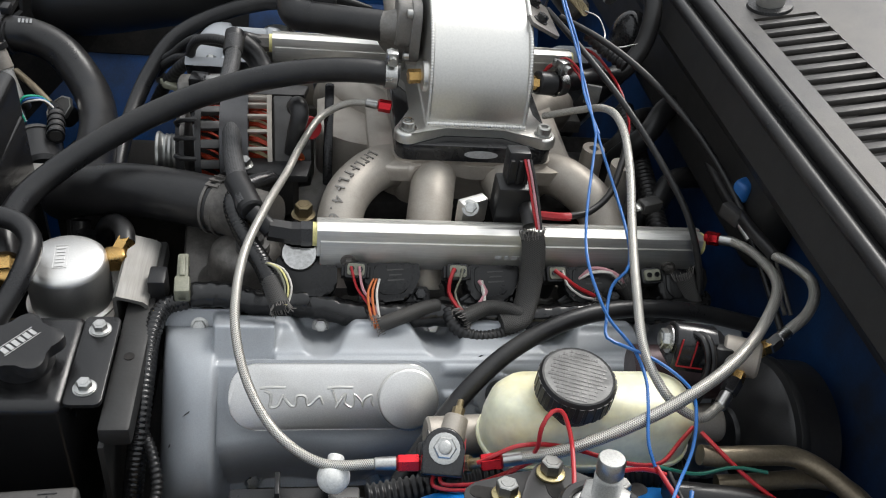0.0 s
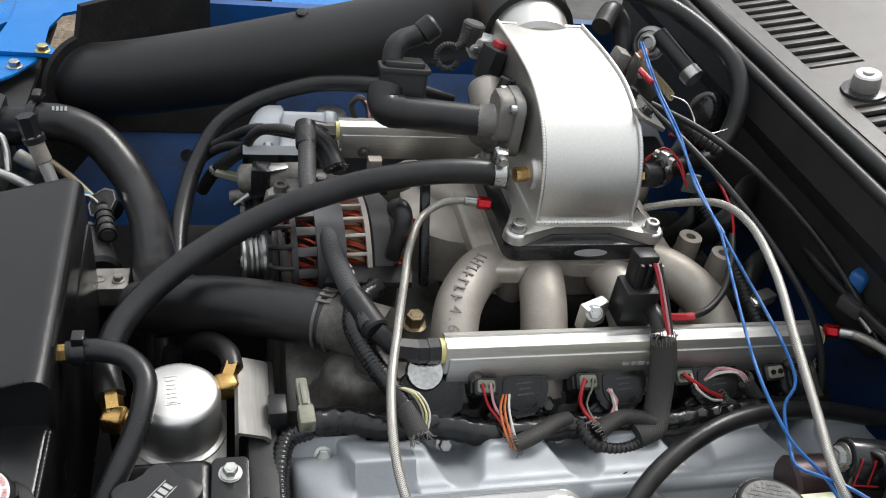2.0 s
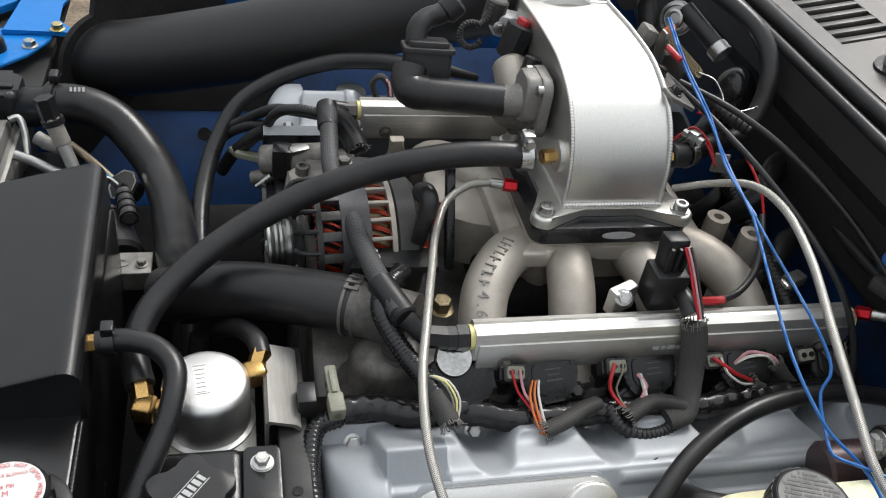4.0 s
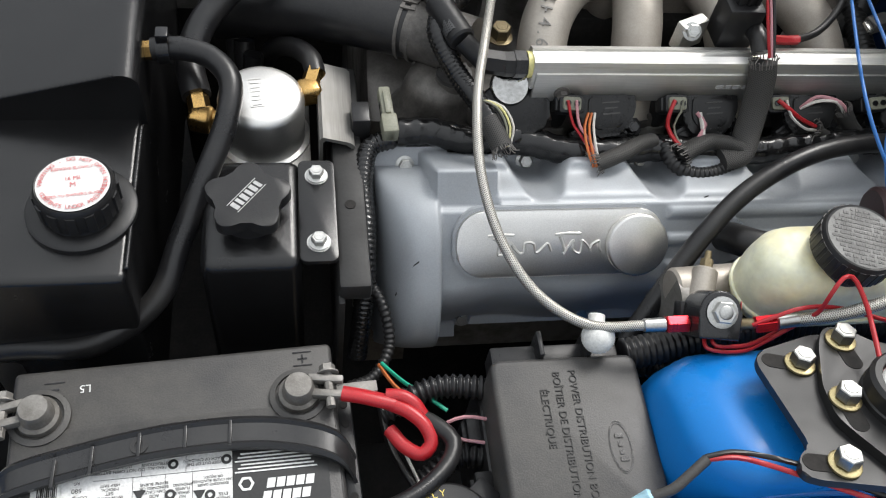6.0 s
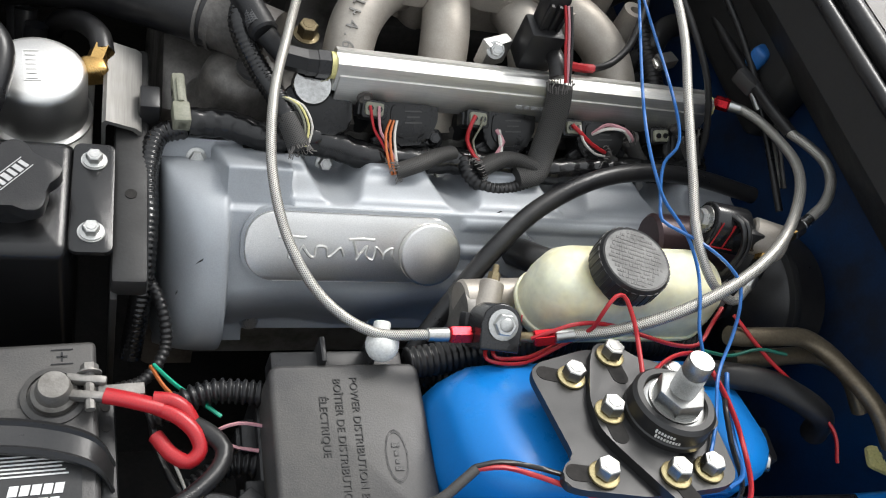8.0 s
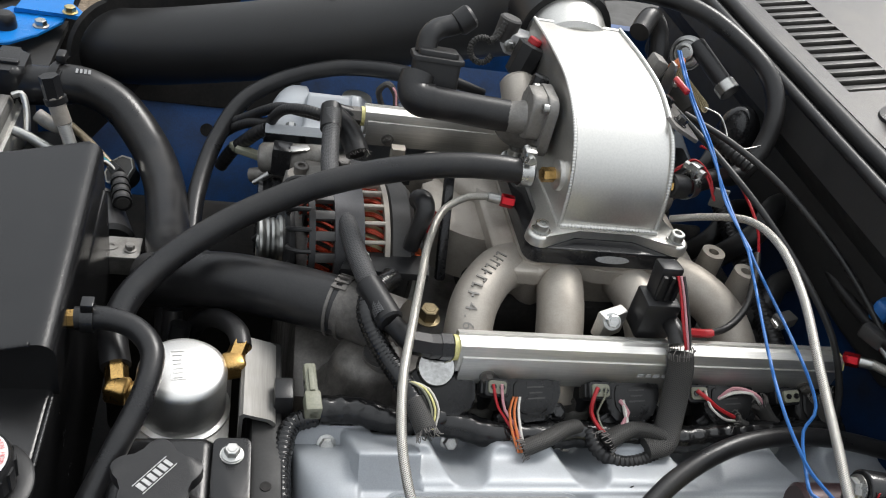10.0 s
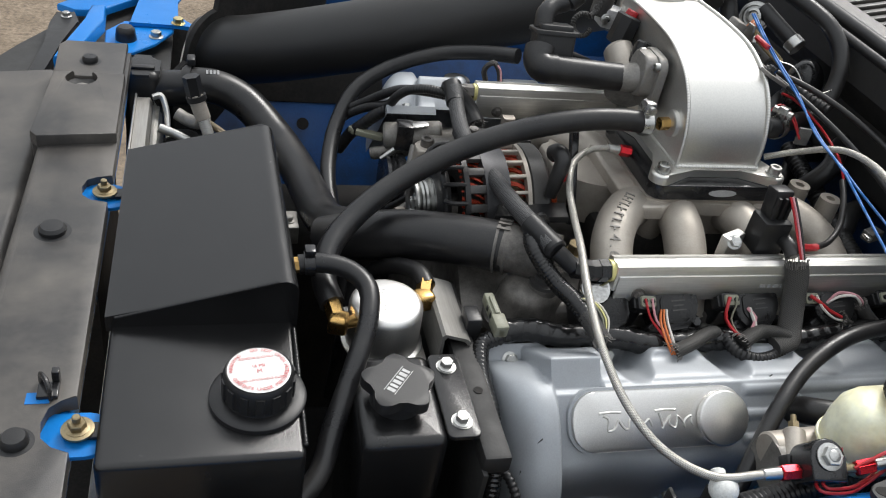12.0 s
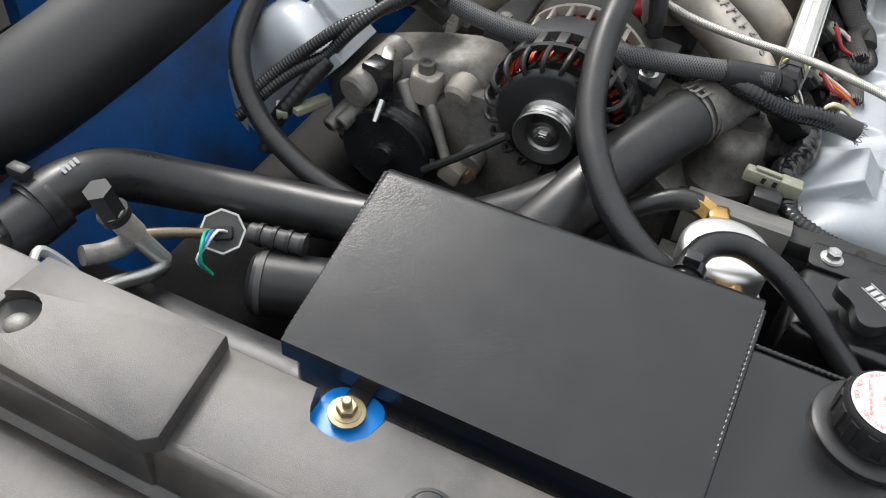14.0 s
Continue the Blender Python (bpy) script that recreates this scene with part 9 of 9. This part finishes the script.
wire([(0.155, 0.33, 1.05), (0.145, 0.295, 1.055), (0.115, 0.279, 1.060), (0.075, 0.280, 1.065), (0.03, 0.297, 1.068), (0.006, 0.309, 1.068), (-0.016, 0.317, 1.067), (-0.036, 0.321, 1.067), (-0.052, 0.320, 1.064)], M_RUBBER, "black wire along the strut plate edge", 0.0019)
wire([(0.16, 0.40, 1.055), (0.165, 0.37, 1.05), (0.152, 0.35, 1.06), (0.155, 0.33, 1.05)], M_RUBBER, "black wire beside the strut plate", 0.002)


def crimps():
    t = thing("crimped_wire", (-0.084, 0.3, 1.04), "pale blue crimped joint between green and red wires", "wire joint")
    part("heat_shrink", hose(B(), [(-0.051, 0.319, 1.063), (-0.062, 0.312, 1.060), (-0.074, 0.305, 1.055), (-0.086, 0.303, 1.049)], 0.0033, 10, 0.005), M_BLACKDUST, t)
    part("crimp", rod(B(), (-0.085, 0.3035, 1.0495), (-0.100, 0.299, 1.0395), 0.0056, 0.0050, 14, 0.0015), M_CRIMP, t)
    part("heat_shrink", rod(B(), (-0.099, 0.2992, 1.040), (-0.108, 0.298, 1.034), 0.0042, 0.0038, 12, 0.0005), M_BLACKDUST, t)
    part("heat_shrink", hose(B(), [(-0.106, 0.298, 1.035), (-0.120, 0.297, 1.023), (-0.133, 0.297, 1.016), (-0.146, 0.297, 1.011)], 0.0026, 10, 0.005), M_BLACKDUST, t)
    part("green_wire", hose(B(), [(-0.144, 0.297, 1.011), (-0.160, 0.297, 1.006), (-0.175, 0.295, 1.004), (-0.192, 0.290, 1.003), (-0.208, 0.286, 1.004), (-0.254, 0.262, 1.006)], 0.0019, 8, 0.006), M_GREENWIRE, t)
    t = thing("crimped_wire", (-0.08, 0.295, 1.005), "pale blue crimped joint on the black fender wire", "wire joint")
    part("crimp", rod(B(), (-0.088, 0.2925, 1.004), (-0.072, 0.2965, 1.007), 0.0055, 0.0050, 14, 0.0015), M_CRIMP, t)
    part("heat_shrink", hose(B(), [(-0.112, 0.285, 0.996), (-0.099, 0.290, 1.001), (-0.086, 0.293, 1.0045)], 0.0022, 8, 0.005), M_BLACKDUST, t)
    part("heat_shrink", hose(B(), [(-0.074, 0.296, 1.0065), (-0.050, 0.300, 1.009), (-0.026, 0.303, 1.012)], 0.0032, 10, 0.005), M_BLACKDUST, t)
    part("blue_wire", hose(B(), [(-0.028, 0.303, 1.012), (-0.005, 0.306, 1.015), (0.021, 0.308, 1.017), (0.082, 0.304, 1.020), (0.15, 0.306, 1.02), (0.18, 0.31, 1.0)], 0.0022, 8, 0.008), M_BLUEWIRE, t)


crimps()
simple_hose("fender_cable", [(-0.105, 0.290, 0.998), (-0.06, 0.293, 1.002), (-0.017, 0.297, 1.006), (0.04, 0.299, 1.009), (0.087, 0.300, 1.011), (0.16, 0.300, 1.010), (0.22, 0.298, 1.008), (0.29, 0.295, 1.006)], 0.0037, M_RUBBER, "black cable lying along the blue fender edge", "cable")


def battery_cables():
    t = thing("battery_cable", (-0.22, 0.40, 0.96), "red-sleeved battery cable from the positive terminal", "battery cable")
    part("red_boot", hose(B(), [(-0.263, 0.4230, 0.962), (-0.252, 0.4200, 0.963), (-0.240, 0.4165, 0.963), (-0.226, 0.4125, 0.962)], 0.0072, 14, 0.005, flat=0.75), M_REDWIRE, t)
    part("red_sleeve", hose(B(), [(-0.232, 0.4185, 0.964), (-0.220, 0.4165, 0.965), (-0.211, 0.4105, 0.963), (-0.206, 0.4035, 0.958)], 0.0052, 12, 0.004), M_REDWIRE, t)
    part("red_sleeve", hose(B(), [(-0.230, 0.4130, 0.962), (-0.2155, 0.4045, 0.963), (-0.2045, 0.3930, 0.961), (-0.2015, 0.3830, 0.957), (-0.2085, 0.3765, 0.953), (-0.2195, 0.3835, 0.950), (-0.2300, 0.3985, 0.948)], 0.0053, 12, 0.004), M_REDWIRE, t)
    part("black_cable", hose(B(), [(-0.210, 0.4060, 0.955), (-0.1945, 0.3926, 0.960), (-0.1863, 0.3805, 0.962), (-0.1900, 0.3676, 0.963), (-0.2037, 0.3526, 0.965), (-0.2203, 0.3412, 0.967), (-0.2401, 0.3330, 0.968), (-0.2630, 0.3273, 0.968), (-0.2889, 0.3204, 0.967), (-0.33, 0.309, 0.965), (-0.40, 0.288, 0.955)], 0.0062, 14, 0.006), M_RUBBER, t)
    part("black_wrap", hose(B(), [(-0.325, 0.300, 0.968), (-0.36, 0.29, 0.965), (-0.42, 0.275, 0.955)], 0.014, 14, 0.006), M_BLACK, t)
    n = thing("ground_strap", (-0.5, 0.41, 0.95), "dull metal ground strap at the negative terminal", "battery cable")
    part("strap", hose(B(), [(-0.492, 0.412, 0.962), (-0.512, 0.408, 0.958), (-0.535, 0.402, 0.945)], 0.006, 10, 0.005, flat=0.5), M_CASTDARK, n)


battery_cables()
wire([(-0.23, 0.462, 0.93), (-0.215, 0.440, 0.94), (-0.20, 0.425, 0.945), (-0.185, 0.412, 0.945)], M_GREENWIRE, "green wire between battery and fuse box", 0.0016)
wire([(-0.232, 0.462, 0.928), (-0.222, 0.440, 0.935), (-0.205, 0.42, 0.94)], M_ORANGEWIRE, "orange wire between battery and fuse box", 0.0016)
wire([(-0.155, 0.40, 0.952), (-0.175, 0.402, 0.955), (-0.19, 0.398, 0.95), (-0.18, 0.39, 0.945), (-0.16, 0.385, 0.945)], M_PINKWIRE, "pale looped wire beside the fuse box", 0.0014)
wire([(-0.232, 0.45, 0.90), (-0.225, 0.41, 0.89), (-0.205, 0.37, 0.885), (-0.195, 0.345, 0.89)], M_RUBBER, "thin black wire hanging beside the battery", 0.003)
wire([(-0.215, 0.40, 0.90), (-0.205, 0.37, 0.90), (-0.2, 0.34, 0.90)], M_WHITEWIRE, "thin white wire beside the washer cap", 0.0014)
wire([(-0.235, 0.31, 0.93), (-0.23, 0.335, 0.94), (-0.205, 0.35, 0.94), (-0.185, 0.352, 0.935)], M_RUBBER, "black wire looping past the washer cap", 0.0035)


def brake_pipes():
    simple_hose("hard_pipe", [(0.195, 0.42, 1.046), (0.206, 0.419, 1.045), (0.246, 0.419, 1.045), (0.272, 0.418, 1.044), (0.290, 0.407, 1.042), (0.302, 0.393, 1.04), (0.324, 0.357, 1.035), (0.337, 0.330, 1.02)], 0.0078, M_OLIVEPIPE, "bent olive-brown steel pipe beside the strut tower", "pipe", "hard pipes")
    simple_hose("hard_pipe", [(0.215, 0.413, 1.018), (0.239, 0.412, 1.02), (0.30, 0.414, 1.02), (0.318, 0.407, 1.02), (0.332, 0.392, 1.016), (0.345, 0.37, 1.0)], 0.0075, M_OLIVEPIPE, "bent olive-brown steel pipe beside the strut tower", "pipe", "hard pipes")
    simple_hose("rubber_hose", [(0.165, 0.397, 1.03), (0.194, 0.393, 1.03), (0.229, 0.385, 1.031), (0.258, 0.369, 1.029), (0.282, 0.360, 1.016), (0.294, 0.357, 0.99)], 0.0108, M_RUBBER, "black rubber hose beside the strut tower")
    bm = prism(B(), soft_corners([(-0.012, -0.010), (0.030, -0.016), (0.030, 0.016), (-0.012, 0.010)], 0.005), 0.004, T(0.372, 0.336, 0.97) @ Matrix.Rotation(radians(-20), 4, "Z"), 0.001)
    lathe(bm, [(0.003, 0), (0.006, 0), (0.006, 0.001), (0.003, 0.001)], T(0.372, 0.336, 0.974), 16)
    solo("yellow_bracket", bm, M_YELRING, "pale yellow metal bracket with a hole beside the fender", "bracket")
    t = thing("hose_bracket", (0.22, 0.34, 0.99), "black bracket with steel stud near the strut tower", "bracket")
    part("block", box(B(), (0.04, 0.03, 0.04), T(0.215, 0.345, 0.985), 0.004), M_BLACK, t)
    part("stud", rod(B(), (0.208, 0.335, 1.0), (0.222, 0.328, 1.006), 0.007, seg=12, chamfer=0.001), M_STEEL, t)
    simple_hose("vent_hose", [(-0.025, 0.470, 0.93), (-0.012, 0.484, 0.945), (0.012, 0.508, 0.967), (0.040, 0.535, 0.987), (0.085, 0.570, 1.003), (0.145, 0.598, 1.014), (0.20, 0.611, 1.015), (0.266, 0.614, 1.010), (0.34, 0.607, 0.998)], 0.0085, M_RUBBER, "black rubber vent hose arching over the valve cover")
    simple_hose("vent_elbow", [(0.076, 0.553, 0.962), (0.078, 0.540, 0.975), (0.088, 0.528, 0.983), (0.11, 0.52, 0.985)], 0.0135, M_RUBBER, "short black rubber elbow in the valve cover")


brake_pipes()


def front_left_corner():
    t = thing("ac_fitting", (-0.51, 1.15, 0.96), "aluminium air-conditioning pipe fitting with black cap", "pipe fitting")
    part("pipe", rod(B(), (-0.486, 1.127, 0.905), (-0.505, 1.147, 0.962), 0.008, seg=16, chamfer=0.001), M_ALU, t)
    part("collar", rod(B(), (-0.498, 1.140, 0.942), (-0.509, 1.149, 0.974), 0.0105, seg=16, chamfer=0.001), M_CAST, t)
    part("cap", rod(B(), (-0.508, 1.149, 0.970), (-0.514, 1.152, 1.0), 0.0118, seg=6), M_BLACK, t)
    part("cap_rim", rod(B(), (-0.506, 1.148, 0.966), (-0.508, 1.149, 0.973), 0.0135, seg=20), M_BLACK, t)
    part("lower_elbow", hose(B(), [(-0.497, 1.139, 0.945), (-0.503, 1.150, 0.930), (-0.518, 1.160, 0.928), (-0.534, 1.168, 0.934)], 0.009, 14, 0.004), M_CASTDARK, t)
    s = thing("pressure_switch", (-0.43, 1.105, 0.91), "eight-sided black switch flange with bright rim and coloured wires", "switch")
    m = along((-0.428, 1.108, 0.900), (-0.448, 1.095, 0.930))
    part("body", lathe(B(), [(0, -0.02), (0.014, -0.02), (0.016, 0.0), (0, 0.0)], m, 20), M_BLACK, s)
    part("rim", lathe(B(), [(0.0195, 0.0), (0.0215, 0.0), (0.0215, 0.005), (0.0195, 0.005), (0.0195, 0.0)], m, 8), M_ZINC, s, "bright metal rim")
    part("flange", lathe(B(), [(0, 0.001), (0.0196, 0.001), (0.0196, 0.0042), (0, 0.0042)], m, 8), M_BLACKDUST, s)
    part("plug", prism(B(), rounded(0.018, 0.013, 0.003, 3), 0.012, m @ T(0.001, -0.002, 0.003), 0.001), M_BLACK, s)
    for k, c in enumerate((M_GREENWIRE, M_BLUEWIRE, M_WHITEWIRE)):
        a = m @ Vector((-0.005 + 0.005 * k, -0.002, 0.014))
        wire([a, a + Vector((-0.010, 0.001, 0.010)), (-0.468 + 0.003 * k, 1.098, 0.925 - 0.003 * k), (-0.476, 1.095 + 0.002 * k, 0.912), (-0.470, 1.090, 0.892)], c, ("thin green wire at the switch flange", "thin blue wire at the switch flange", "thin white wire at the switch flange")[k], 0.0016)
    d = thing("dryer_bottle", (-0.44, 1.02, 0.85), "black receiver bottle with ribbed connector", "dryer")
    part("bottle", rod(B(), (-0.452, 1.062, 0.880), (-0.425, 0.985, 0.880), 0.030, seg=32, chamfer=0.005), M_BLACK, d)
    part("collar", lathe(B(), [(0.030, 0), (0.0315, 0), (0.0315, 0.006), (0.030, 0.006), (0.030, 0)], along((-0.449, 1.054, 0.880), (-0.425, 0.985, 0.880)), 32), M_BLACKDUST, d)
    part("connector", rod(B(), (-0.426, 1.080, 0.912), (-0.415, 1.026, 0.912), 0.0095, seg=18, chamfer=0.002), M_BLACKDUST, d)
    for k in range(4):
        a = Vector((-0.424, 1.070, 0.912)).lerp(Vector((-0.416, 1.030, 0.912)), k / 3)
        part("connector_ring", lathe(B(), [(0.0090, 0), (0.0112, 0), (0.0112, 0.004), (0.0090, 0.004), (0.0090, 0)], along(a, a + Vector((0.11, -0.54, 0))), 18), M_BLACK, d)
    simple_hose("ac_pipe", [(-0.556, 1.140, 0.926), (-0.536, 1.134, 0.921), (-0.512, 1.124, 0.913), (-0.493, 1.122, 0.907), (-0.484, 1.132, 0.900), (-0.482, 1.140, 0.885)], 0.0065, M_ZINC, "bent bare aluminium air-conditioning pipe", "pipe")
    simple_hose("thin_line", [(-0.495, 1.165, 0.925), (-0.465, 1.135, 0.918), (-0.442, 1.112, 0.908)], 0.005, M_OLIVEPIPE, "thin brown pipe running to the switch flange", "pipe")
    loom([(-0.19, 1.04, 1.048), (-0.215, 1.052, 1.047), (-0.236, 1.065, 1.038), (-0.247, 1.081, 1.020), (-0.254, 1.098, 0.998), (-0.272, 1.122, 0.982), (-0.295, 1.15, 0.955), (-0.31, 1.17, 0.93)], 0.0062, "black convoluted loom by the far rail", 0.0005, 0.0035)
    loom([(-0.185, 1.045, 1.042), (-0.22, 1.060, 1.040), (-0.243, 1.085, 1.028), (-0.262, 1.112, 1.005), (-0.280, 1.140, 0.978), (-0.305, 1.165, 0.95)], 0.0062, "black convoluted loom by the far rail", 0.0005, 0.0035)
    loom([(-0.254, 1.096, 0.992), (-0.268, 1.108, 0.975), (-0.280, 1.12, 0.955), (-0.295, 1.135, 0.93), (-0.31, 1.14, 0.90)], 0.0085, "black taped loom by the far rail", 0.0004, 0.008)
    wire([(-0.12, 1.10, 1.035), (-0.128, 1.095, 1.06), (-0.119, 1.09, 1.072), (-0.109, 1.09, 1.06), (-0.106, 1.085, 1.045)], M_SLEEVE, "short black sleeved wire behind the far rail", 0.004)
    wire([(-0.117, 1.09, 1.071), (-0.110, 1.085, 1.066), (-0.107, 1.08, 1.050)], M_PINKWIRE, "thin pink wire behind the far rail", 0.0015)
    c = thing("loose_plug", (-0.288, 1.132, 0.94), "small grey loose wiring plug", "connector")
    part("shell", box(B(), (0.022, 0.012, 0.010), T(-0.288, 1.132, 0.940) @ Matrix.Rotation(radians(35), 4, "Z"), 0.002), M_OLIVE, c)
    for k in range(3):
        simple_hose("front_hose", [(-0.33 - 0.01 * k, 0.80 + 0.02 * k, 0.94), (-0.34, 0.78, 0.88 - 0.01 * k), (-0.35 + 0.02 * k, 0.77, 0.78)], 0.010, M_RUBBER, "black rubber hose beside the front of the engine", "hose", "front hoses")
    x, y, z = -0.407, 0.939, 0.915
    bm = box(B(), (0.046, 0.036, 0.006), T(x, y, z), 0.001)
    box(bm, (0.046, 0.004, 0.024), T(x, y - 0.015, z - 0.011), 0.001)
    lathe(bm, [(0.0035, 0), (0.007, 0), (0.007, 0.001), (0.0035, 0.001)], T(x - 0.008, y, z + 0.003), 16)
    hexhead(bm, T(x + 0.012, y - 0.004, z + 0.003), 0.005, 0.006)
    solo("frame_bracket", bm, M_CASTDARK, "bare steel bracket with a hole and bolt below the radiator hose", "bracket")


front_left_corner()


def bay_depth():
    """Dark masses low in the bay; near-black stands in for shade."""
    bm = bb(B(), -0.62, -0.26, 0.30, 0.50, 0.70, 0.772, 0.01)
    solo("battery_tray", bm, M_BLACK, "black plastic battery tray", "battery tray")
    # rail near-black instead of body blue: shade painted in
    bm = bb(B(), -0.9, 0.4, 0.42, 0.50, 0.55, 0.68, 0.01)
    solo("frame_rail", bm, M_DARK, "chassis rail low in the bay, near-black for deep shade", "frame rail", kind="structure")
    bm = bb(B(), -0.555, -0.50, 0.5, 1.2, 0.42, 0.90, 0.02)
    # filler block added, near-black for the shaded engine flank
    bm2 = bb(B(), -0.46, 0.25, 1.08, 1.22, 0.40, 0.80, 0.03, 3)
    solo("engine_side", bm2, M_DARK, "added near-black block for the shaded flank of the engine", "engine block", kind="structure")
    solo("fan_shroud", bm, M_BLACK, "black plastic fan shroud behind the radiator", "fan shroud")


bay_depth()

for d in (0.0, 0.005):
    wire([(0.206 + d, 0.510, 1.086), (0.210 + d, 0.497, 1.092), (0.213 + d, 0.482, 1.080), (0.209 + d, 0.474, 1.055), (0.204 + d, 0.474, 1.020), (0.206, 0.478, 0.985)], M_RUBBER, "black cord hanging from the line solenoid", 0.0024)
